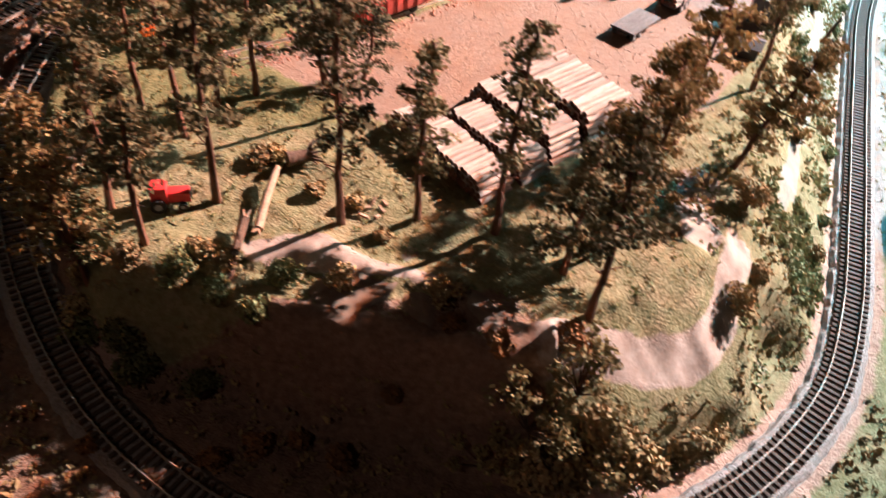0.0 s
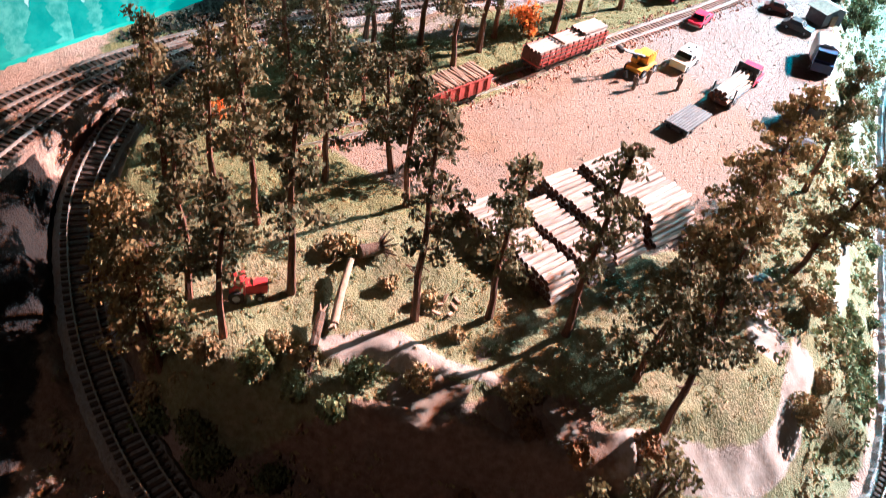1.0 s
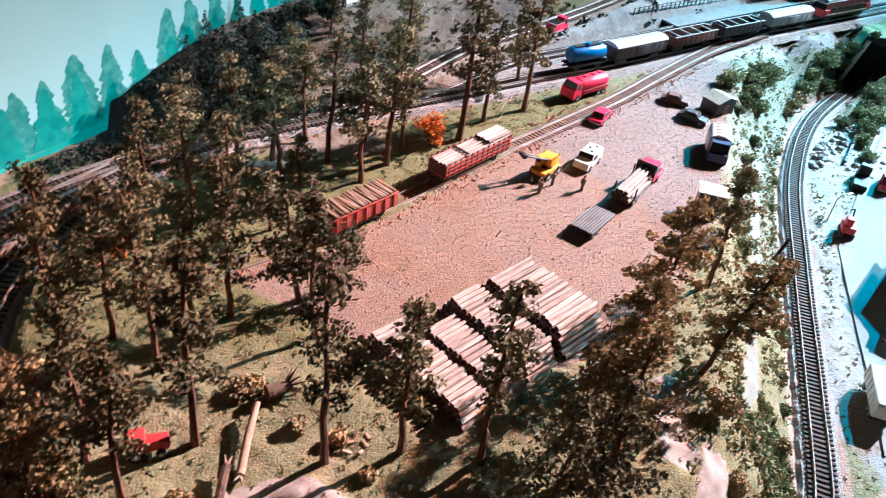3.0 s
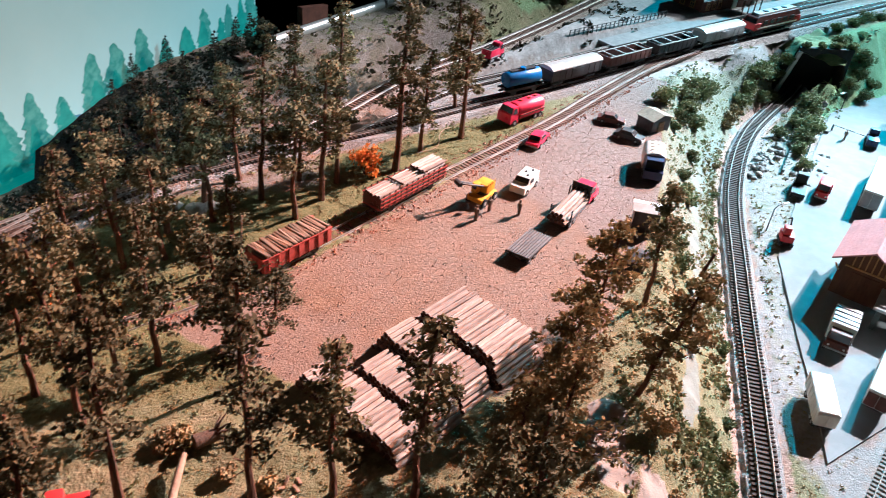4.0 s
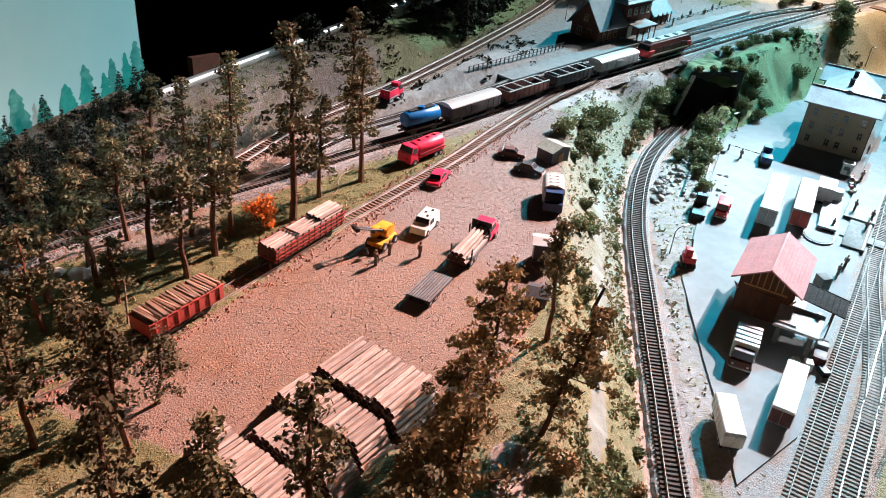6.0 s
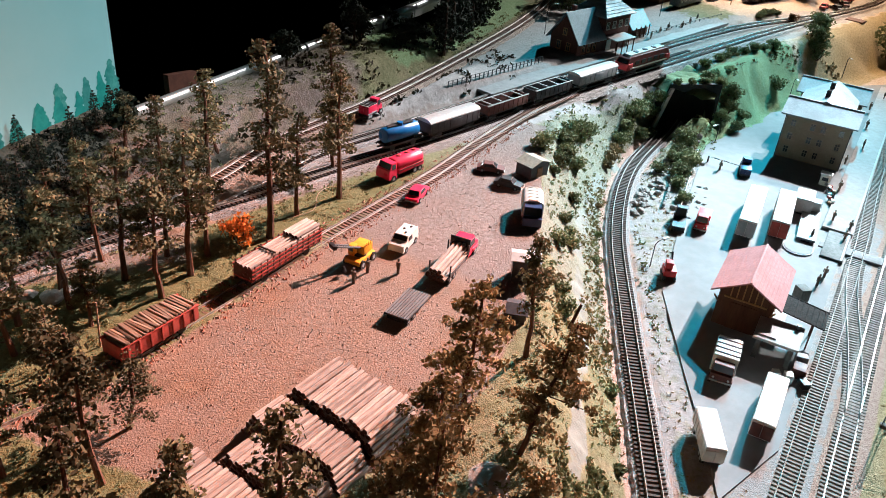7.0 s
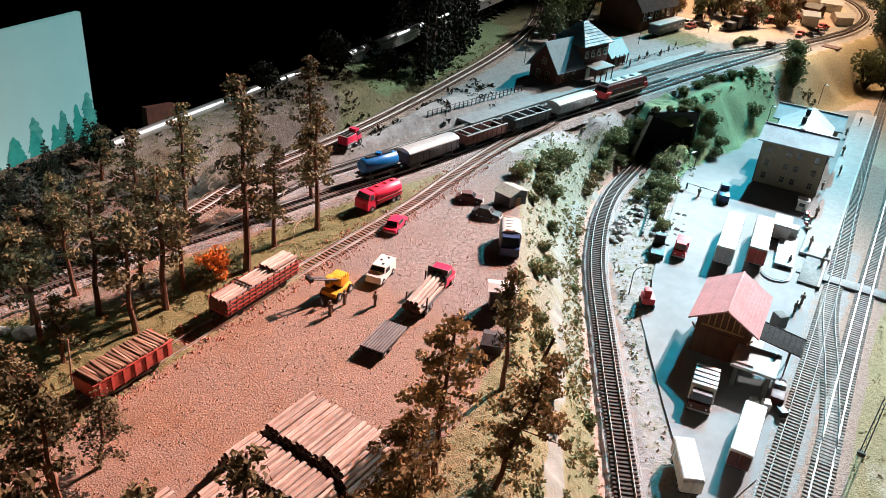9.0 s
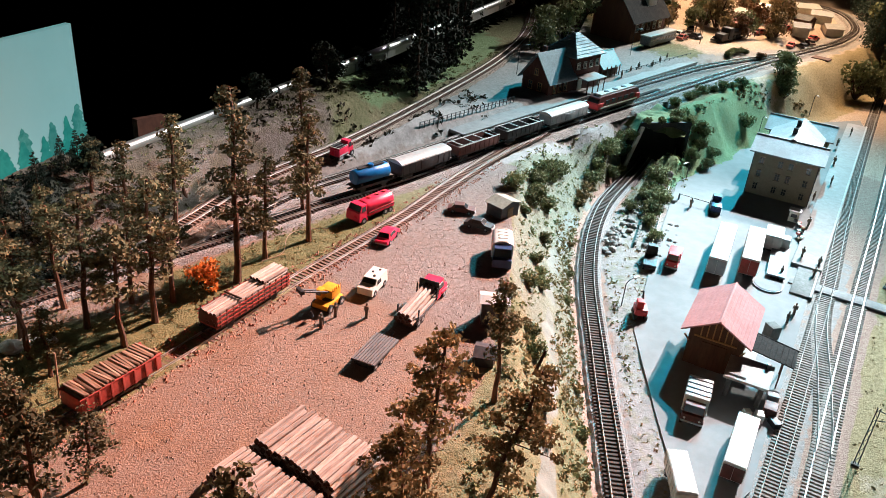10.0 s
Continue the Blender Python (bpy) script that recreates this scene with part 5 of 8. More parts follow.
def rail_base(th, length, bogies=False, z=0.0):
    """Underframe, axles and couplers of a wagon whose rails' top is at z = 0."""
    f = Solid().box((0, 0, 0.009), (length, 0.024, 0.003), bev=0.0004)
    for y in (-0.009, 0.009):
        f.box((0, y, 0.0065), (length * 0.9, 0.0016, 0.003))
    part("underframe", f, "black_paint", th)
    xs = (-length * 0.4, -length * 0.27, length * 0.27, length * 0.4) if bogies else (-length * 0.3, length * 0.3)
    if bogies:
        for s in (-1, 1):
            b = Solid()
            for y in (-0.0105, 0.0105):
                b.box((s * length * 0.335, y, 0.003), (length * 0.19, 0.002, 0.0045), bev=0.0003)
            part("bogie", b, "black_paint", th)
    wheelset(th, xs, 0.0083, 0.0055, 0.0055)
    for s in (-1, 1):
        part("coupler", Solid().box((s * (length / 2 + 0.004), 0, 0.008), (0.009, 0.003, 0.002)), "black_paint", th)
        for y in (-0.008, 0.008):
            part("buffer", Solid().tube((s * length / 2, y, 0.0115), (s * (length / 2 + 0.004), y, 0.0115), 0.0009, 0.0016, 8), "black_paint", th)


RAILTOP = 0.005


def on_track(name, line, x, label, category, group="", turn=0, dz=0.0):
    px, py, pz, a = along(line, x)
    return thing(name, pose(px, py, pz + RAILTOP + dz, 0, 0, a + turn), label, category, group)


# log wagon on the siding
L = 0.122
wagon = on_track("log_wagon", SIDING, 0.0755, "reddish stake wagon loaded with bundles of pale logs", "wagon", "wagons on the siding", dz=-0.003)
rail_base(wagon, L)
part("floor", Solid().box((0, 0, 0.012), (L, 0.028, 0.002), bev=0.0003), "oxide_red", wagon)
for i in range(12):
    for s in (-1, 1):
        part("stake", Solid().box((-L / 2 + 0.005 + i * (L - 0.01) / 11, s * 0.0142, 0.012), (0.0016, 0.0012, 0.019)), "oxide_dark", wagon)
for s in (-1, 1):
    for z in (0.0165, 0.0215, 0.0265):
        part("side_rail", Solid().box((0, s * 0.0144, z), (L, 0.0009, 0.0016)), "oxide_red", wagon)
for s in (-1, 1):
    part("end_board", Solid().box((s * (L / 2 - 0.001), 0, 0.013), (0.0016, 0.027, 0.015), bev=0.0003), "oxide_dark", wagon)
WLOG = [log_mesh(0.0415, 0.0023, 31 + i) for i in range(3)]
rng = random.Random(3)
for b, (x, layers) in enumerate(((-0.0398, 4), (0.0, 4), (0.0398, 4))):
    for lay in range(layers + (1 if b == 2 else 0)):
        for i in range(5):
            place_part("log", WLOG[(i + lay + b) % 3], wagon, pose(x + rng.uniform(-0.001, 0.001), (i - 2) * 0.0047 + rng.uniform(-0.0004, 0.0004), 0.0163 + lay * 0.0041, rng.uniform(0, 360), 0, rng.uniform(-1, 1)))
for x in (-0.021, 0.024):
    part("strap", Solid().box((x, 0, 0.031), (0.0014, 0.026, 0.002)), "bark", wagon)

# gondola with cross-laid ties
L = 0.092
gondola = on_track("gondola_wagon", SIDING, -0.076, "red gondola wagon filled with cross-laid wooden ties", "wagon", "wagons on the siding", dz=-0.003)
rail_base(gondola, L)
part("floor", Solid().box((0, 0, 0.011), (L, 0.029, 0.002)), "oxide_red", gondola)
for s in (-1, 1):
    part("side_wall", Solid().box((0, s * 0.0145, 0.011), (L, 0.0014, 0.0165), bev=0.0003), "oxide_red", gondola)
    part("top_rim", Solid().box((0, s * 0.0147, 0.0268), (L + 0.002, 0.0024, 0.0014), bev=0.0003), "oxide_red", gondola)
    part("end_wall", Solid().box((s * (L / 2 - 0.0007), 0, 0.011), (0.0014, 0.028, 0.0165), bev=0.0003), "oxide_red", gondola)
    for i in range(7):
        part("rib", Solid().box((-L / 2 + 0.006 + i * (L - 0.012) / 6, s * 0.0156, 0.011), (0.0024, 0.0014, 0.016), bev=0.0003), "oxide_red", gondola)
TIE = mesh_of("tie", Solid().box((0, 0, 0), (0.0027, 0.0285, 0.0026), bev=0.0006), "weathered_tie")
TOP_TIE = mesh_of("tie", Solid().box((0, 0, 0), (0.0028, 0.0305, 0.0026), bev=0.0006), "weathered_tie")
for i in range(24):
    for lay in range(2):
        place_part("tie", TOP_TIE if lay else TIE, gondola, pose(-L / 2 + 0.005 + i * (L - 0.01) / 23 + rng.uniform(-0.0004, 0.0004), rng.uniform(-0.0005, 0.0005), 0.0228 + lay * 0.0052 + rng.uniform(-0.0006, 0.0008), rng.uniform(-3, 3), rng.uniform(-20, 20), rng.uniform(-5, 5)))


# ---- road vehicles ----
def lathe_body(outline, y, taper=0.0):
    """A car-like shell: side outline in x and z, drawn across, the top narrowed."""
    s = Solid()
    top = max(b for a, b in outline)
    n = len(outline)
    for side in (-1, 1):
        for a, b in outline:
            s.v.append((a, side * (y - taper * max(0, (b - top * 0.5) / (top * 0.5))), b))
    s.f += [(i, (i + 1) % n, n + (i + 1) % n, n + i) for i in range(n)] + [tuple(range(n))[::-1], tuple(range(n, 2 * n))]
    return s


def car(name, x, y, heading, paint, label, k=1.0, category="car", glassy=True):
    th = thing(name, pose(x, y, ground_z(x, y), 0, 0, heading), label, category, "cars parked on the yard")
    o = [(-0.024, 0.004), (-0.0245, 0.009), (-0.018, 0.0105), (-0.0125, 0.0165), (0.004, 0.0168), (0.011, 0.0108), (0.023, 0.0092), (0.0245, 0.006), (0.0235, 0.0035)]
    part("body", lathe_body([(a * k, b * k) for a, b in o], 0.0095 * k, 0.0022 * k), paint, th, smooth=30)
    if glassy:
        part("windscreen", Solid().slab((0.0045 * k, -0.0066 * k, 0.0164 * k), (0.0108 * k, -0.0084 * k, 0.0112 * k), (0.0108 * k, 0.0084 * k, 0.0112 * k), (0.0045 * k, 0.0066 * k, 0.0164 * k), 0.0004), "window_glass", th)
        part("rear_window", Solid().slab((-0.0176 * k, -0.0078 * k, 0.0112 * k), (-0.0132 * k, -0.0066 * k, 0.0163 * k), (-0.0132 * k, 0.0066 * k, 0.0163 * k), (-0.0176 * k, 0.0078 * k, 0.0112 * k), 0.0004), "window_glass", th)
        for s in (-1, 1):
            part("side_window", Solid().slab((-0.012 * k, s * 0.0093 * k, 0.0112 * k), (0.008 * k, s * 0.0093 * k, 0.0112 * k), (0.0035 * k, s * 0.008 * k, 0.0155 * k), (-0.0105 * k, s * 0.008 * k, 0.0155 * k), 0.0003 * s), "window_glass", th)
            part("headlight", Solid().box((0.0243 * k, s * 0.0065 * k, 0.0062 * k), (0.0008, 0.003 * k, 0.0018 * k)), "white_paint", th)
    for s in (-1, 1):
        part("bumper", Solid().box((s * 0.0248 * k, 0, 0.0036 * k), (0.0012, 0.017 * k, 0.0018 * k), bev=0.0003), "silver_roof", th)
    wheelset(th, (-0.0145 * k, 0.0145 * k), 0.0088 * k, 0.0039 * k, 0.0039 * k, "rubber")
    return th


car("red_car", 0.298, 1.052, 48, "crimson_paint", "bright red saloon car on the gravel yard")
car("dark_red_car", 0.44, 1.106, -32, "oxide_dark", "dark red old car parked at the yard edge", 0.86)
car("black_car", 0.442, 1.05, -46, "black_paint", "black vintage car at the yard edge", 0.88)


def truck(name, x, y, heading, cab, box, label, cab_l=0.024, bed_l=0.06, load="box", h=0.034, w=0.028, group="trucks", roof="white_paint", end=None, stripes=False):
    """A lorry: the cab looks along the heading."""
    th = thing(name, pose(x, y, ground_z(x, y), 0, 0, heading), label, "truck", group)
    total = cab_l + bed_l + 0.002
    x0 = -total / 2
    part("chassis", Solid().box((0, 0, 0.0045), (total, 0.014, 0.003), bev=0.0004), "black_paint", th)
    cx = total / 2 - cab_l / 2
    if cab:
        o = [(cx - cab_l / 2, 0.006), (cx - cab_l / 2, 0.028), (cx + cab_l * 0.12, 0.028), (cx + cab_l * 0.24, 0.018), (cx + cab_l * 0.46, 0.0165), (cx + cab_l * 0.5, 0.006)]
        part("cab", lathe_body(o, w * 0.44, 0.0015), cab, th, smooth=30)
        part("windscreen", Solid().slab((cx + cab_l * 0.13, -w * 0.36, 0.0272), (cx + cab_l * 0.245, -w * 0.39, 0.0185), (cx + cab_l * 0.245, w * 0.39, 0.0185), (cx + cab_l * 0.13, w * 0.36, 0.0272), 0.0004), "window_glass", th)
        for s in (-1, 1):
            part("side_window", Solid().slab((cx - cab_l * 0.32, s * w * 0.442, 0.018), (cx + cab_l * 0.1, s * w * 0.442, 0.018), (cx + cab_l * 0.05, s * w * 0.42, 0.0255), (cx - cab_l * 0.32, s * w * 0.42, 0.0255), 0.0004 * s), "window_glass", th)
            part("mudguard", Solid().box((cx + cab_l * 0.2, s * w * 0.43, 0.0075), (cab_l * 0.5, w * 0.1, 0.0035), bev=0.0009), cab, th)
            part("headlight", Solid().tube((cx + cab_l * 0.5, s * w * 0.3, 0.0115), (cx + cab_l * 0.53, s * w * 0.3, 0.0115), 0.0016, 0.0014, 8), "white_paint", th)
        part("bumper", Solid().box((cx + cab_l * 0.53, 0, 0.006), (0.0014, w * 0.88, 0.0024), bev=0.0004), "silver_roof", th)
    bx = x0 + bed_l / 2
    if load == "box":
        part("box_body", Solid().box((bx, 0, 0.008), (bed_l, w, h - 0.008), bev=0.0006), box, th)
        part("box_roof", Solid().box((bx, 0, h), (bed_l - 0.001, w - 0.001, 0.0008), bev=0.0003), roof, th)
        for s in (-1, 1):
            part("side_rail", Solid().box((bx, s * (w / 2 + 0.0003), 0.009), (bed_l, 0.0008, 0.0016)), "grey_paint", th)
        for i in range(2):
            part("rear_door", Solid().box((x0 - 0.0004, (i - 0.5) * w * 0.48, 0.0095), (0.0009, w * 0.46, h - 0.012), bev=0.0002), end or box, th)
        if stripes:
            for i in range(4):
                part("roof_rib", Solid().box((bx + (i - 1.5) * bed_l / 4.5, 0, h + 0.0006), (0.0022, w, 0.0012), bev=0.0003), "dark_paint", th)
    elif load == "flat":
        part("bed", Solid().box((bx, 0, 0.009), (bed_l, w, 0.0025), bev=0.0004), box, th)
        for i in range(8):
            part("bed_plank", Solid().box((bx, (i - 3.5) * w / 8.2, 0.0115), (bed_l - 0.001, w / 9.5, 0.0008)), box, th)
    xs = [cx + cab_l * 0.2] * bool(cab) + [x0 + bed_l * 0.16, x0 + bed_l * 0.34]
    wheelset(th, xs, w * 0.4, 0.0052, 0.0052, "rubber", w=0.0035)
    return th


# log truck: tractor with a load of logs and a flat trailer behind
tr = truck("log_truck", 0.275, 0.872, 43, "crimson_paint", "dark_paint", "bright red log truck with a load of pale trunks", 0.034, 0.062, "flat", group="trucks on the yard", w=0.026)
TLOG = [log_mesh(0.074, 0.0026, 41 + i) for i in range(3)]
for lay, n in ((0, 5), (1, 4), (2, 3)):
    for i in range(n):
        place_part("log", TLOG[(i + lay) % 3], tr, pose(-0.022 + rng.uniform(-0.002, 0.002), (i - (n - 1) / 2) * 0.0052, 0.0148 + lay * 0.0045, rng.uniform(0, 360), 0, rng.uniform(-1, 1)))
for x in (-0.045, 0.01):
    for s in (-1, 1):
        part("bolster", Solid().box((x, s * 0.0132, 0.011), (0.002, 0.0014, 0.016)), "black_paint", tr)
part("headboard", Solid().box((0.0155, 0, 0.011), (0.0018, 0.026, 0.021), bev=0.0003), "black_paint", tr)
tl = thing("flat_trailer", pose(0.186, 0.797, 0, 0, 0, 41), "empty flat trailer with grey planked deck behind the log truck", "trailer")
part("chassis", Solid().box((0, 0, 0.005), (0.056, 0.012, 0.003)), "black_paint", tl)
part("deck", Solid().box((0, 0, 0.009), (0.056, 0.029, 0.002), bev=0.0003), "black_paint", tl)
for i in range(9):
    part("deck_plank", Solid().box((0, (i - 4) * 0.0032, 0.011), (0.0555, 0.002, 0.0008)), "weathered_deck", tl)
part("drawbar", Solid().tube((0.027, 0, 0.007), (0.043, 0, 0.007), 0.001), "black_paint", tl)
wheelset(tl, (-0.02, -0.008), 0.0105, 0.0045, 0.0045, "rubber", w=0.0035)

# yellow crane
cr = thing("mobile_crane", pose(0.168, 0.911, 0, 0, 0, 40), "yellow mobile loading crane with folded black boom", "crane")
part("carrier", Solid().box((0, 0, 0.005), (0.036, 0.021, 0.006), bev=0.001), "yellow_paint", cr)
part("turntable", Solid().tube((0.0, 0, 0.011), (0.0, 0, 0.013), 0.008, 0.008, 16), "black_paint", cr)
part("engine_house", Solid().box((0.006, 0.001, 0.013), (0.019, 0.018, 0.011), bev=0.0012), "yellow_paint", cr)
cab = part("cab", Solid().box((-0.007, 0.006, 0.013), (0.009, 0.008, 0.013), bev=0.0008), "yellow_paint", cr)
part("cab_window", Solid().box((-0.0118, 0.006, 0.019), (0.0006, 0.0062, 0.0055)), "window_glass", cab)
for y in (-0.004, 0.004):
    part("boom_beam", Solid().tube((0.0, y, 0.021), (-0.032, 0.016 + y, 0.032), 0.0016, 0.0013, 6), "black_paint", cr)
    part("boom_ram", Solid().tube((0.002, y * 0.6, 0.017), (-0.016, 0.008 + y * 0.6, 0.0255), 0.0009, 0.0007, 6), "dark_paint", cr)
for k in (0.3, 0.55, 0.8):
    part("boom_brace", Solid().tube((-0.032 * k, 0.016 * k - 0.004, 0.021 + 0.011 * k), (-0.032 * k, 0.016 * k + 0.004, 0.021 + 0.011 * k), 0.0007, 0.0007, 5), "black_paint", cr)
part("boom_head", Solid().box((-0.033, 0.0165, 0.0295), (0.005, 0.012, 0.005), rz=-27, bev=0.0006), "black_paint", cr)
part("grab", Solid().tube((-0.037, -0.001, 0.013), (-0.037, -0.001, 0.006), 0.001, 0.0035, 8), "black_paint", cr)
for i in range(5):
    part("railing", Solid().tube((0.013 - i * 0.004, -0.0085, 0.024), (0.013 - i * 0.004, -0.0085, 0.0285), 0.0004), "yellow_paint", cr)
wheelset(cr, (-0.012, 0.012), 0.0105, 0.0055, 0.0055, "rubber", w=0.004)

# white van and the other yard vehicles
van = thing("delivery_van", pose(0.232, 0.932, 0, 0, 0, 225), "white delivery van with dark windows on the yard", "van")
part("body", lathe_body([(-0.023, 0.004), (-0.0235, 0.019), (-0.021, 0.0205), (0.008, 0.0205), (0.0125, 0.0145), (0.0225, 0.0125), (0.0235, 0.004)], 0.0105, 0.0015), "white_paint", van, smooth=30)
part("windscreen", Solid().slab((0.0088, -0.0085, 0.02), (0.0128, -0.0092, 0.0152), (0.0128, 0.0092, 0.0152), (0.0088, 0.0085, 0.02), 0.0004), "window_glass", van)
for i in range(3):
    part("roof_vent", Solid().box((-0.016 + i * 0.0085, 0.003 * (-1) ** i, 0.0205), (0.0028, 0.0028, 0.0012), bev=0.0002), "dark_paint", van)
for s in (-1, 1):
    part("side_window", Solid().slab((-0.002, s * 0.0106, 0.0135), (0.0085, s * 0.0106, 0.0135), (0.0065, s * 0.0098, 0.0185), (-0.002, s * 0.0098, 0.0185), 0.0004 * s), "window_glass", van)
wheelset(van, (-0.0135, 0.0145), 0.0095, 0.0042, 0.0042, "rubber")

bt = thing("covered_truck", pose(0.428, 0.956, 0, 0, 0, 242), "dark blue truck with a white rounded tarpaulin roof", "truck", "trucks on the yard")
arch = [(-0.0145, 0.008)] + [(-0.0145 * math.cos(i * math.pi / 8), 0.026 + 0.0065 * math.sin(i * math.pi / 8)) for i in range(9)] + [(0.0145, 0.008)]
b = Solid()
n = len(arch)
b.v = [(-0.03, a, c) for a, c in arch] + [(0.012, a, c) for a, c in arch]
b.f = [(i, (i + 1) % n, n + (i + 1) % n, n + i) for i in range(n)] + [tuple(range(n))[::-1], tuple(range(n, 2 * n))]
part("tarpaulin", b, "white_paint", bt)
for i in range(5):
    part("hoop", Solid().box((-0.028 + i * 0.0095, 0, 0.0322), (0.0012, 0.014, 0.0008), bev=0.0002), "cream_paint", bt)
part("cab", lathe_body([(0.0125, 0.005), (0.0125, 0.029), (0.024, 0.028), (0.0285, 0.017), (0.034, 0.016), (0.035, 0.005)], 0.0125, 0.0012), "navy_paint", bt, smooth=30)
part("windscreen", Solid().slab((0.0245, -0.0105, 0.0272), (0.0284, -0.0115, 0.018), (0.0284, 0.0115, 0.018), (0.0245, 0.0105, 0.0272), 0.0004), "window_glass", bt)
part("chassis", Solid().box((0, 0, 0.0045), (0.062, 0.014, 0.0035)), "black_paint", bt)
wheelset(bt, (-0.022, -0.012, 0.024), 0.0115, 0.0052, 0.0052, "rubber", w=0.0035)


def shed(x, y, heading, sx, sy, h, wall_mat, roof_mat, label, rise=0.006, name="shed"):
    th = thing(name, pose(x, y, ground_z(x, y), 0, 0, heading), label, "shed")
    part("wall", Solid().prism([(-sx / 2, -0.003), (-sx / 2, h), (0, h + rise), (sx / 2, h), (sx / 2, -0.003)], -sy / 2, sy / 2), wall_mat, th)
    for s in (-1, 1):
        part("roof", Solid().slab((s * (sx / 2 + 0.003), -s * (sy / 2 + 0.003), h - rise * 0.6 / sx * 0.006 + 0.0004), (s * (sx / 2 + 0.003), s * (sy / 2 + 0.003), h + 0.0004), (0, s * (sy / 2 + 0.003), h + rise + 0.0012), (0, -s * (sy / 2 + 0.003), h + rise + 0.0012), 0.001), roof_mat, th)
    part("door", Solid().box((0.0, -sy / 2 - 0.0006, 0), (sx * 0.3, 0.0012, h * 0.75), bev=0.0002), "plank_wood", th)
    return th


shed(0.345, 0.823, 62, 0.022, 0.03, 0.03, "dark_paint", "concrete", "dark site hut with a pale flat roof", 0.003)
shed(0.298, 0.752, 55, 0.024, 0.02, 0.014, "dark_paint", "dark_paint", "small dark tool hut under the pines", 0.004)
shed(0.5, 1.085, 20, 0.04, 0.03, 0.02, "dark_paint", "mossy_roof", "half-hidden hut with a grey-green roof in the scrub", 0.006)

# crimson tanker lorry standing beside the siding, its cab towards the gondola
rt = thing("tanker_truck", pose(0.302, 1.131, 0.0, 0, 0, 28), "glossy crimson tanker truck parked on the grass beside the siding", "truck", "trucks on the yard")
ring = [(math.cos(2 * math.pi * i / 20), math.sin(2 * math.pi * i / 20)) for i in range(20)]
s = Solid()
prof = [(-0.02, 0.6), (-0.0195, 0.9), (-0.017, 1), (0.033, 1), (0.0365, 0.95), (0.0385, 0.8), (0.039, 0.45)]
for x, q in prof:
    s.v += [(x, 0.0135 * q * a, 0.0205 + 0.0105 * q * c) for a, c in ring]
for k in range(len(prof) - 1):
    s.f += [(k * 20 + i, k * 20 + (i + 1) % 20, k * 20 + 20 + (i + 1) % 20, k * 20 + 20 + i) for i in range(20)]
s.f += [tuple(range(20))[::-1], tuple(range(120, 140))]
part("tank", s, "crimson_paint", rt)
part("chassis", Solid().box((0, 0, 0.0045), (0.076, 0.016, 0.004), bev=0.0005), "black_paint", rt)
part("skirt", Solid().box((0.01, 0, 0.0085), (0.056, 0.026, 0.007), bev=0.0012), "crimson_paint", rt)
cab = part("cab", lathe_body([(-0.0215, 0.005), (-0.0215, 0.0285), (-0.0325, 0.0285), (-0.0365, 0.0195), (-0.0385, 0.0185), (-0.039, 0.005)], 0.0132, 0.0022), "crimson_paint", rt, smooth=30)
part("windscreen", Solid().slab((-0.0332, 0.0105, 0.0278), (-0.0364, 0.0115, 0.0202), (-0.0364, -0.0115, 0.0202), (-0.0332, -0.0105, 0.0278), 0.0006), "window_glass", cab)
for sd in (-1, 1):
    part("side_window", Solid().slab((-0.0335, sd * 0.0124, 0.0195), (-0.0245, sd * 0.0124, 0.0195), (-0.0245, sd * 0.0112, 0.0265), (-0.031, sd * 0.0112, 0.0265), 0.0004 * sd), "window_glass", cab)
    part("side_rail", Solid().box((0.01, sd * 0.0133, 0.0135), (0.054, 0.0008, 0.0014)), "oxide_dark", rt)
for x in (-0.006, 0.012, 0.027):
    part("hatch", Solid().tube((x, 0, 0.0305), (x, 0, 0.0325), 0.0032, 0.003, 12), "red_paint", rt)
part("rear_plate", Solid().box((0.0385, 0, 0.0085), (0.0014, 0.022, 0.006), bev=0.0003), "oxide_dark", rt)
wheelset(rt, (-0.029, 0.018, 0.029), 0.0118, 0.005, 0.005, "rubber", w=0.0035)


# ---- small figures, signs and debris ----
def figure(x, y, heading, mat="figure_paint", z=None):
    s = Solid()
    s.tube((0, -0.0011, 0), (0, -0.0009, 0.0095), 0.0011, 0.0012, 7).tube((0, 0.0011, 0), (0, 0.0009, 0.0095), 0.0011, 0.0012, 7)
    s.tube((0, 0, 0.009), (0, 0, 0.0165), 0.0022, 0.0026, 8).tube((0.0, -0.0028, 0.016), (0.001, -0.0032, 0.009), 0.0008, 0.0007, 6).tube((0, 0.0028, 0.016), (0.001, 0.0032, 0.009), 0.0008, 0.0007, 6)
    s.tube((0, 0, 0.0165), (0, 0, 0.018), 0.0009, 0.0009, 6).tube((0, 0, 0.0178), (0, 0, 0.0208), 0.0015, 0.0013, 8)
    ob = new("figurine", mesh_of("figurine", s, mat))
    ob.matrix_world = pose(x, y, ground_z(x, y) if z is None else z, 0, 0, heading)
    return tagged(ob, "tiny standing plastic figurine", "figurine", "figurines")


for x, y, a in ((0.1465, 0.868, 30), (0.169, 0.885, 100), (0.203, 0.873, 200), (0.46, 0.995, 0)):
    figure(x, y, a)

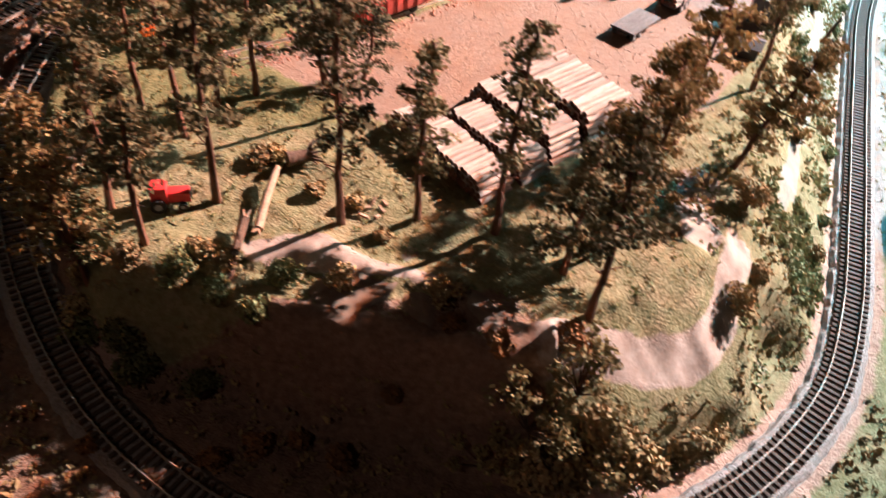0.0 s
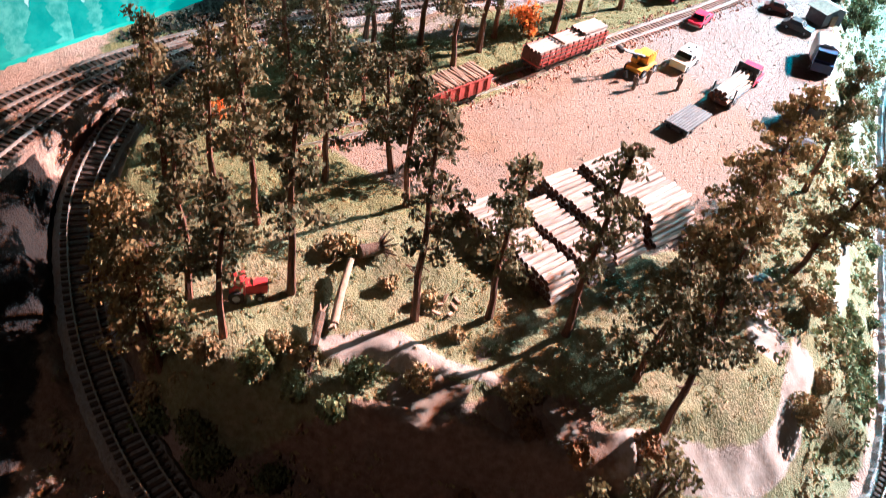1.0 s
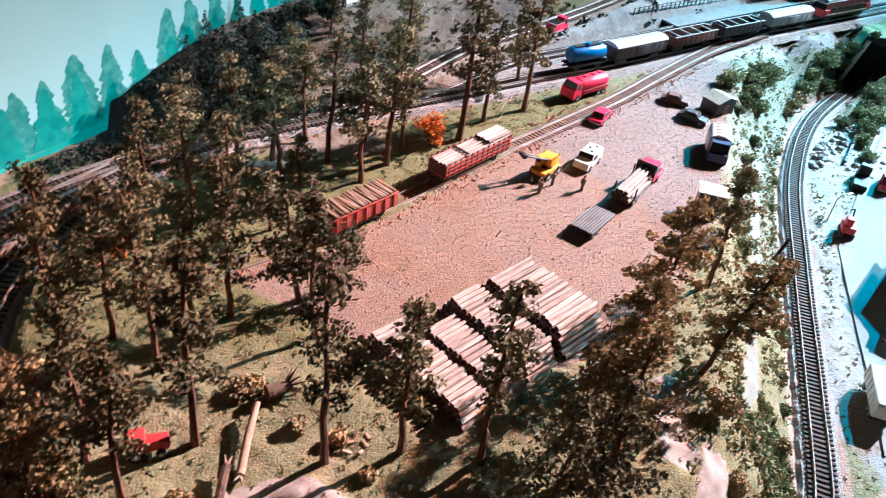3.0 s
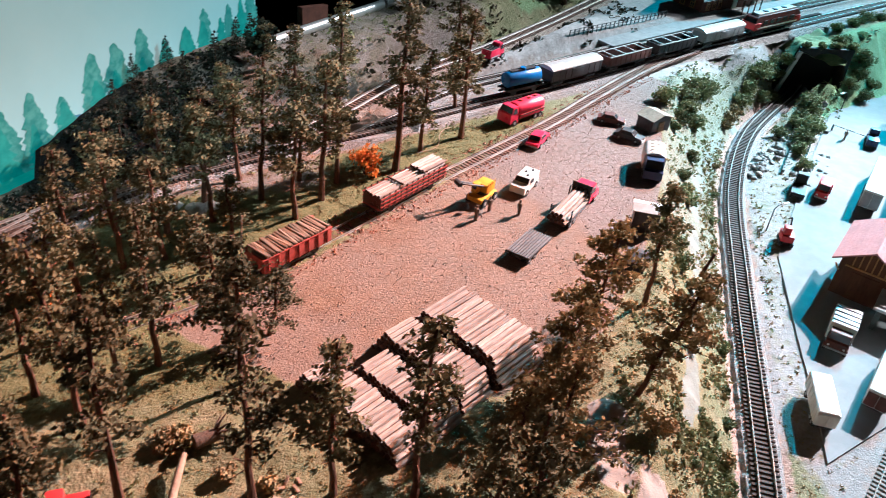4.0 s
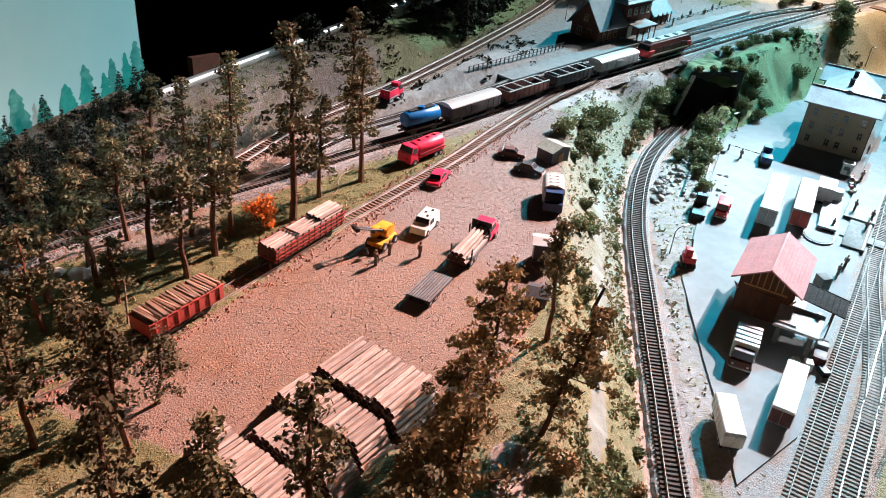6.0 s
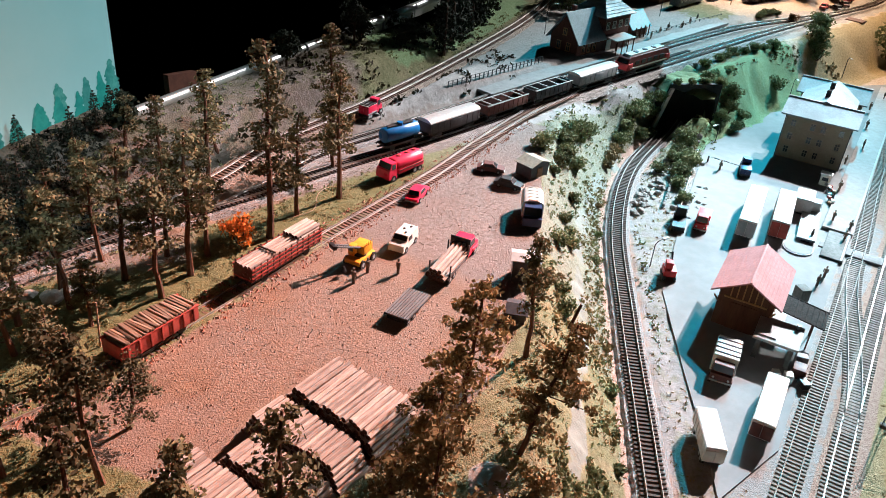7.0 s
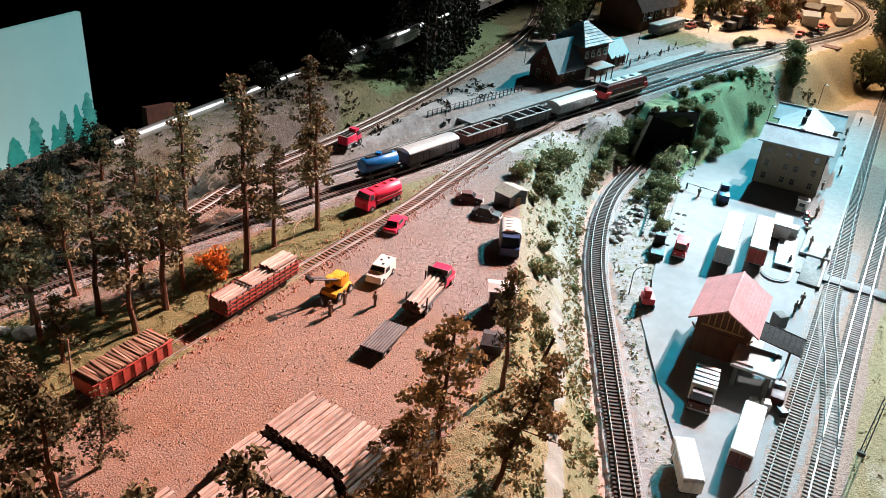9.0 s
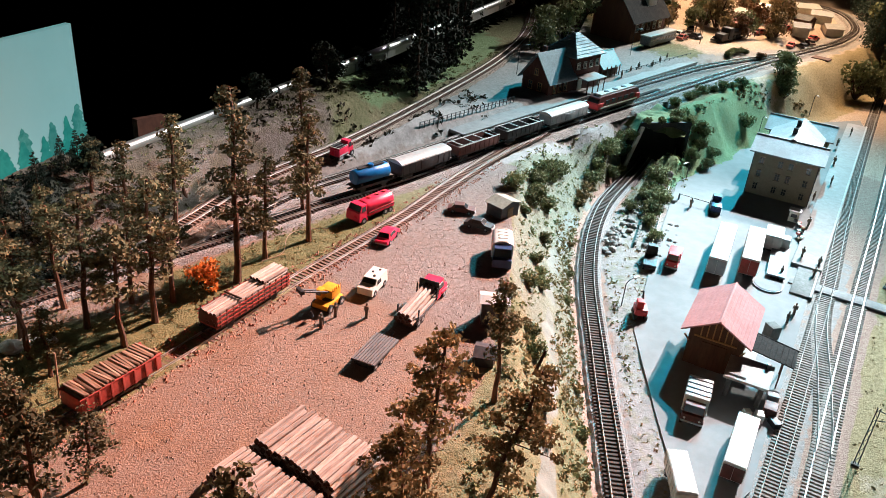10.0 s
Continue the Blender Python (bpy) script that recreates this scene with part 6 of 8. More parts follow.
fl = thing("fallen_log", pose(-0.192, 0.535, 0.006, 0, -8, 77), "broken pale fallen trunk lying on the slope", "log")
part("trunk", Solid().tube((-0.03, 0, 0), (0.0, 0.0008, 0.0004), 0.0034, 0.0032, 9).tube((0.0, 0.0008, 0.0004), (0.032, 0, 0), 0.0032, 0.0026, 9), "dead_wood", fl)
for q, r in (((-0.036, 0.003, 0.003), 0.0022), ((-0.037, -0.003, 0.001), 0.002)):
    part("splinter", Solid().tube((-0.03, 0, 0), q, r, 0.0003, 5), "dead_wood", fl)
dl = thing("broken_trunk", pose(0, 0, 0), "dark broken trunk hanging down over the plaster step", "log")
part("trunk", Solid().tube((-0.208, 0.512, 0.007), (-0.214, 0.482, 0.003), 0.0034, 0.0032, 8).tube((-0.214, 0.482, 0.003), (-0.221, 0.452, -0.014), 0.0032, 0.0026, 8), "bark", dl)
for q, r in (((-0.2035, 0.518, 0.01), 0.002), ((-0.209, 0.52, 0.009), 0.0018)):
    part("splinter", Solid().tube((-0.208, 0.512, 0.007), q, r, 0.0003, 5), "dead_wood", dl, "pale torn splinter")
st = thing("uprooted_stump", pose(-0.17, 0.58, 0.004, 0, 0, 20), "uprooted brown stump with splayed roots", "stump")
part("stump", Solid().tube((0.012, 0, 0.004), (-0.008, 0, 0.005), 0.005, 0.0062, 9), "bark", st)
for i in range(13):
    a = i * 0.483
    part("root", Solid().tube((0.011, math.cos(a) * 0.004, 0.005 + math.sin(a) * 0.004), (0.016 + 0.003 * (i % 3), math.cos(a) * 0.0125, 0.006 + math.sin(a) * 0.0105), 0.0014, 0.0003, 5), "bark", st)
tk = thing("red_tractor", pose(-0.264, 0.536, 0.0, 0, 0, 4), "small red tractor half hidden by the pine", "tractor")
part("hood", Solid().box((0.008, 0, 0.006), (0.016, 0.009, 0.009), bev=0.001), "red_paint", tk)
part("cab", Solid().box((-0.006, 0, 0.006), (0.012, 0.012, 0.015), bev=0.001), "red_paint", tk)
for i in range(3):
    part("grille_bar", Solid().box((0.0163, 0, 0.008 + i * 0.0022), (0.0006, 0.008, 0.0009)), "black_paint", tk)
part("cab_window", Solid().box((-0.0122, 0, 0.014), (0.0006, 0.009, 0.005)), "window_glass", tk)
wheelset(tk, (0.01,), 0.006, 0.0035, 0.0035, "rubber")
wheelset(tk, (-0.007,), 0.0075, 0.0058, 0.0058, "rubber")
for i, (x, y) in enumerate(((-0.118, 0.527), (-0.112, 0.533), (-0.106, 0.524), (-0.121, 0.519), (-0.11, 0.517), (-0.103, 0.53))):
    ob = new("wood_chip", mesh_of("wood_chip", Solid().box((0, 0, 0), (0.008, 0.0026, 0.002), bev=0.0004), "dead_wood"))
    ob.matrix_world = pose(x, y, ground_z(x, y), 0, random.Random(i).uniform(-30, 0), i * 57)
    tagged(ob, "pale split firewood piece on the forest floor", "firewood", "firewood pieces")


def rock(name, x, y, r, mat, label, seed, flat=0.6, z=None):
    bm = bmesh.new()
    bmesh.ops.create_icosphere(bm, subdivisions=3, radius=1)
    for v in bm.verts:
        k = 1 + 0.35 * noise.noise(v.co * 1.3 + Vector((seed, 0, 0))) + 0.16 * noise.noise(v.co * 3.7 + Vector((0, seed, 0)))
        v.co = Vector((v.co.x * r * k, v.co.y * r * k * 0.8, v.co.z * r * k * flat))
    me = bpy.data.meshes.new(name)
    bm.to_mesh(me)
    bm.free()
    me.materials.append(MATS[mat])
    me.polygons.foreach_set("use_smooth", [True] * len(me.polygons))
    me.set_sharp_from_angle(angle=radians(28))
    ob = new(name, me)
    ob.matrix_world = pose(x, y, (ground_z(x, y) if z is None else z) + r * flat * 0.2, 0, 0, seed * 40)
    return tagged(ob, label, "rock", "rocks of the slopes")


surf("ledge_rock", (0.2, 0.15, 0.115), (0.13, 0.095, 0.072), (0.09, 0.065, 0.05), rough=0.85, scale=60, bump=0.6, depth=0.004)
for i, (x, y, r) in enumerate(((-0.125, 0.455, 0.034), (-0.085, 0.437, 0.02), (-0.04, 0.418, 0.016))):
    rock("ledge_rock", x, y, r, "ledge_rock", "flat brownish plaster ledge rock at the cliff edge", i + 1, 0.06).scale = (1.5, 0.75, 1.0)
for i, (x, y, r) in enumerate(((-0.167, 0.928, 0.014), (-0.15, 0.935, 0.01), (-0.19, 0.94, 0.009), (-0.13, 0.93, 0.007))):
    rock("white_rock", x, y, r, "pale_stone", "pale grey boulder beside the main line", i + 21, 0.6)
for i in range(26):
    r2 = random.Random(i + 300)
    x, y = 0.83 + r2.uniform(-0.06, 0.09), 1.085 + r2.uniform(-0.03, 0.03)
    rock("rubble_stone", x + 0.3 * (y - 1.085), y + 0.6 * (x - 0.83), r2.uniform(0.004, 0.008), "rubble_grey", "grey rubble block beside the paved yard", i + 40, 0.7)
for i in range(70):
    r2 = random.Random(i + 700)
    k = r2.random() ** 1.3
    x, y = 0.74 + 0.33 * k - r2.uniform(0, 0.03), 1.085 + 0.245 * k + r2.uniform(-0.004, 0.03)
    rock("rubble_stone", x, y, r2.uniform(0.0035, 0.0085), "rubble_grey", "grey rubble block beside the paved yard", i + 80, r2.uniform(0.5, 0.9))
sn = thing("dead_branch", pose(0.15, 0.625, 0.004, 0, 0, 28), "long dark fallen branch beside the log stacks", "branch")
part("stem", Solid().tube((-0.045, 0, 0.003), (0.045, 0.004, 0.012), 0.0018, 0.001, 6), "bark", sn)
for x, a in ((-0.02, 1), (0.01, -1), (0.03, 1)):
    part("twig", Solid().tube((x, 0.001, 0.007), (x + 0.012, a * 0.009, 0.012), 0.0007, 0.0003, 5), "bark", sn)


def loose_wire(points, label):
    """A thin stray wire lying in loops on the ground."""
    line = spline([(x, y, ground_z(x, y) + z) for x, y, z in points], 0.004)
    w = Solid()
    for a, b in zip(line, line[1:]):
        w.tube(tuple(a), tuple(b), 0.0005, 0.0005, 5)
    return tagged(new("loose_wire", mesh_of("loose_wire", w, "dead_wood")), label, "wire", "loose wires by the tracks")


loose_wire([(0.119, 1.038, 0.001), (0.148, 1.049, 0.002), (0.164, 1.085, 0.005), (0.181, 1.105, 0.003), (0.204, 1.11, 0.001), (0.242, 1.102, 0.001)], "thin tan wire trailing over the grass verge")
loose_wire([(0.046, 1.134, 0.001), (0.053, 1.164, 0.008), (0.072, 1.176, 0.01), (0.076, 1.136, 0.004), (0.083, 1.124, 0.001)], "thin tan wire looped between the tracks")
loose_wire([(0.158, 1.159, 0.001), (0.199, 1.222, 0.006), (0.231, 1.24, 0.004), (0.27, 1.258, 0.001)], "thin tan wire curling beside the passing track")
po = thing("wooden_pole", pose(-0.125, 0.83, 0, 0, 3, 0), "slim grey wooden pole at the wood edge", "pole")
part("post", Solid().tube((0, 0, -0.003), (0, 0, 0.052), 0.0011, 0.0009, 7), "dead_wood", po)


# ---- the train on the main line ----
def van_wagon(x, length, body, roof, label, h=0.033, line=MAIN):
    th = on_track("covered_wagon", line, x, label, "wagon", "wagons of the goods train")
    rail_base(th, length, length > 0.11)
    part("body", Solid().box((0, 0, 0.012), (length, 0.03, h - 0.016), bev=0.0008), body, th)
    o = [(-0.0155, h - 0.004)] + [(-0.0155 * math.cos(i * math.pi / 10), h - 0.004 + 0.0062 * math.sin(i * math.pi / 10)) for i in range(1, 10)] + [(0.0155, h - 0.004)]
    s, n = Solid(), len(o)
    s.v = [(-length / 2 - 0.0008, a, c) for a, c in o] + [(length / 2 + 0.0008, a, c) for a, c in o]
    s.f = [(i, (i + 1) % n, n + (i + 1) % n, n + i) for i in range(n)] + [tuple(range(n))[::-1], tuple(range(n, 2 * n))]
    part("roof", s, roof, th)
    for sd in (-1, 1):
        for i in range(9):
            part("rib", Solid().box(((i - 4) * length / 8.6, sd * 0.0153, 0.0125), (0.0013, 0.0009, h - 0.018)), body, th)
        part("sliding_door", Solid().box((0, sd * 0.0158, 0.013), (length * 0.24, 0.001, h - 0.019), bev=0.0003), body, th)
    return th


def open_wagon(x, length, label, line=MAIN, body="oxide_dark"):
    th = on_track("open_wagon", line, x, label, "wagon", "wagons of the goods train")
    rail_base(th, length, True)
    part("floor", Solid().box((0, 0, 0.012), (length, 0.029, 0.002)), "dark_paint", th)
    for sd in (-1, 1):
        part("side_wall", Solid().box((0, sd * 0.0145, 0.012), (length, 0.0012, 0.0155), bev=0.0003), body, th)
        part("top_rim", Solid().box((0, sd * 0.0147, 0.0275), (length, 0.0022, 0.0012)), "silver_roof", th)
        part("end_wall", Solid().box((sd * (length / 2 - 0.0006), 0, 0.012), (0.0012, 0.028, 0.0155)), body, th)
        for i in range(9):
            part("post", Solid().box(((i - 4) * length / 8.5, sd * 0.0154, 0.012), (0.0018, 0.0012, 0.0155)), body, th)
    for i in range(4):
        part("cross_brace", Solid().box(((i - 1.5) * length / 4, 0, 0.0268), (0.0022, 0.029, 0.0014)), "silver_roof", th)
    return th


tank = on_track("tank_wagon", MAIN, 0.327, "blue tank wagon at the tail of the train", "wagon", "wagons of the goods train")
rail_base(tank, 0.07)
s = Solid()
prof = [(-0.034, 0.55), (-0.033, 0.9), (-0.031, 1), (0.031, 1), (0.033, 0.9), (0.034, 0.55)]
for x, q in prof:
    s.v += [(x, 0.0122 * q * a, 0.0245 + 0.0122 * q * c) for a, c in ring]
for k in range(5):
    s.f += [(k * 20 + i, k * 20 + (i + 1) % 20, k * 20 + 20 + (i + 1) % 20, k * 20 + 20 + i) for i in range(20)]
s.f += [tuple(range(20))[::-1], tuple(range(100, 120))]
part("tank", s, "blue_paint", tank)
part("dome", Solid().tube((0, 0, 0.036), (0, 0, 0.0405), 0.005, 0.0045, 14), "blue_paint", tank)
part("walkway", Solid().box((0, 0, 0.0372), (0.05, 0.008, 0.0008)), "black_paint", tank)
for sd in (-1, 1):
    part("saddle", Solid().box((sd * 0.024, 0, 0.012), (0.004, 0.02, 0.004)), "black_paint", tank)
van_wagon(0.43, 0.118, "dark_paint", "silver_roof", "dark covered wagon with a grey rounded roof")
open_wagon(0.556, 0.112, "brown open wagon with pale cross braces")
open_wagon(0.68, 0.112, "black open wagon with pale cross braces", body="black_paint")
van_wagon(0.815, 0.128, "grey_paint", "silver_roof", "grey covered wagon with a silver roof")
lo = on_track("diesel_locomotive", MAIN, 0.985, "dark red diesel locomotive with a grey roof", "locomotive")
LL = 0.165
rail_base(lo, LL, True)
part("body", lathe_body([(-LL / 2, 0.012), (-LL / 2 - 0.001, 0.024), (-LL / 2 + 0.006, 0.036), (-LL / 2 + 0.012, 0.039), (LL / 2 - 0.012, 0.039), (LL / 2 - 0.006, 0.036), (LL / 2 + 0.001, 0.024), (LL / 2, 0.012)], 0.0158, 0.003), "maroon_paint", lo, smooth=30)
part("roof", lathe_body([(-LL / 2 + 0.012, 0.0388), (-LL / 2 + 0.016, 0.0425), (LL / 2 - 0.016, 0.0425), (LL / 2 - 0.012, 0.0388)], 0.0125, 0.004), "silver_roof", lo, smooth=30)
for sd in (-1, 1):
    part("nose_panel", Solid().box((sd * (LL / 2 - 0.0085), 0, 0.0135), (0.0195, 0.0322, 0.013), bev=0.0006), "red_paint", lo)
    part("windscreen", Solid().slab((sd * (LL / 2 - 0.0005), -sd * 0.0125, 0.0275), (sd * (LL / 2 - 0.0005), sd * 0.0125, 0.0275), (sd * (LL / 2 - 0.0055), sd * 0.0115, 0.035), (sd * (LL / 2 - 0.0055), -sd * 0.0115, 0.035), 0.0012), "window_glass", lo)
    part("stripe", Solid().box((0, sd * 0.0158, 0.0145), (LL - 0.02, 0.0008, 0.003)), "cream_paint", lo)
    for i in range(5):
        part("grille", Solid().box(((i - 2) * 0.024, sd * 0.0155, 0.022), (0.014, 0.0009, 0.008)), "black_paint", lo)
for i in range(3):
    part("roof_fan", Solid().tube(((i - 1) * 0.034, 0, 0.0425), ((i - 1) * 0.034, 0, 0.0438), 0.0065, 0.006, 14), "dark_paint", lo)
# low dark timber edging between the main line and the station track
ip = thing("track_edging", pose(1.08, 1.541, 0.004, 0, 0, 22), "long low black timber edging between the station tracks", "edging")
for i in range(4):
    part("beam", Solid().box((-0.1 + 0.0665 * i, 0, 0), (0.0655, 0.009, 0.0045), bev=0.0006), "tarred_felt", ip)
# small red lorry beside the rear branch
truck("service_truck", 0.315, 1.309, 38, "crimson_paint", "crimson_paint", "small crimson and white lorry beside the rear branch", 0.015, 0.026, "box", 0.022, 0.019, "parked trucks", stripes=True)


# ---- painted backdrop board ----
BOARD = [(-0.066, 1.312), (-0.2, 1.172), (-0.33, 1.035), (-0.46, 0.905), (-0.58, 0.78), (-0.72, 0.58), (-0.84, 0.3)]
bd = thing("backdrop_board", pose(0, 0, 0), "pale grey-blue backdrop board painted with teal firs", "backdrop")
s = Solid()
for x, y in BOARD:
    s.v += [(x, y, -0.05), (x, y, 0.245), (x - 0.006, y + 0.006, 0.245), (x - 0.006, y + 0.006, -0.05)]
for i in range(len(BOARD) - 1):
    a, c = i * 4, i * 4 + 4
    s.f += [(a, c, c + 1, a + 1), (a + 1, c + 1, c + 2, a + 2), (a + 2, c + 2, c + 3, a + 3)]
s.f.append((0, 1, 2, 3))
part("board", s, "board_grey", bd, smooth=0)


def on_board(k):
    """A place k metres along the board's foot, and the board's direction there."""
    for (ax, ay), (bx, by) in zip(BOARD, BOARD[1:]):
        d = math.hypot(bx - ax, by - ay)
        if k < d:
            ux, uy = (bx - ax) / d, (by - ay) / d
            return Vector((ax + ux * k, ay + uy * k, 0)), Vector((ux, uy, 0)), Vector((-uy, ux, 0))
        k -= d
    return Vector((bx, by, 0)), Vector((ux, uy, 0)), Vector((-uy, ux, 0))


surf("painted_pine", (0.03, 0.27, 0.24), (0.055, 0.36, 0.31), (0.02, 0.18, 0.18), rough=0.75, scale=70, bump=0.05)
rng = random.Random(8)
for layer in (0, 1):
    k = 0.012 + 0.02 * layer
    while k < 1.05:
        p, u, nn = on_board(k)
        p = p + nn * (0.00022 + 0.0001 * layer)
        base = 0.04 + 0.04 * max(0, 1 - k / 0.25) - 0.035 * min(1, max(0, (k - 0.2) / 0.3))
        h = rng.uniform(0.052, 0.084) * (1.0 if k < 0.2 else 1.15) * (1.0 - 0.25 * layer)
        w = h * rng.uniform(0.3, 0.4)
        tip = rng.uniform(-0.1, 0.1) * w
        side = []
        for sd in (-1, 1):
            line = []
            for j in range(11):
                q = j / 11
                r = w * (1 - q) ** 0.62 * rng.uniform(0.62, 1.1)
                line += [(sd * r + tip * q, base + h * q), (sd * r * rng.uniform(0.72, 0.9) + tip * q, base + h * (q + 0.5 / 11))]
            side.append(line)
        o = side[0] + [(tip, base + h)] + side[1][::-1]
        s = Solid()
        s.v = [tuple(p + u * a + Vector((0, 0, b))) for a, b in o]
        half = len(side[0])
        s.f = [(i, i + 1, len(o) - 2 - i, len(o) - 1 - i) for i in range(half - 1)] + [(half - 1, half, half + 1)]
        part("painted_fir", s, ("painted_teal", "painted_pine")[layer], bd, smooth=0)
        k += rng.uniform(0.03, 0.052)
s = Solid()
for i in range(60):
    p, u, nn = on_board(i * 0.0185)
    kk = i * 0.0185
    base = 0.052 + 0.045 * max(0, 1 - kk / 0.25) - 0.03 * min(1, max(0, (kk - 0.2) / 0.3)) + 0.005 * math.sin(i * 0.9)
    p = p + nn * 0.00015
    s.v += [tuple(p + Vector((0, 0, -0.04))), tuple(p + Vector((0, 0, base)))]
s.f = [(2 * i, 2 * i + 2, 2 * i + 3, 2 * i + 1) for i in range(59)]
p, u, nn = on_board(0.335)
s2 = Solid()
s2.v = [tuple(p + nn * 0.0001 + u * (0.03 * math.cos(a)) + Vector((0, 0, 0.02 + 0.036 * math.sin(a)))) for a in np.linspace(0, math.pi, 13)]
s2.f = [tuple(range(13))]
surf("painted_blue", (0.06, 0.2, 0.34), (0.1, 0.28, 0.42), rough=0.75, scale=40, bump=0.03)
part("painted_hill", s2, "painted_blue", bd, smooth=0)
part("painted_meadow", s, "painted_meadow", bd, smooth=0)

# pale metal edge strip at the rear of the layout
es = Solid()
EDGE = [(-0.06, 1.226), (0.56, 1.748), (1.2, 2.313)]
for (ax, ay), (bx, by) in zip(EDGE, EDGE[1:]):
    for k in range(6):
        p, q = Vector((ax, ay, 0.084)).lerp(Vector((bx, by, 0.084)), k / 6 + 0.004), Vector((ax, ay, 0.084)).lerp(Vector((bx, by, 0.084)), (k + 1) / 6 - 0.004)
        es.tube(p, q, 0.0075, 0.0075, 18)
        es.box(((p.x + q.x) / 2, (p.y + q.y) / 2, 0.06), ((q - p).length, 0.004, 0.022), math.degrees(math.atan2(by - ay, bx - ax)))
tagged(new("edge_trim", mesh_of("edge_trim", es, "strip_metal")), "bright metal edge strip along the rear of the layout", "trim", kind="structure")
surf("shadowed_wood", (0.13, 0.045, 0.028), (0.08, 0.028, 0.018), scale=60)
ob = new("rear_panel", mesh_of("rear_panel", Solid().slab((0.005, 1.33, 0.06), (0.05, 1.368, 0.06), (0.05, 1.368, 0.092), (0.005, 1.33, 0.1), 0.01), "shadowed_wood"))
tagged(ob, "low brown wooden panel beyond the rear edge", "panel", kind="structure")

# ---- tunnel ----
tp = thing("tunnel_portal", pose(1.0795, 1.394, -0.107, 0, 0, 80), "wide black tunnel mouth with a pale coping under turf", "tunnel portal")
face, inner = Solid(), Solid()
outline_in = [(-0.05, 0.0), (-0.05, 0.045)] + [(-0.05 * math.cos(math.pi * i / 14), 0.045 + 0.052 * math.sin(math.pi * i / 14) ** 0.8) for i in range(1, 11)] + [(0.052, 0.096), (0.06, 0.088), (0.088, 0.0)]
outline_out = [(a * 1.08, 0.106 if c > 0.04 else c) for a, c in outline_in]
n = len(outline_in)
for x in (0.0, 0.008):
    face.v += [(x, a, c) for a, c in outline_in] + [(x, a, c) for a, c in outline_out]
for i in range(n - 1):
    face.f += [(i, i + 1, n + i + 1, n + i), (2 * n + i, 3 * n + i, 3 * n + i + 1, 2 * n + i + 1), (n + i, n + i + 1, 3 * n + i + 1, 3 * n + i), (i, 2 * n + i, 2 * n + i + 1, i + 1)]
# portal face painted near-black so it merges with the dark opening
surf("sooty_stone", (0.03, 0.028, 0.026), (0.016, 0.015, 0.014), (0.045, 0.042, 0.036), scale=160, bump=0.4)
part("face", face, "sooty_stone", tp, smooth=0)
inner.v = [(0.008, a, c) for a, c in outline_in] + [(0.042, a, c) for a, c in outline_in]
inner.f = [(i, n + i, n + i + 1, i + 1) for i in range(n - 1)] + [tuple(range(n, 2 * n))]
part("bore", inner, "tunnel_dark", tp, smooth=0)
part("coping", Solid().slab((-0.004, 0.099, 0.0), (-0.004, 0.0915, 0.0), (-0.004, 0.0635, 0.1), (-0.004, 0.071, 0.1), -0.006), "concrete", tp, "pale upright coping")
back = tp.matrix_world.inverted() @ pose(1.042, 1.414, -0.107, 0, 0, 40)
cap = Solid()
m = 22
for j in range(m):
    for i in range(m):
        x, y = 0.012 + 0.17 * i / (m - 1), -0.075 + 0.15 * j / (m - 1)
        edge = min(i, m - 1 - i, j, m - 1 - j) / 5
        cap.v.append((x, y, 0.101 + 0.009 * noise.noise(Vector((x * 40, y * 40, 0))) - 0.02 * (1 - min(1, edge))))
cap.f = [(j * m + i, j * m + i + 1, j * m + m + i + 1, j * m + m + i) for j in range(m - 1) for i in range(m - 1)]
surf("flock_green", (0.11, 0.17, 0.07), (0.19, 0.22, 0.1), (0.24, 0.22, 0.13), rough=0.95, scale=250, bump=0.8)
cap.v = [tuple(back @ Vector(p)) for p in cap.v]
part("turf_cover", cap, "flock_green", tp)
brow = Solid()
for j in range(m):
    for i in range(m):
        x, y = 0.001 + 0.09 * i / (m - 1), -0.062 + 0.134 * j / (m - 1)
        edge = min(m - 1 - i, j, m - 1 - j) / 4
        brow.v.append((x, y, 0.1035 + 0.004 * noise.noise(Vector((x * 60, y * 60, 3))) - 0.02 * (1 - min(1, edge))))
brow.f = [(j * m + i, j * m + i + 1, j * m + m + i + 1, j * m + m + i) for j in range(m - 1) for i in range(m - 1)]
part("turf_brow", brow, "flock_green", tp)

# ---- paved lower yard ----
pv = Solid()
ring_lo = [(x, y, LOW - 0.004) for x, y in PAVE]
ring_hi = [(x, y, LOW + 0.0025) for x, y in PAVE]
n = len(PAVE)
pv.v = ring_lo + ring_hi
pv.f = [(i, (i + 1) % n, n + (i + 1) % n, n + i) for i in range(n)] + [tuple(range(n, 2 * n))]
surf("paving", (0.258, 0.256, 0.255), (0.224, 0.223, 0.222), (0.19, 0.188, 0.186), rough=0.85, scale=45, bump=0.15)
tagged(new("pavement", mesh_of("pavement", pv, "paving", 0)), "pale concrete yard beside the platform tracks", "pavement", kind="structure")
PZ = LOW + 0.0025


def platform(a, b, w, h, label, mat="concrete"):
    (ax, ay), (bx, by) = a, b
    L = math.hypot(bx - ax, by - ay)
    th = thing("platform", pose((ax + bx) / 2, (ay + by) / 2, LOW, 0, 0, math.degrees(math.atan2(by - ay, bx - ax))), label, "platform")
    part("slab", Solid().box((0, 0, 0), (L, w, h), bev=0.0008), mat, th)
    part("edge", Solid().box((0, -w / 2 + 0.003, h), (L, 0.003, 0.0008), bev=0.0002), "concrete", th)
    return th


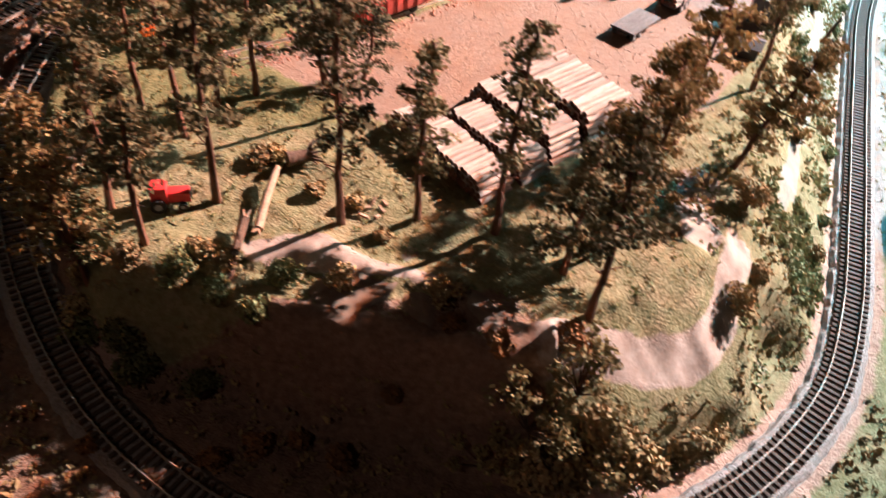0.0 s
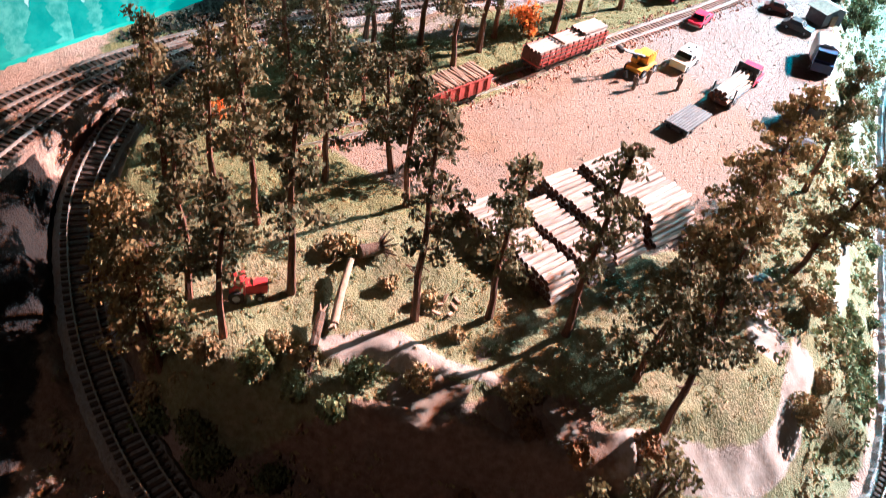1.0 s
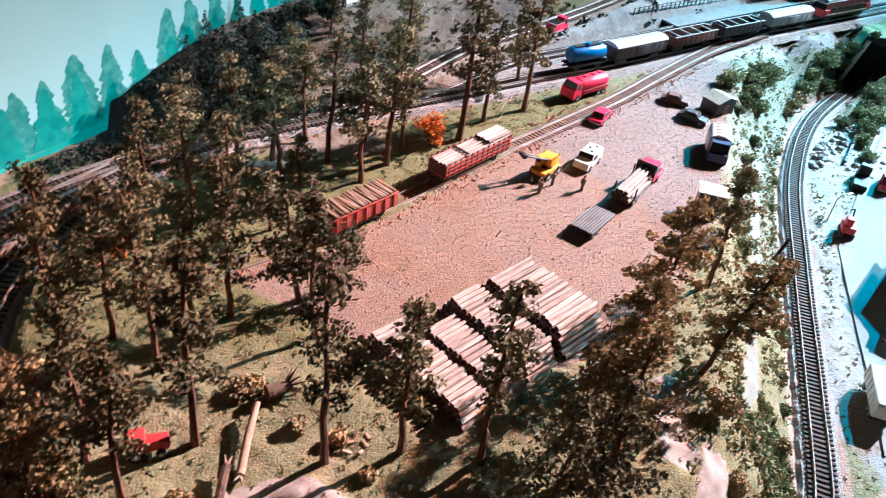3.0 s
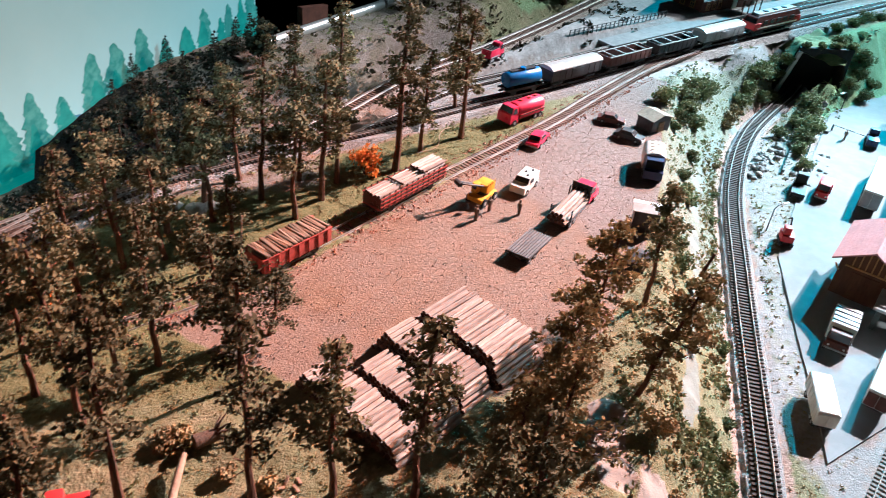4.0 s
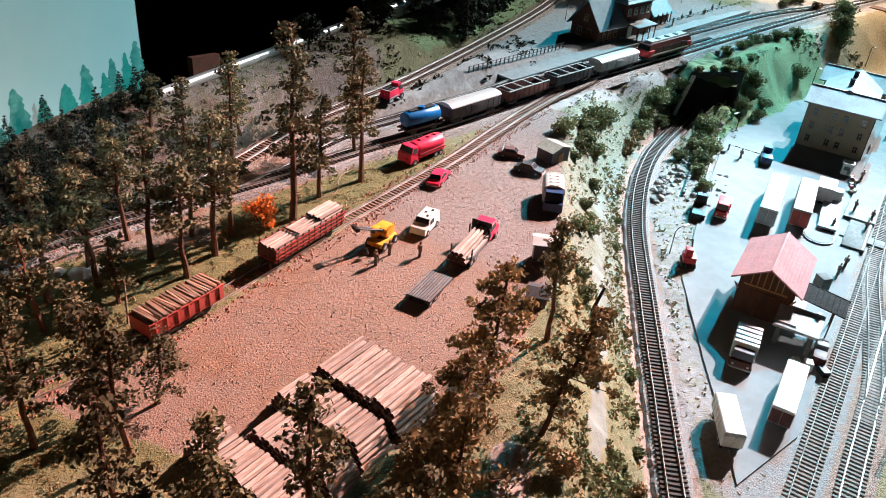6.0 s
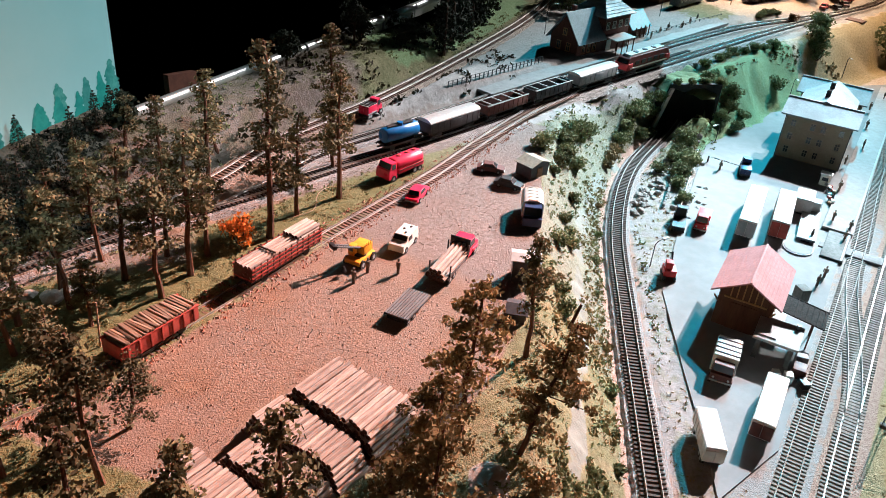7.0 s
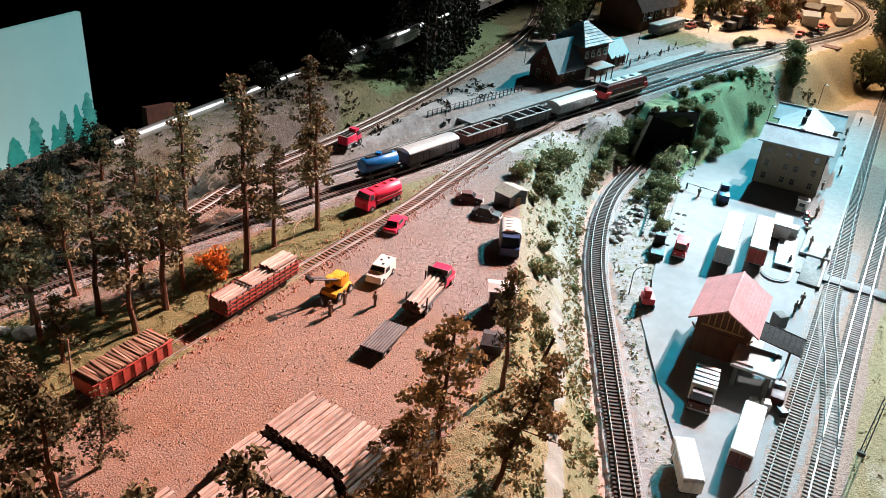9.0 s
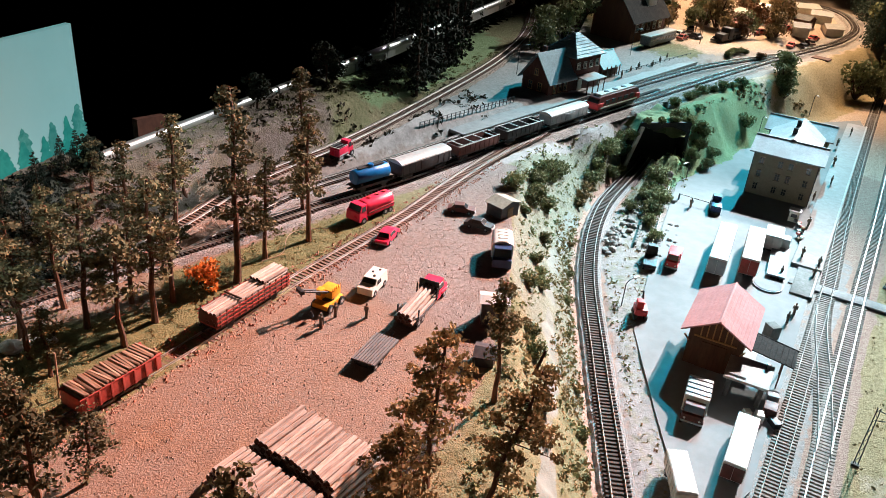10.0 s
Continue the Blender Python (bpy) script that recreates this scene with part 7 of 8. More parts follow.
platform((1.03, 0.935), (1.84, 1.505), 0.05, 0.008, "long pale concrete platform beside the tracks", "platform_pale")
surf("crossing_board", (0.24, 0.225, 0.215), (0.18, 0.168, 0.16), scale=200, bump=0.2)
cs = thing("foot_crossing", pose(1.004, 0.866, LOW, 0, 0, -56), "grey boarded foot crossing over the platform tracks", "crossing")
for a, b in ((-0.06, -0.0098), (-0.0068, 0.0068), (0.0098, 0.0375), (0.041, 0.0542), (0.0575, 0.1)):
    part("board", Solid().box(((a + b) / 2, 0, 0), (b - a, 0.026, 0.0046), bev=0.0004), "crossing_board", cs)
platform((0.945, 0.868), (1.03, 0.928), 0.035, 0.006, "low concrete ramp at the platform's end", "dark_concrete")


def gable_house(name, c, heading, lx, ly, eave, ridge, wall_mat, roof_mat, label, over=0.007, rows=9, z0=0.0):
    """Walls under a gabled roof; the ridge runs along local x."""
    th = thing(name, pose(*c, 0, 0, heading), label, "building")
    s = Solid()
    s.v = [(x, y, z) for x in (-lx / 2, lx / 2) for y, z in ((-ly / 2, z0), (-ly / 2, eave), (0, ridge - 0.002), (ly / 2, eave), (ly / 2, z0))]
    s.f = [(0, 1, 2, 3, 4), (9, 8, 7, 6, 5), (0, 5, 6, 1), (1, 6, 7, 2), (2, 7, 8, 3), (3, 8, 9, 4), (4, 9, 5, 0)]
    part("wall", s, wall_mat, th, smooth=0)
    slope = (ridge - eave) / (ly / 2)
    for sd in (-1, 1):
        rf = part("roof", Solid().slab((-sd * (lx / 2 + over), sd * (ly / 2 + over), eave - slope * over), (-sd * (lx / 2 + over), 0, ridge), (sd * (lx / 2 + over), 0, ridge), (sd * (lx / 2 + over), sd * (ly / 2 + over), eave - slope * over), -0.0016), roof_mat, th, smooth=0)
        for r in range(rows):
            y = (ly / 2 + over) * (1 - (r + 0.5) / rows)
            z = ridge - slope * y
            part("tile_course", Solid().box((0, sd * y, z + 0.0016), (lx + 2 * over - 0.001, (ly / 2 + over) / rows * 1.02, 0.0006), rx=-sd * math.degrees(math.atan(slope)) + sd * 0.6), roof_mat, th, smooth=0)
    part("ridge_cap", Solid().box((0, 0, ridge + 0.0015), (lx + 2 * over, 0.003, 0.0014), bev=0.0004), roof_mat, th)
    return th


def window(parent, c, s, heading, frame="white_paint"):
    """A framed pane set in a wall; s is width and height, the wall's outward side along local -y."""
    w, h = s
    f, k = Solid(), 0.0011
    for y in (-0.0008, 0.0008):
        f.v += [(-w / 2 - k, y, -k), (w / 2 + k, y, -k), (w / 2 + k, y, h + k), (-w / 2 - k, y, h + k), (-w / 2, y, 0), (w / 2, y, 0), (w / 2, y, h), (-w / 2, y, h)]
    for i in range(4):
        j = (i + 1) % 4
        f.f += [(i, j, 4 + j, 4 + i), (8 + i, 12 + i, 12 + j, 8 + j), (i, 8 + i, 8 + j, j), (4 + i, 4 + j, 12 + j, 12 + i)]
    wf = part("window", f, frame, parent, smooth=0)
    wf.matrix_basis = pose(*c, 0, 0, heading)
    part("sill", Solid().box((0, -0.0006, -0.0022), (w + 0.0036, 0.003, 0.001)), frame, wf)
    part("mullion", Solid().box((0, -0.0002, 0), (0.0007, 0.0008, h)), frame, wf)
    part("transom", Solid().box((0, -0.0002, h * 0.58), (w, 0.0007, 0.0007)), frame, wf)
    part("pane", Solid().box((0, 0.0004, 0), (w, 0.0008, h)), "window_glass", wf)
    return wf


# goods shed with the red roof
gs = gable_house("goods_shed", (0.698, 0.793, PZ), 37.3, 0.104, 0.07, 0.059, 0.079, "brown_boards", "red_tiles", "brown timber goods shed with a pinkish red tiled roof", 0.0105, 10)
for i in range(6):
    part("gable_post", Solid().box((-0.0532, -0.02 + i * 0.008, 0.046), (0.0016, 0.0017, 0.029 - abs(-0.02 + i * 0.008) * 0.57)), "timber_frame", gs)
part("gable_beam", Solid().box((-0.0535, 0, 0.0455), (0.0018, 0.056, 0.0022)), "timber_frame", gs)
part("gate", Solid().box((-0.0528, 0, 0), (0.0014, 0.034, 0.04), bev=0.0004), "brown_boards", gs)
for y in (-0.034, 0.034):
    part("brace", Solid().tube((-0.053, y, 0.036), (-0.0625, y * 1.15, 0.049), 0.0012), "timber_frame", gs)
for i in range(3):
    window(gs, (-0.03 + 0.03 * i, -0.0355, 0.022), (0.011, 0.014), 0, "timber_frame")
part("loading_ramp", Solid().box((0.0, -0.045, 0.0), (0.1, 0.018, 0.012), bev=0.0006), "concrete", gs)
cn = thing("platform_canopy", pose(0.7165, 0.73, PZ, 0, 0, 37), "dark ribbed canopy roof over the loading bay", "canopy")
part("roof", Solid().box((0, 0, 0.044), (0.046, 0.08, 0.0016), bev=0.0003, rx=8), "tarred_felt", cn)
for i in range(11):
    part("batten", Solid().box((0, -0.036 + i * 0.0072, 0.0458 + (-0.036 + i * 0.0072) * 0.14), (0.046, 0.0012, 0.0012), rx=8), "tarred_felt", cn)
part("fascia_board", Solid().box((0.0235, 0, 0.0435), (0.0016, 0.082, 0.003), rx=8), "tarred_felt", cn)
for x in (-0.018, 0.018):
    for y in (-0.026, 0.026):
        part("post", Solid().box((x, y, 0), (0.0018, 0.0018, 0.045 + y * 0.14)), "brown_boards", cn)
dk = thing("loading_dock", pose(0.668, 0.706, PZ, 0, 0, 37), "raised pale concrete loading dock with a pallet and barrel", "loading dock")
part("slab", Solid().box((0, 0, 0.03), (0.058, 0.056, 0.004), bev=0.0008), "concrete", dk)
for x in (-0.022, 0.022):
    for y in (-0.02, 0.02):
        part("pier", Solid().box((x, y, 0), (0.006, 0.006, 0.03), bev=0.0004), "dark_concrete", dk)
part("pallet", Solid().box((-0.016, 0.012, 0.034), (0.012, 0.022, 0.002), bev=0.0003), "concrete", dk)
part("barrel", Solid().tube((0.02, -0.02, 0.034), (0.02, -0.02, 0.041), 0.003, 0.003, 12), "black_paint", dk)
for i, (x, y, sx, sy, h, mt) in enumerate(((0.667, 0.66, 0.02, 0.016, 0.014, "oxide_dark"), (0.683, 0.674, 0.014, 0.014, 0.018, "grey_paint"), (0.644, 0.655, 0.012, 0.01, 0.012, "white_paint"), (0.636, 0.667, 0.009, 0.009, 0.009, "cream_paint"), (0.657, 0.641, 0.016, 0.01, 0.008, "black_paint"), (0.806, 0.795, 0.018, 0.016, 0.02, "dark_concrete"))):
    cr8 = thing("freight_crate", pose(x, y, PZ, 0, 0, 37 + 9 * i), "loose freight crate waiting beside the track", "crate", "freight crates")
    part("box", Solid().box((0, 0, 0), (sx, sy, h), bev=0.0006), mt, cr8)
    for sd in (-1, 1):
        part("batten", Solid().box((sd * sx * 0.36, -sy / 2 - 0.0004, 0.001), (0.0016, 0.0008, h - 0.002)), "plank_wood", cr8)


def trailer(x, y, heading, length, w, h, body, end, label):
    th = thing("box_trailer", pose(x, y, PZ, 0, 0, heading), label, "trailer", "parked trailers")
    part("box_body", Solid().box((0, 0, 0.009), (length, w, h - 0.009), bev=0.0008), body, th)
    part("roof", Solid().box((0, 0, h), (length - 0.002, w - 0.002, 0.0007), bev=0.0003), "white_paint", th)
    part("chassis", Solid().box((0, 0, 0.0055), (length * 0.94, w * 0.5, 0.0035)), "black_paint", th)
    for i in range(2):
        part("rear_door", Solid().box((-length / 2 - 0.0005, (i - 0.5) * w * 0.48, 0.0105), (0.001, w * 0.46, h - 0.013), bev=0.0002), end, th)
    for i in range(7):
        for sd in (-1, 1):
            part("side_rib", Solid().box(((i - 3) * length / 7.2, sd * (w / 2 + 0.0002), 0.01), (0.0012, 0.0006, h - 0.012)), body, th)
    wheelset(th, (-length * 0.36, -length * 0.25, length * 0.3), w * 0.38, 0.0048, 0.0048, "rubber", w=0.0035)
    return th


trailer(0.467, 0.596, 60, 0.066, 0.023, 0.028, "white_paint", "cream_paint", "white box trailer parked on the pale yard")
trailer(0.566, 0.61, 37, 0.1, 0.025, 0.031, "white_paint", "oxide_dark", "white box trailer with reddish brown rear doors")
truck("box_truck", 0.578, 0.698, 222, "oxide_dark", "cream_paint", "cream delivery truck with a ribbed roof by the goods shed", 0.016, 0.046, "box", 0.032, 0.03, "parked trucks", stripes=True)
trailer(0.9, 1.008, 40.6, 0.155, 0.029, 0.038, "white_paint", "grey_paint", "long white trailer before the station building")
trailer(0.948, 0.985, 40.6, 0.14, 0.029, 0.038, "tan_paint", "oxide_red", "tan trailer with red-brown rear before the building")
truck("flat_truck", 1.0, 0.97, 40, "white_paint", "grey_paint", "white truck with a long flat bed of parts", 0.03, 0.12, "flat", 0.03, 0.03, "parked trucks")
truck("box_truck", 1.04, 1.025, 40, "white_paint", "white_paint", "white box truck near the station building", 0.016, 0.05, "box", 0.034, 0.03, "parked trucks")
truck("box_truck", 0.808, 1.02, 222, "red_paint", "red_paint", "small red truck at the yard's edge", 0.02, 0.028, "box", 0.024, 0.022, "parked trucks", roof="red_paint")
truck("flat_truck", 0.772, 1.035, 48, "black_paint", "black_paint", "black flat truck beside the rubble", 0.018, 0.04, "flat", 0.02, 0.022, "parked trucks")
truck("box_truck", 1.045, 1.18, 48, "navy_paint", "navy_paint", "dark blue pickup truck below the big building", 0.022, 0.03, "box", 0.018, 0.02, "parked trucks", roof="navy_paint")
fk = thing("red_excavator", pose(0.648, 0.902, PZ, 0, 0, 60), "small red excavator with a bent arm", "excavator")
part("body", Solid().box((0, 0, 0.005), (0.018, 0.014, 0.008), bev=0.001), "red_paint", fk)
part("cab", Solid().box((-0.002, 0.002, 0.013), (0.009, 0.008, 0.009), bev=0.0008), "red_paint", fk)
part("arm", Solid().tube((0.006, -0.003, 0.011), (0.016, -0.003, 0.024), 0.001).tube((0.016, -0.003, 0.024), (0.027, -0.003, 0.017), 0.0009), "black_paint", fk)
for sd in (-1, 1):
    part("crawler", Solid().box((0, sd * 0.006, 0), (0.021, 0.004, 0.0055), bev=0.0014), "rubber", fk)
fk.scale = (1.3, 1.3, 1.3)

# kerbed island, barrier and low stone kerb of the paved yard
isl = thing("traffic_island", pose(0.931, 0.922, PZ, 0, 0, 37), "rounded pale traffic island with a black kerb", "kerb")
pts = [(0.03, 0.019), (-0.012, 0.024)] + [(-0.016 - 0.026 * math.sin(math.pi * i / 10), 0.024 * math.cos(math.pi * i / 10)) for i in range(1, 10)] + [(-0.012, -0.024), (0.03, -0.021)]
for name, mat, k, z0, z1 in (("kerb", "black_paint", 1.0, 0.0, 0.0024), ("paving", "paving", 0.93, 0.0, 0.0032)):
    s, n = Solid(), len(pts)
    s.v = [(x * k, y * k, z0) for x, y in pts] + [(x * k, y * k, z1) for x, y in pts]
    s.f = [(i, (i + 1) % n, n + (i + 1) % n, n + i)[::-1] for i in range(n)] + [tuple(range(n, 2 * n))[::-1]]
    part(name, s, mat, isl, smooth=0)
br = thing("level_barrier", pose(1.002, 1.238, PZ, 0, 0, -59), "thin white and black barrier across the yard entrance", "barrier")
part("post", Solid().box((0, 0, 0), (0.003, 0.003, 0.013), bev=0.0003), "dark_paint", br)
for i in range(6):
    part("arm_section", Solid().tube((0.001 + 0.0098 * i, 0, 0.012), (0.0108 + 0.0098 * i, 0, 0.012), 0.0008, 0.0008, 6), ("white_paint", "dark_paint")[i % 2], br)
kb = thing("stone_kerb", pose(0, 0, PZ), "low curved kerb of grey stone blocks along the yard", "kerb")
curve = spline([(0.79, 1.1), (0.821, 1.131), (0.88, 1.19), (0.93, 1.228), (0.96, 1.238), (0.99, 1.223)], 0.011)
for i, (x, y, _) in enumerate(curve[:-1]):
    a = math.degrees(math.atan2(curve[i + 1][1] - y, curve[i + 1][0] - x))
    part("stone", Solid().box((x, y, 0), (0.0098, 0.0045, 0.005), rz=a, bev=0.0006), "dark_concrete", kb)
ks = thing("kiosk", pose(1.166, 1.094, PZ, 0, 0, 37), "small white kiosk beside the big building", "kiosk")
part("cabin", Solid().box((0, 0, 0), (0.016, 0.018, 0.022), bev=0.0006), "cream_paint", ks)
part("roof", Solid().box((0, 0, 0.022), (0.02, 0.022, 0.002), bev=0.0005), "white_paint", ks)
part("hatch", Solid().box((-0.0082, 0, 0.01), (0.0008, 0.011, 0.007)), "window_glass", ks)
for i, (x, y) in enumerate(((1.15, 1.065), (1.14, 1.05), (1.12, 1.035), (1.105, 1.02), (1.162, 1.078))):
    pl = thing("goods_pile", pose(x, y, PZ, 0, 0, 20 + 31 * i), "heaped goods and sacks by the platform", "goods", "goods piles")
    for j in range(4):
        r5 = random.Random(70 + 5 * i + j)
        part("sack", Solid().box((r5.uniform(-0.006, 0.006), r5.uniform(-0.005, 0.005), 0.0 if j < 3 else 0.005), (0.007, 0.006, 0.005), rz=r5.uniform(0, 90), bev=0.0012), ("oxide_red", "cream_paint", "grey_paint", "dark_paint", "plank_wood")[(i + j) % 5], pl)

# big station building
bl = thing("office_building", pose(1.317, 1.262, PZ, 0, 0, 36), "tan three-storey building with a pale slate roof over two wings", "building")
BX, BY, EV, RG = 0.262, 0.122, 0.097, 0.115
WX = BX / 2 - 0.043
for x in (-WX, WX):
    part("wing_wall", Solid().prism([(x - 0.043, -0.002), (x - 0.043, EV), (x, RG - 0.003), (x + 0.043, EV), (x + 0.043, -0.002)], -BY / 2, BY / 2), "stucco_tan", bl, smooth=0)
part("middle_wall", Solid().box((0, 0, -0.002), (BX - 0.18, 0.085, EV + 0.002)), "stucco_tan", bl)
ov = 0.011
for x in (-WX, WX):
    for sd in (-1, 1):
        w0, drop = 0.043 + ov, (RG - EV) * ov / 0.043
        part("wing_roof", Solid().slab((x + sd * w0, -sd * (BY / 2 + ov), EV - drop + 0.001), (x + sd * w0, sd * (BY / 2 + ov), EV - drop + 0.001), (x, sd * (BY / 2 + ov), RG), (x, -sd * (BY / 2 + ov), RG), 0.003), "slate_blue", bl, smooth=0)
    part("ridge_cap", Solid().box((x, 0, RG - 0.0005), (0.003, BY + 2 * ov, 0.0016), bev=0.0004), "slate_blue", bl)
for sd in (-1, 1):
    part("middle_roof", Solid().slab((-sd * WX, sd * 0.054, EV - 0.003), (-sd * WX, 0, RG + 0.001), (sd * WX, 0, RG + 0.001), (sd * WX, sd * 0.054, EV - 0.003), -0.003), "slate_blue", bl, smooth=0)
part("middle_ridge", Solid().box((0, 0, RG + 0.002), (2 * WX, 0.003, 0.0016), bev=0.0004), "slate_blue", bl)
for x in (-0.045, 0.02):
    part("chimney", Solid().box((x, 0.004, RG - 0.012), (0.007, 0.009, 0.027), bev=0.0006), "tarred_felt", bl)
for x, y in ((-0.012, -0.022), (0.03, 0.022)):
    part("skylight", Solid().box((x, y, RG - 0.0105), (0.016, 0.008, 0.0024), rx=-27 if y > 0 else 27), "window_glass", bl)
for fl in range(3):
    for i in range(4):
        window(bl, (-BX / 2 - 0.0008, (-0.046, -0.012, 0.008, 0.045)[i], 0.012 + fl * 0.028), (0.008, 0.013), -90, "stucco_tan")
    for i in range(4):
        window(bl, ((-0.108, -0.068, 0.068, 0.108)[i], -BY / 2 - 0.0008, 0.012 + fl * 0.028), (0.009, 0.014), 0, "stucco_tan")
part("door", Solid().box((-0.088, -BY / 2 - 0.0006, 0), (0.014, 0.0012, 0.024)), "brown_boards", bl)
part("gutter_pipe", Solid().tube((-BX / 2 - 0.001, BY / 2 + 0.001, 0), (-BX / 2 - 0.001, BY / 2 + 0.001, EV), 0.001), "dark_paint", bl)
part("gutter_pipe", Solid().tube((-BX / 2 - 0.001, -BY / 2 - 0.001, 0), (-BX / 2 - 0.001, -BY / 2 - 0.001, EV), 0.001), "dark_paint", bl)


def lamp_post(x, y, h, heading, label="slim curved street lamp", z=None):
    th = thing("street_lamp", pose(x, y, ground_z(x, y) if z is None else z, 0, 0, heading), label, "street lamp", "street lamps")
    part("pole", Solid().tube((0, 0, -0.002), (0, 0, h * 0.85), 0.0009, 0.0007).tube((0, 0, h * 0.85), (0.006, 0, h * 0.97), 0.0007).tube((0.006, 0, h * 0.97), (0.018, 0, h), 0.0007, 0.0006), "dark_paint", th)
    part("lamp_head", Solid().box((0.021, 0, h - 0.0012), (0.011, 0.004, 0.0018), bev=0.0005), "white_paint", th)
    return th


lamp_post(1.455, 1.485, 0.06, -120)
lamp_post(1.76, 1.6, 0.06, -120)
lamp_post(0.64, 0.935, 0.045, 10)
lamp_post(1.09, 1.32, 0.045, 200)
for i in range(7):
    figure(1.05 + 0.115 * i, 0.965 + 0.08 * i + 0.012 * (i % 3), 50 * i, z=LOW + 0.008)
for x, y, a in ((1.0, 1.2, 20), (0.935, 0.975, 90), (0.965, 0.93, 130), (1.06, 0.935, 10), (0.89, 0.83, 40), (0.86, 0.815, 250), (1.02, 0.91, 70)):
    figure(x, y, a, z=PZ)


def lattice_mast(x, y, h, heading, arm=0.03):
    th = thing("catenary_mast", pose(x, y, ground_z(x, y), 0, 0, heading), "lattice catenary mast beside the platform tracks", "mast", "catenary masts")
    for dx in (-0.0025, 0.0025):
        part("leg", Solid().tube((dx, 0, -0.002), (dx * 0.6, 0, h), 0.0007, 0.0006, 5), "dark_paint", th)
    n = 12
    b = Solid()
    for i in range(n):
        b.tube((-0.0025 * (-1) ** i * 0.8, 0, h * i / n), (0.0025 * (-1) ** i * 0.8, 0, h * (i + 1) / n), 0.0004, 0.0004, 4)
    part("lattice", b, "dark_paint", th, smooth=0)
    part("bracket", Solid().tube((0, 0, h * 0.97), (-arm, 0, h * 0.9), 0.0006).tube((0, 0, h * 0.8), (-arm, 0, h * 0.9), 0.0005), "dark_paint", th)
    part("foot", Solid().box((0, 0, -0.002), (0.009, 0.006, 0.005), bev=0.0006), "dark_concrete", th)
    return th


for x, y in ((0.70, 0.555), (1.12, 0.845), (1.55, 1.15), (2.0, 1.46)):
    lattice_mast(x, y, 0.085, 125)


def fence(pts, posts, h, label, z, mat="dark_paint", zb=None):
    zb = z if zb is None else zb
    th = thing("fence", pose(0, 0, 0), label, "fence", "fences")
    (ax, ay), (bx, by) = pts
    for i in range(posts):
        k = i / (posts - 1)
        part("post", Solid().box((ax + (bx - ax) * k, ay + (by - ay) * k, z + (zb - z) * k), (0.0014, 0.0014, h)), mat, th)
    for q in (0.55, 0.95):
        part("rail", Solid().tube((ax, ay, z + h * q), (bx, by, zb + h * q), 0.0006, 0.0006, 5), mat, th)
    return th


fence(((0.494, 1.4), (0.765, 1.528)), 24, 0.013, "dark iron railing along the station ramp", ground_z(0.494, 1.4) - 0.001, zb=max(0.012, ground_z(0.765, 1.528)))
fence(((1.12, 1.675), (1.5, 1.83)), 18, 0.012, "dark iron railing behind the platform", 0.012)
fence(((0.79, 1.06), (1.02, 1.29)), 14, 0.006, "row of short bollards along the paved edge", LOW, "cream_paint")

bp = thing("bridge_pier", pose(1.99, 1.8, LOW, 0, 0, 25), "brown timber trestle pier below the far track", "pier")
part("pillar", Solid().prism([(-0.02, -0.004), (-0.016, 0.104), (0.016, 0.104), (0.02, -0.004)], -0.02, 0.02), "brown_boards", bp, smooth=0)
part("cap", Solid().box((0, 0, 0.102), (0.042, 0.05, 0.005), bev=0.0008), "brown_boards", bp)
# ---- station on the upper level ----
pf = Solid().box((0, 0, 0), (0.98, 0.06, 0.006), bev=0.0008)
surf("platform_grey", (0.27, 0.26, 0.25), (0.21, 0.2, 0.195), (0.33, 0.31, 0.29), scale=90, bump=0.2)
sp = thing("platform", pose(1.02, 1.61, 0.006, 0, 0, 23.4), "long grey station platform with a dark edge", "platform")
part("slab", pf, "platform_grey", sp)
part("edge", Solid().box((0, -0.0295, 0.0055), (0.98, 0.003, 0.0015)), "dark_concrete", sp)
sh = thing("station_house", pose(0.8684, 1.5608, 0.012, 0, 0, 21.2), "dark red station house with a steep pyramid roof and gabled wing", "building")


def house_wall(s, x0, x1, y0, y1, h):
    return s.box(((x0 + x1) / 2, (y0 + y1) / 2, -0.002), (x1 - x0, y1 - y0, h + 0.002), bev=0.0006)


part("wing_wall", Solid().add(([(x, y, z) for x in (0, 0.094) for y, z in ((0, -0.002), (0, 0.04), (0.037, 0.088), (0.074, 0.04), (0.074, -0.002))],
                               [(0, 1, 2, 3, 4), (9, 8, 7, 6, 5), (0, 5, 6, 1), (1, 6, 7, 2), (2, 7, 8, 3), (3, 8, 9, 4)])), "station_brick", sh, smooth=0)
for sd in (-1, 1):
    y1, z1 = 0.037 + sd * 0.045, 0.0305
    a, b, c, d = (-0.008, y1, z1), (-0.008, 0.037, 0.0905), (0.096, 0.037, 0.0905), (0.096, y1, z1)
    rf = part("wing_roof", Solid().slab(*((a, b, c, d) if sd > 0 else (d, c, b, a)), -0.0018), "station_slate", sh, smooth=0)
    for i in range(7):
        q = (i + 0.5) / 7
        part("tile_course", Solid().box((0.044, 0.037 + sd * 0.045 * q, 0.0905 - 0.06 * q + 0.0016), (0.103, 0.0105, 0.0008), rx=-sd * 52), "station_slate", rf, smooth=0)
part("tower", house_wall(Solid(), 0.092, 0.19, 0.0, 0.085, 0.08), "station_brick", sh)
x0, x1, y0, y1, e0, top = 0.082, 0.198, -0.008, 0.092, 0.078, 0.121
cx0, cx1, cy0 = 0.134, 0.146, 0.0425
corners = [(x0, y0), (x1, y0), (x1, y1), (x0, y1)]
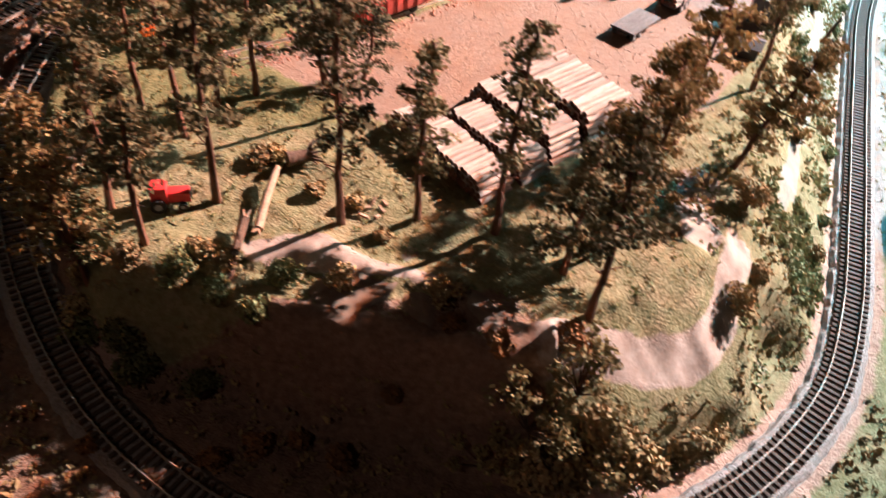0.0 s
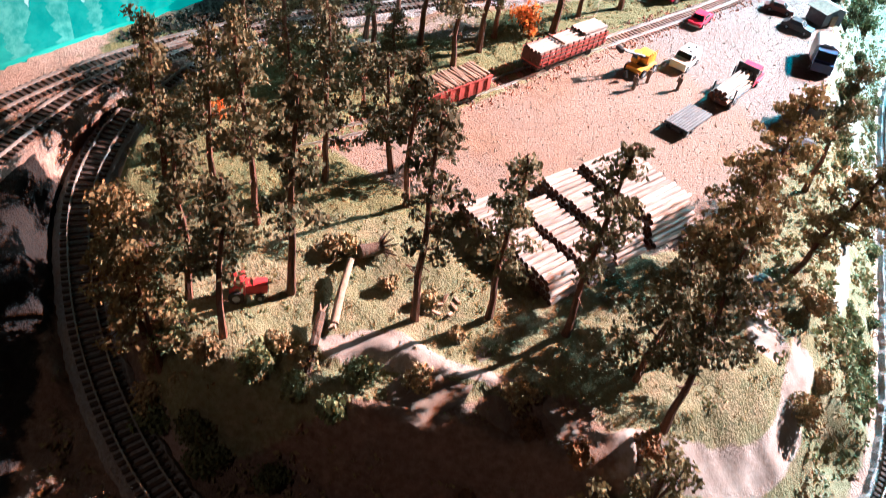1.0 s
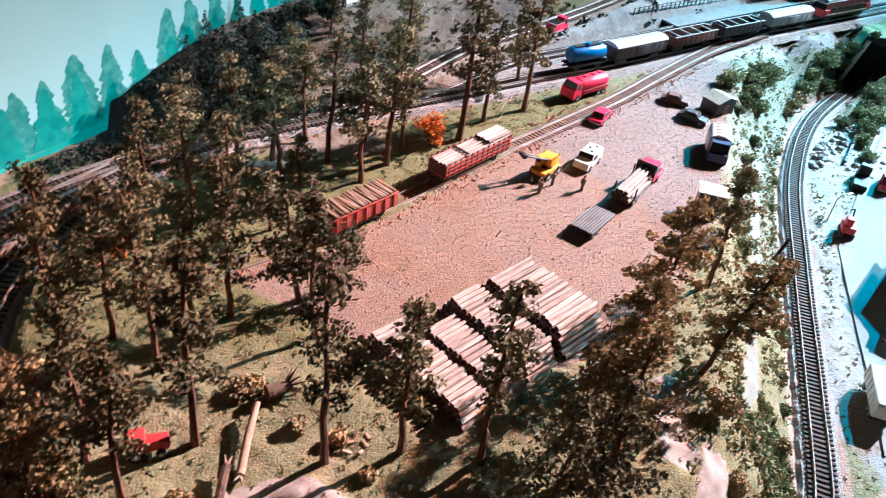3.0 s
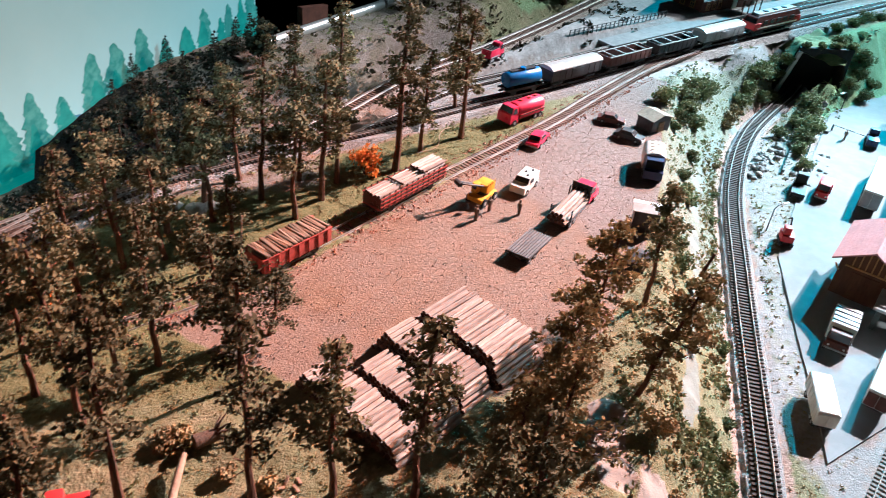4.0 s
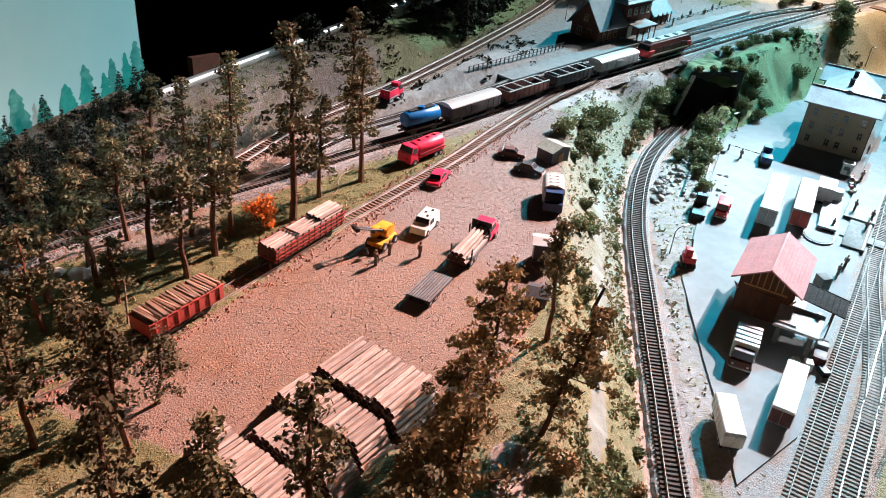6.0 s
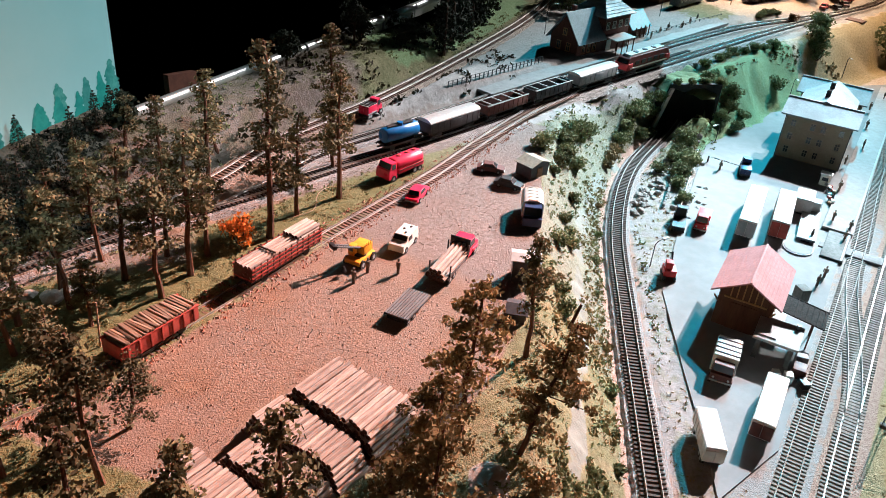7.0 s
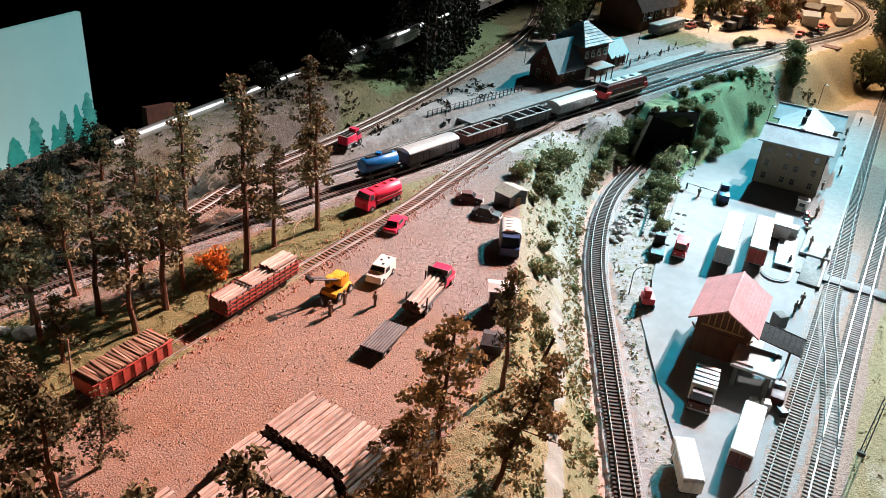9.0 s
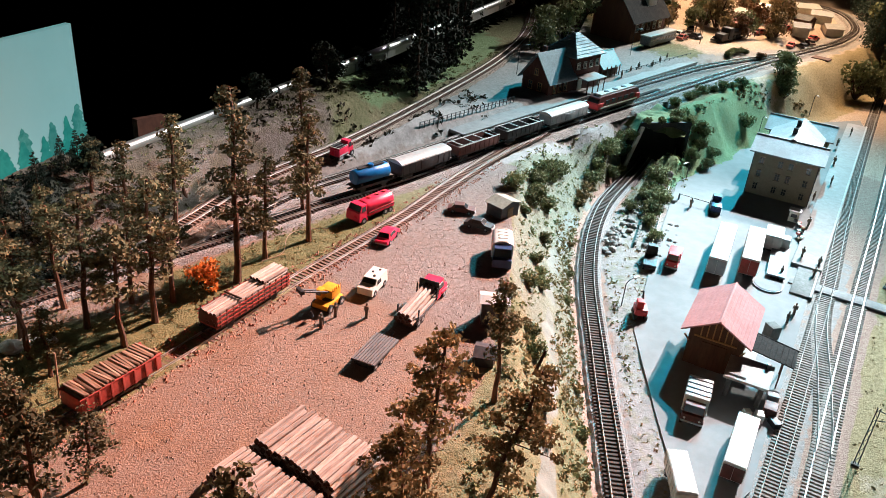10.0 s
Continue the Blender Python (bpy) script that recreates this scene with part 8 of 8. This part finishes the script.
tips = [(cx0, cy0), (cx1, cy0), (cx1, cy0), (cx0, cy0)]
for lay in range(8):
    q, r = lay / 8, (lay + 1.08) / 8
    s = Solid()
    lo = [(a + (c - a) * q, b + (d - b) * q, e0 + (top - e0) * q + 0.0012) for (a, b), (c, d) in zip(corners, tips)]
    hi = [(a + (c - a) * min(1, r), b + (d - b) * min(1, r), e0 + (top - e0) * min(1, r)) for (a, b), (c, d) in zip(corners, tips)]
    s.v = lo + hi + [(a, b, z - 0.002) for a, b, z in lo]
    s.f = [(i, (i + 1) % 4, 4 + (i + 1) % 4, 4 + i) for i in range(4)] + [(8 + i, 8 + (i + 1) % 4, (i + 1) % 4, i) for i in range(4)] + [(11, 10, 9, 8)]
    part("tower_roof", s, "station_slate", sh, smooth=0)
part("chimney", Solid().box((0.03, 0.045, 0.08), (0.009, 0.009, 0.022), bev=0.0005), "station_brick", sh)
part("finial", Solid().tube((0.14, 0.0425, 0.12), (0.14, 0.0425, 0.132), 0.0008, 0.0003, 6), "dark_paint", sh)
for i in range(4):
    window(sh, (0.104 + i * 0.024, -0.0008, 0.052), (0.009, 0.013), 0, "cream_paint")
for x in (0.022, 0.042, 0.062):
    window(sh, (x, -0.0008, 0.01), (0.009, 0.018), 0, "timber_frame")
window(sh, (-0.0008, 0.024, 0.012), (0.009, 0.016), -90, "timber_frame")
window(sh, (-0.0008, 0.05, 0.012), (0.009, 0.016), -90, "timber_frame")
window(sh, (-0.0008, 0.037, 0.045), (0.008, 0.012), -90, "timber_frame")
part("door", Solid().box((0.118, -0.0008, 0), (0.016, 0.0016, 0.026)), "cream_paint", sh)
part("porch_roof", Solid().box((0.135, -0.018, 0.033), (0.075, 0.036, 0.002), bev=0.0005, rx=5), "platform_pale", sh)
for i in range(4):
    part("porch_post", Solid().box((0.102 + i * 0.022, -0.034, 0), (0.0018, 0.0018, 0.032)), "brown_boards", sh)
pav = gable_house("waiting_shelter", (1.105, 1.7, 0.012), 23.4, 0.075, 0.05, 0.034, 0.06, "brown_boards", "copper_cyan", "open wooden waiting shelter with a blue-green roof", 0.006, 6)
for i in range(4):
    part("post", Solid().box((-0.03 + 0.02 * i, -0.034, 0), (0.002, 0.002, 0.034)), "brown_boards", pav)
for i in range(9):
    figure(1.0 + 0.05 * i, 1.6 + 0.024 * i + 0.008 * (i % 3), 40 * i, z=0.012)
lamp_post(0.88, 1.72, 0.07, 0, "platform lamp with a pale globe", 0.02)
lamp_post(1.3, 1.84, 0.07, 0, "platform lamp with a pale globe", 0.02)

# ---- the far village under the orange light ----
FZ = 0.02
hb = gable_house("village_house", (1.45, 2.06, FZ), 24, 0.2, 0.13, 0.07, 0.15, "brown_boards", "tarred_felt", "large red-brown timber house with a steep dark roof", 0.012, 8)
for i in range(5):
    window(hb, (-0.07 + 0.035 * i, -0.0658, 0.03), (0.014, 0.02), 0, "cream_paint")
part("dormer", Solid().box((0.03, -0.035, 0.09), (0.05, 0.03, 0.035), bev=0.001), "silver_roof", hb)
co = thing("passenger_coach", pose(1.47, 1.94, FZ, 0, 0, 25), "weathered grey passenger coach standing in the village", "coach")
part("body", Solid().box((0, 0, 0.008), (0.165, 0.03, 0.024), bev=0.001), "weathered_deck", co)
part("roof", Solid().box((0, 0, 0.032), (0.17, 0.032, 0.004), bev=0.0016), "silver_roof", co)
for i in range(9):
    part("window", Solid().box((-0.072 + 0.018 * i, -0.0153, 0.018), (0.011, 0.0008, 0.008)), "window_glass", co)
wheelset(co, (-0.06, -0.045, 0.045, 0.06), 0.0083, 0.005, 0.005)
sl = thing("steam_locomotive", pose(1.78, 1.97, FZ, 0, 0, 20), "small black steam engine on display", "locomotive")
part("boiler", Solid().tube((-0.03, 0, 0.022), (0.045, 0, 0.022), 0.011, 0.011, 16), "black_paint", sl)
part("cab", Solid().box((-0.036, 0, 0.008), (0.024, 0.028, 0.032), bev=0.001), "black_paint", sl)
part("chimney", Solid().tube((0.036, 0, 0.03), (0.036, 0, 0.044), 0.003, 0.004, 10), "black_paint", sl)
part("tender", Solid().box((-0.07, 0, 0.008), (0.036, 0.026, 0.018), bev=0.001), "black_paint", sl)
wheelset(sl, (-0.075, -0.06, -0.02, 0.0, 0.02, 0.036), 0.0083, 0.0075, 0.0075)
for i, (x, y, a, p) in enumerate(((1.62, 2.02, 20, "white_paint"), (1.72, 2.09, 50, "dark_paint"), (2.1, 2.06, 10, "red_paint"), (2.24, 2.16, 60, "white_paint"), (2.3, 2.24, 40, "grey_paint"), (2.4, 2.35, 70, "dark_paint"), (1.95, 2.02, 0, "oxide_red"), (2.36, 2.5, 0, "cream_paint"))):
    car("far_car", x, y, a, p, "small model car parked in the far village", 1.1)
for x, y, a in ((2.2, 2.3, 30), (2.42, 2.28, 70), (2.05, 2.18, 10)):
    shed(x, y, a, 0.07, 0.09, 0.03, "cream_paint", "silver_roof", "small pale market stall in the far village", 0.012, "market_stall")
for i in range(14):
    r3 = random.Random(500 + i)
    figure(1.6 + r3.uniform(0, 0.7), 1.96 + r3.uniform(0, 0.3), i * 33, z=FZ)
for x, y in ((1.62, 1.93), (1.55, 2.0), (2.05, 2.05)):
    tg = thing("telegraph_pole", pose(x, y, FZ, 0, 0, 30), "thin wooden telegraph pole", "pole", "telegraph poles")
    part("post", Solid().tube((0, 0, -0.004), (0, 0, 0.1), 0.0014, 0.001), "dead_wood", tg)
    part("crossbar", Solid().box((0, 0, 0.09), (0.016, 0.0012, 0.0014)), "dead_wood", tg)

for i, (x, y, r, mt) in enumerate(((1.822, 1.978, 0.042, "leaf_brown"), (1.86, 2.0, 0.045, "shrub_green"), (1.974, 1.979, 0.045, "shrub_ochre"), (2.0, 2.01, 0.04, "leaf_brown"), (1.727, 1.789, 0.018, "leaf_brown"),
                                     (1.85, 2.164, 0.05, "shrub_green"), (2.021, 2.113, 0.05, "leaf_brown"), (2.181, 2.144, 0.05, "shrub_ochre"), (1.718, 2.095, 0.042, "shrub_green"), (1.93, 1.965, 0.026, "shrub_ochre"), (1.817, 2.051, 0.036, "shrub_ochre"))):
    bush(x, y, r, mt, "leafy broad tree shading the far village square", name="leafy_tree", tall=1.5, seed=i)
for i, (x, y) in enumerate(((1.66, 1.84), (1.682, 1.846), (1.704, 1.85), (1.726, 1.852), (1.64, 1.832))):
    bush(x, y, 0.017, "shrub_green", "clipped hedge bush behind the display engine", name="hedge_bush", tall=0.6, seed=i)
for i, (x, y, a, sx, sy, roof) in enumerate(((2.372, 2.158, 40, 0.05, 0.07, "grey_paint"), (2.227, 2.1, 20, 0.06, 0.05, "weathered_deck"), (2.31, 2.05, 65, 0.05, 0.06, "silver_roof"), (1.9, 2.09, 15, 0.06, 0.05, "red_tiles"), (2.1, 2.0, 50, 0.045, 0.05, "grey_paint"))):
    shed(x, y, a, sx, sy, 0.028, ("cream_paint", "brown_boards", "cream_paint", "timber_frame", "cream_paint")[i], roof, "small booth of the far village square", 0.012, "market_booth")
for i, (x, y, a, p) in enumerate(((1.993, 1.927, 30, "red_paint"), (2.03, 1.915, 80, "dark_paint"), (1.706, 1.953, 20, "dark_paint"), (2.107, 1.953, 60, "oxide_dark"), (2.16, 1.99, 10, "red_paint"), (1.6, 1.985, 25, "oxide_red"), (1.66, 2.0, 100, "dark_paint"))):
    car("village_car", x, y, a, p, "small model car parked on the village square", 1.0)
for i in range(16):
    r7 = random.Random(820 + i)
    figure(1.75 + r7.uniform(0, 0.5), 1.9 + r7.uniform(0, 0.12) + 0.12 * r7.random(), i * 47, z=FZ)
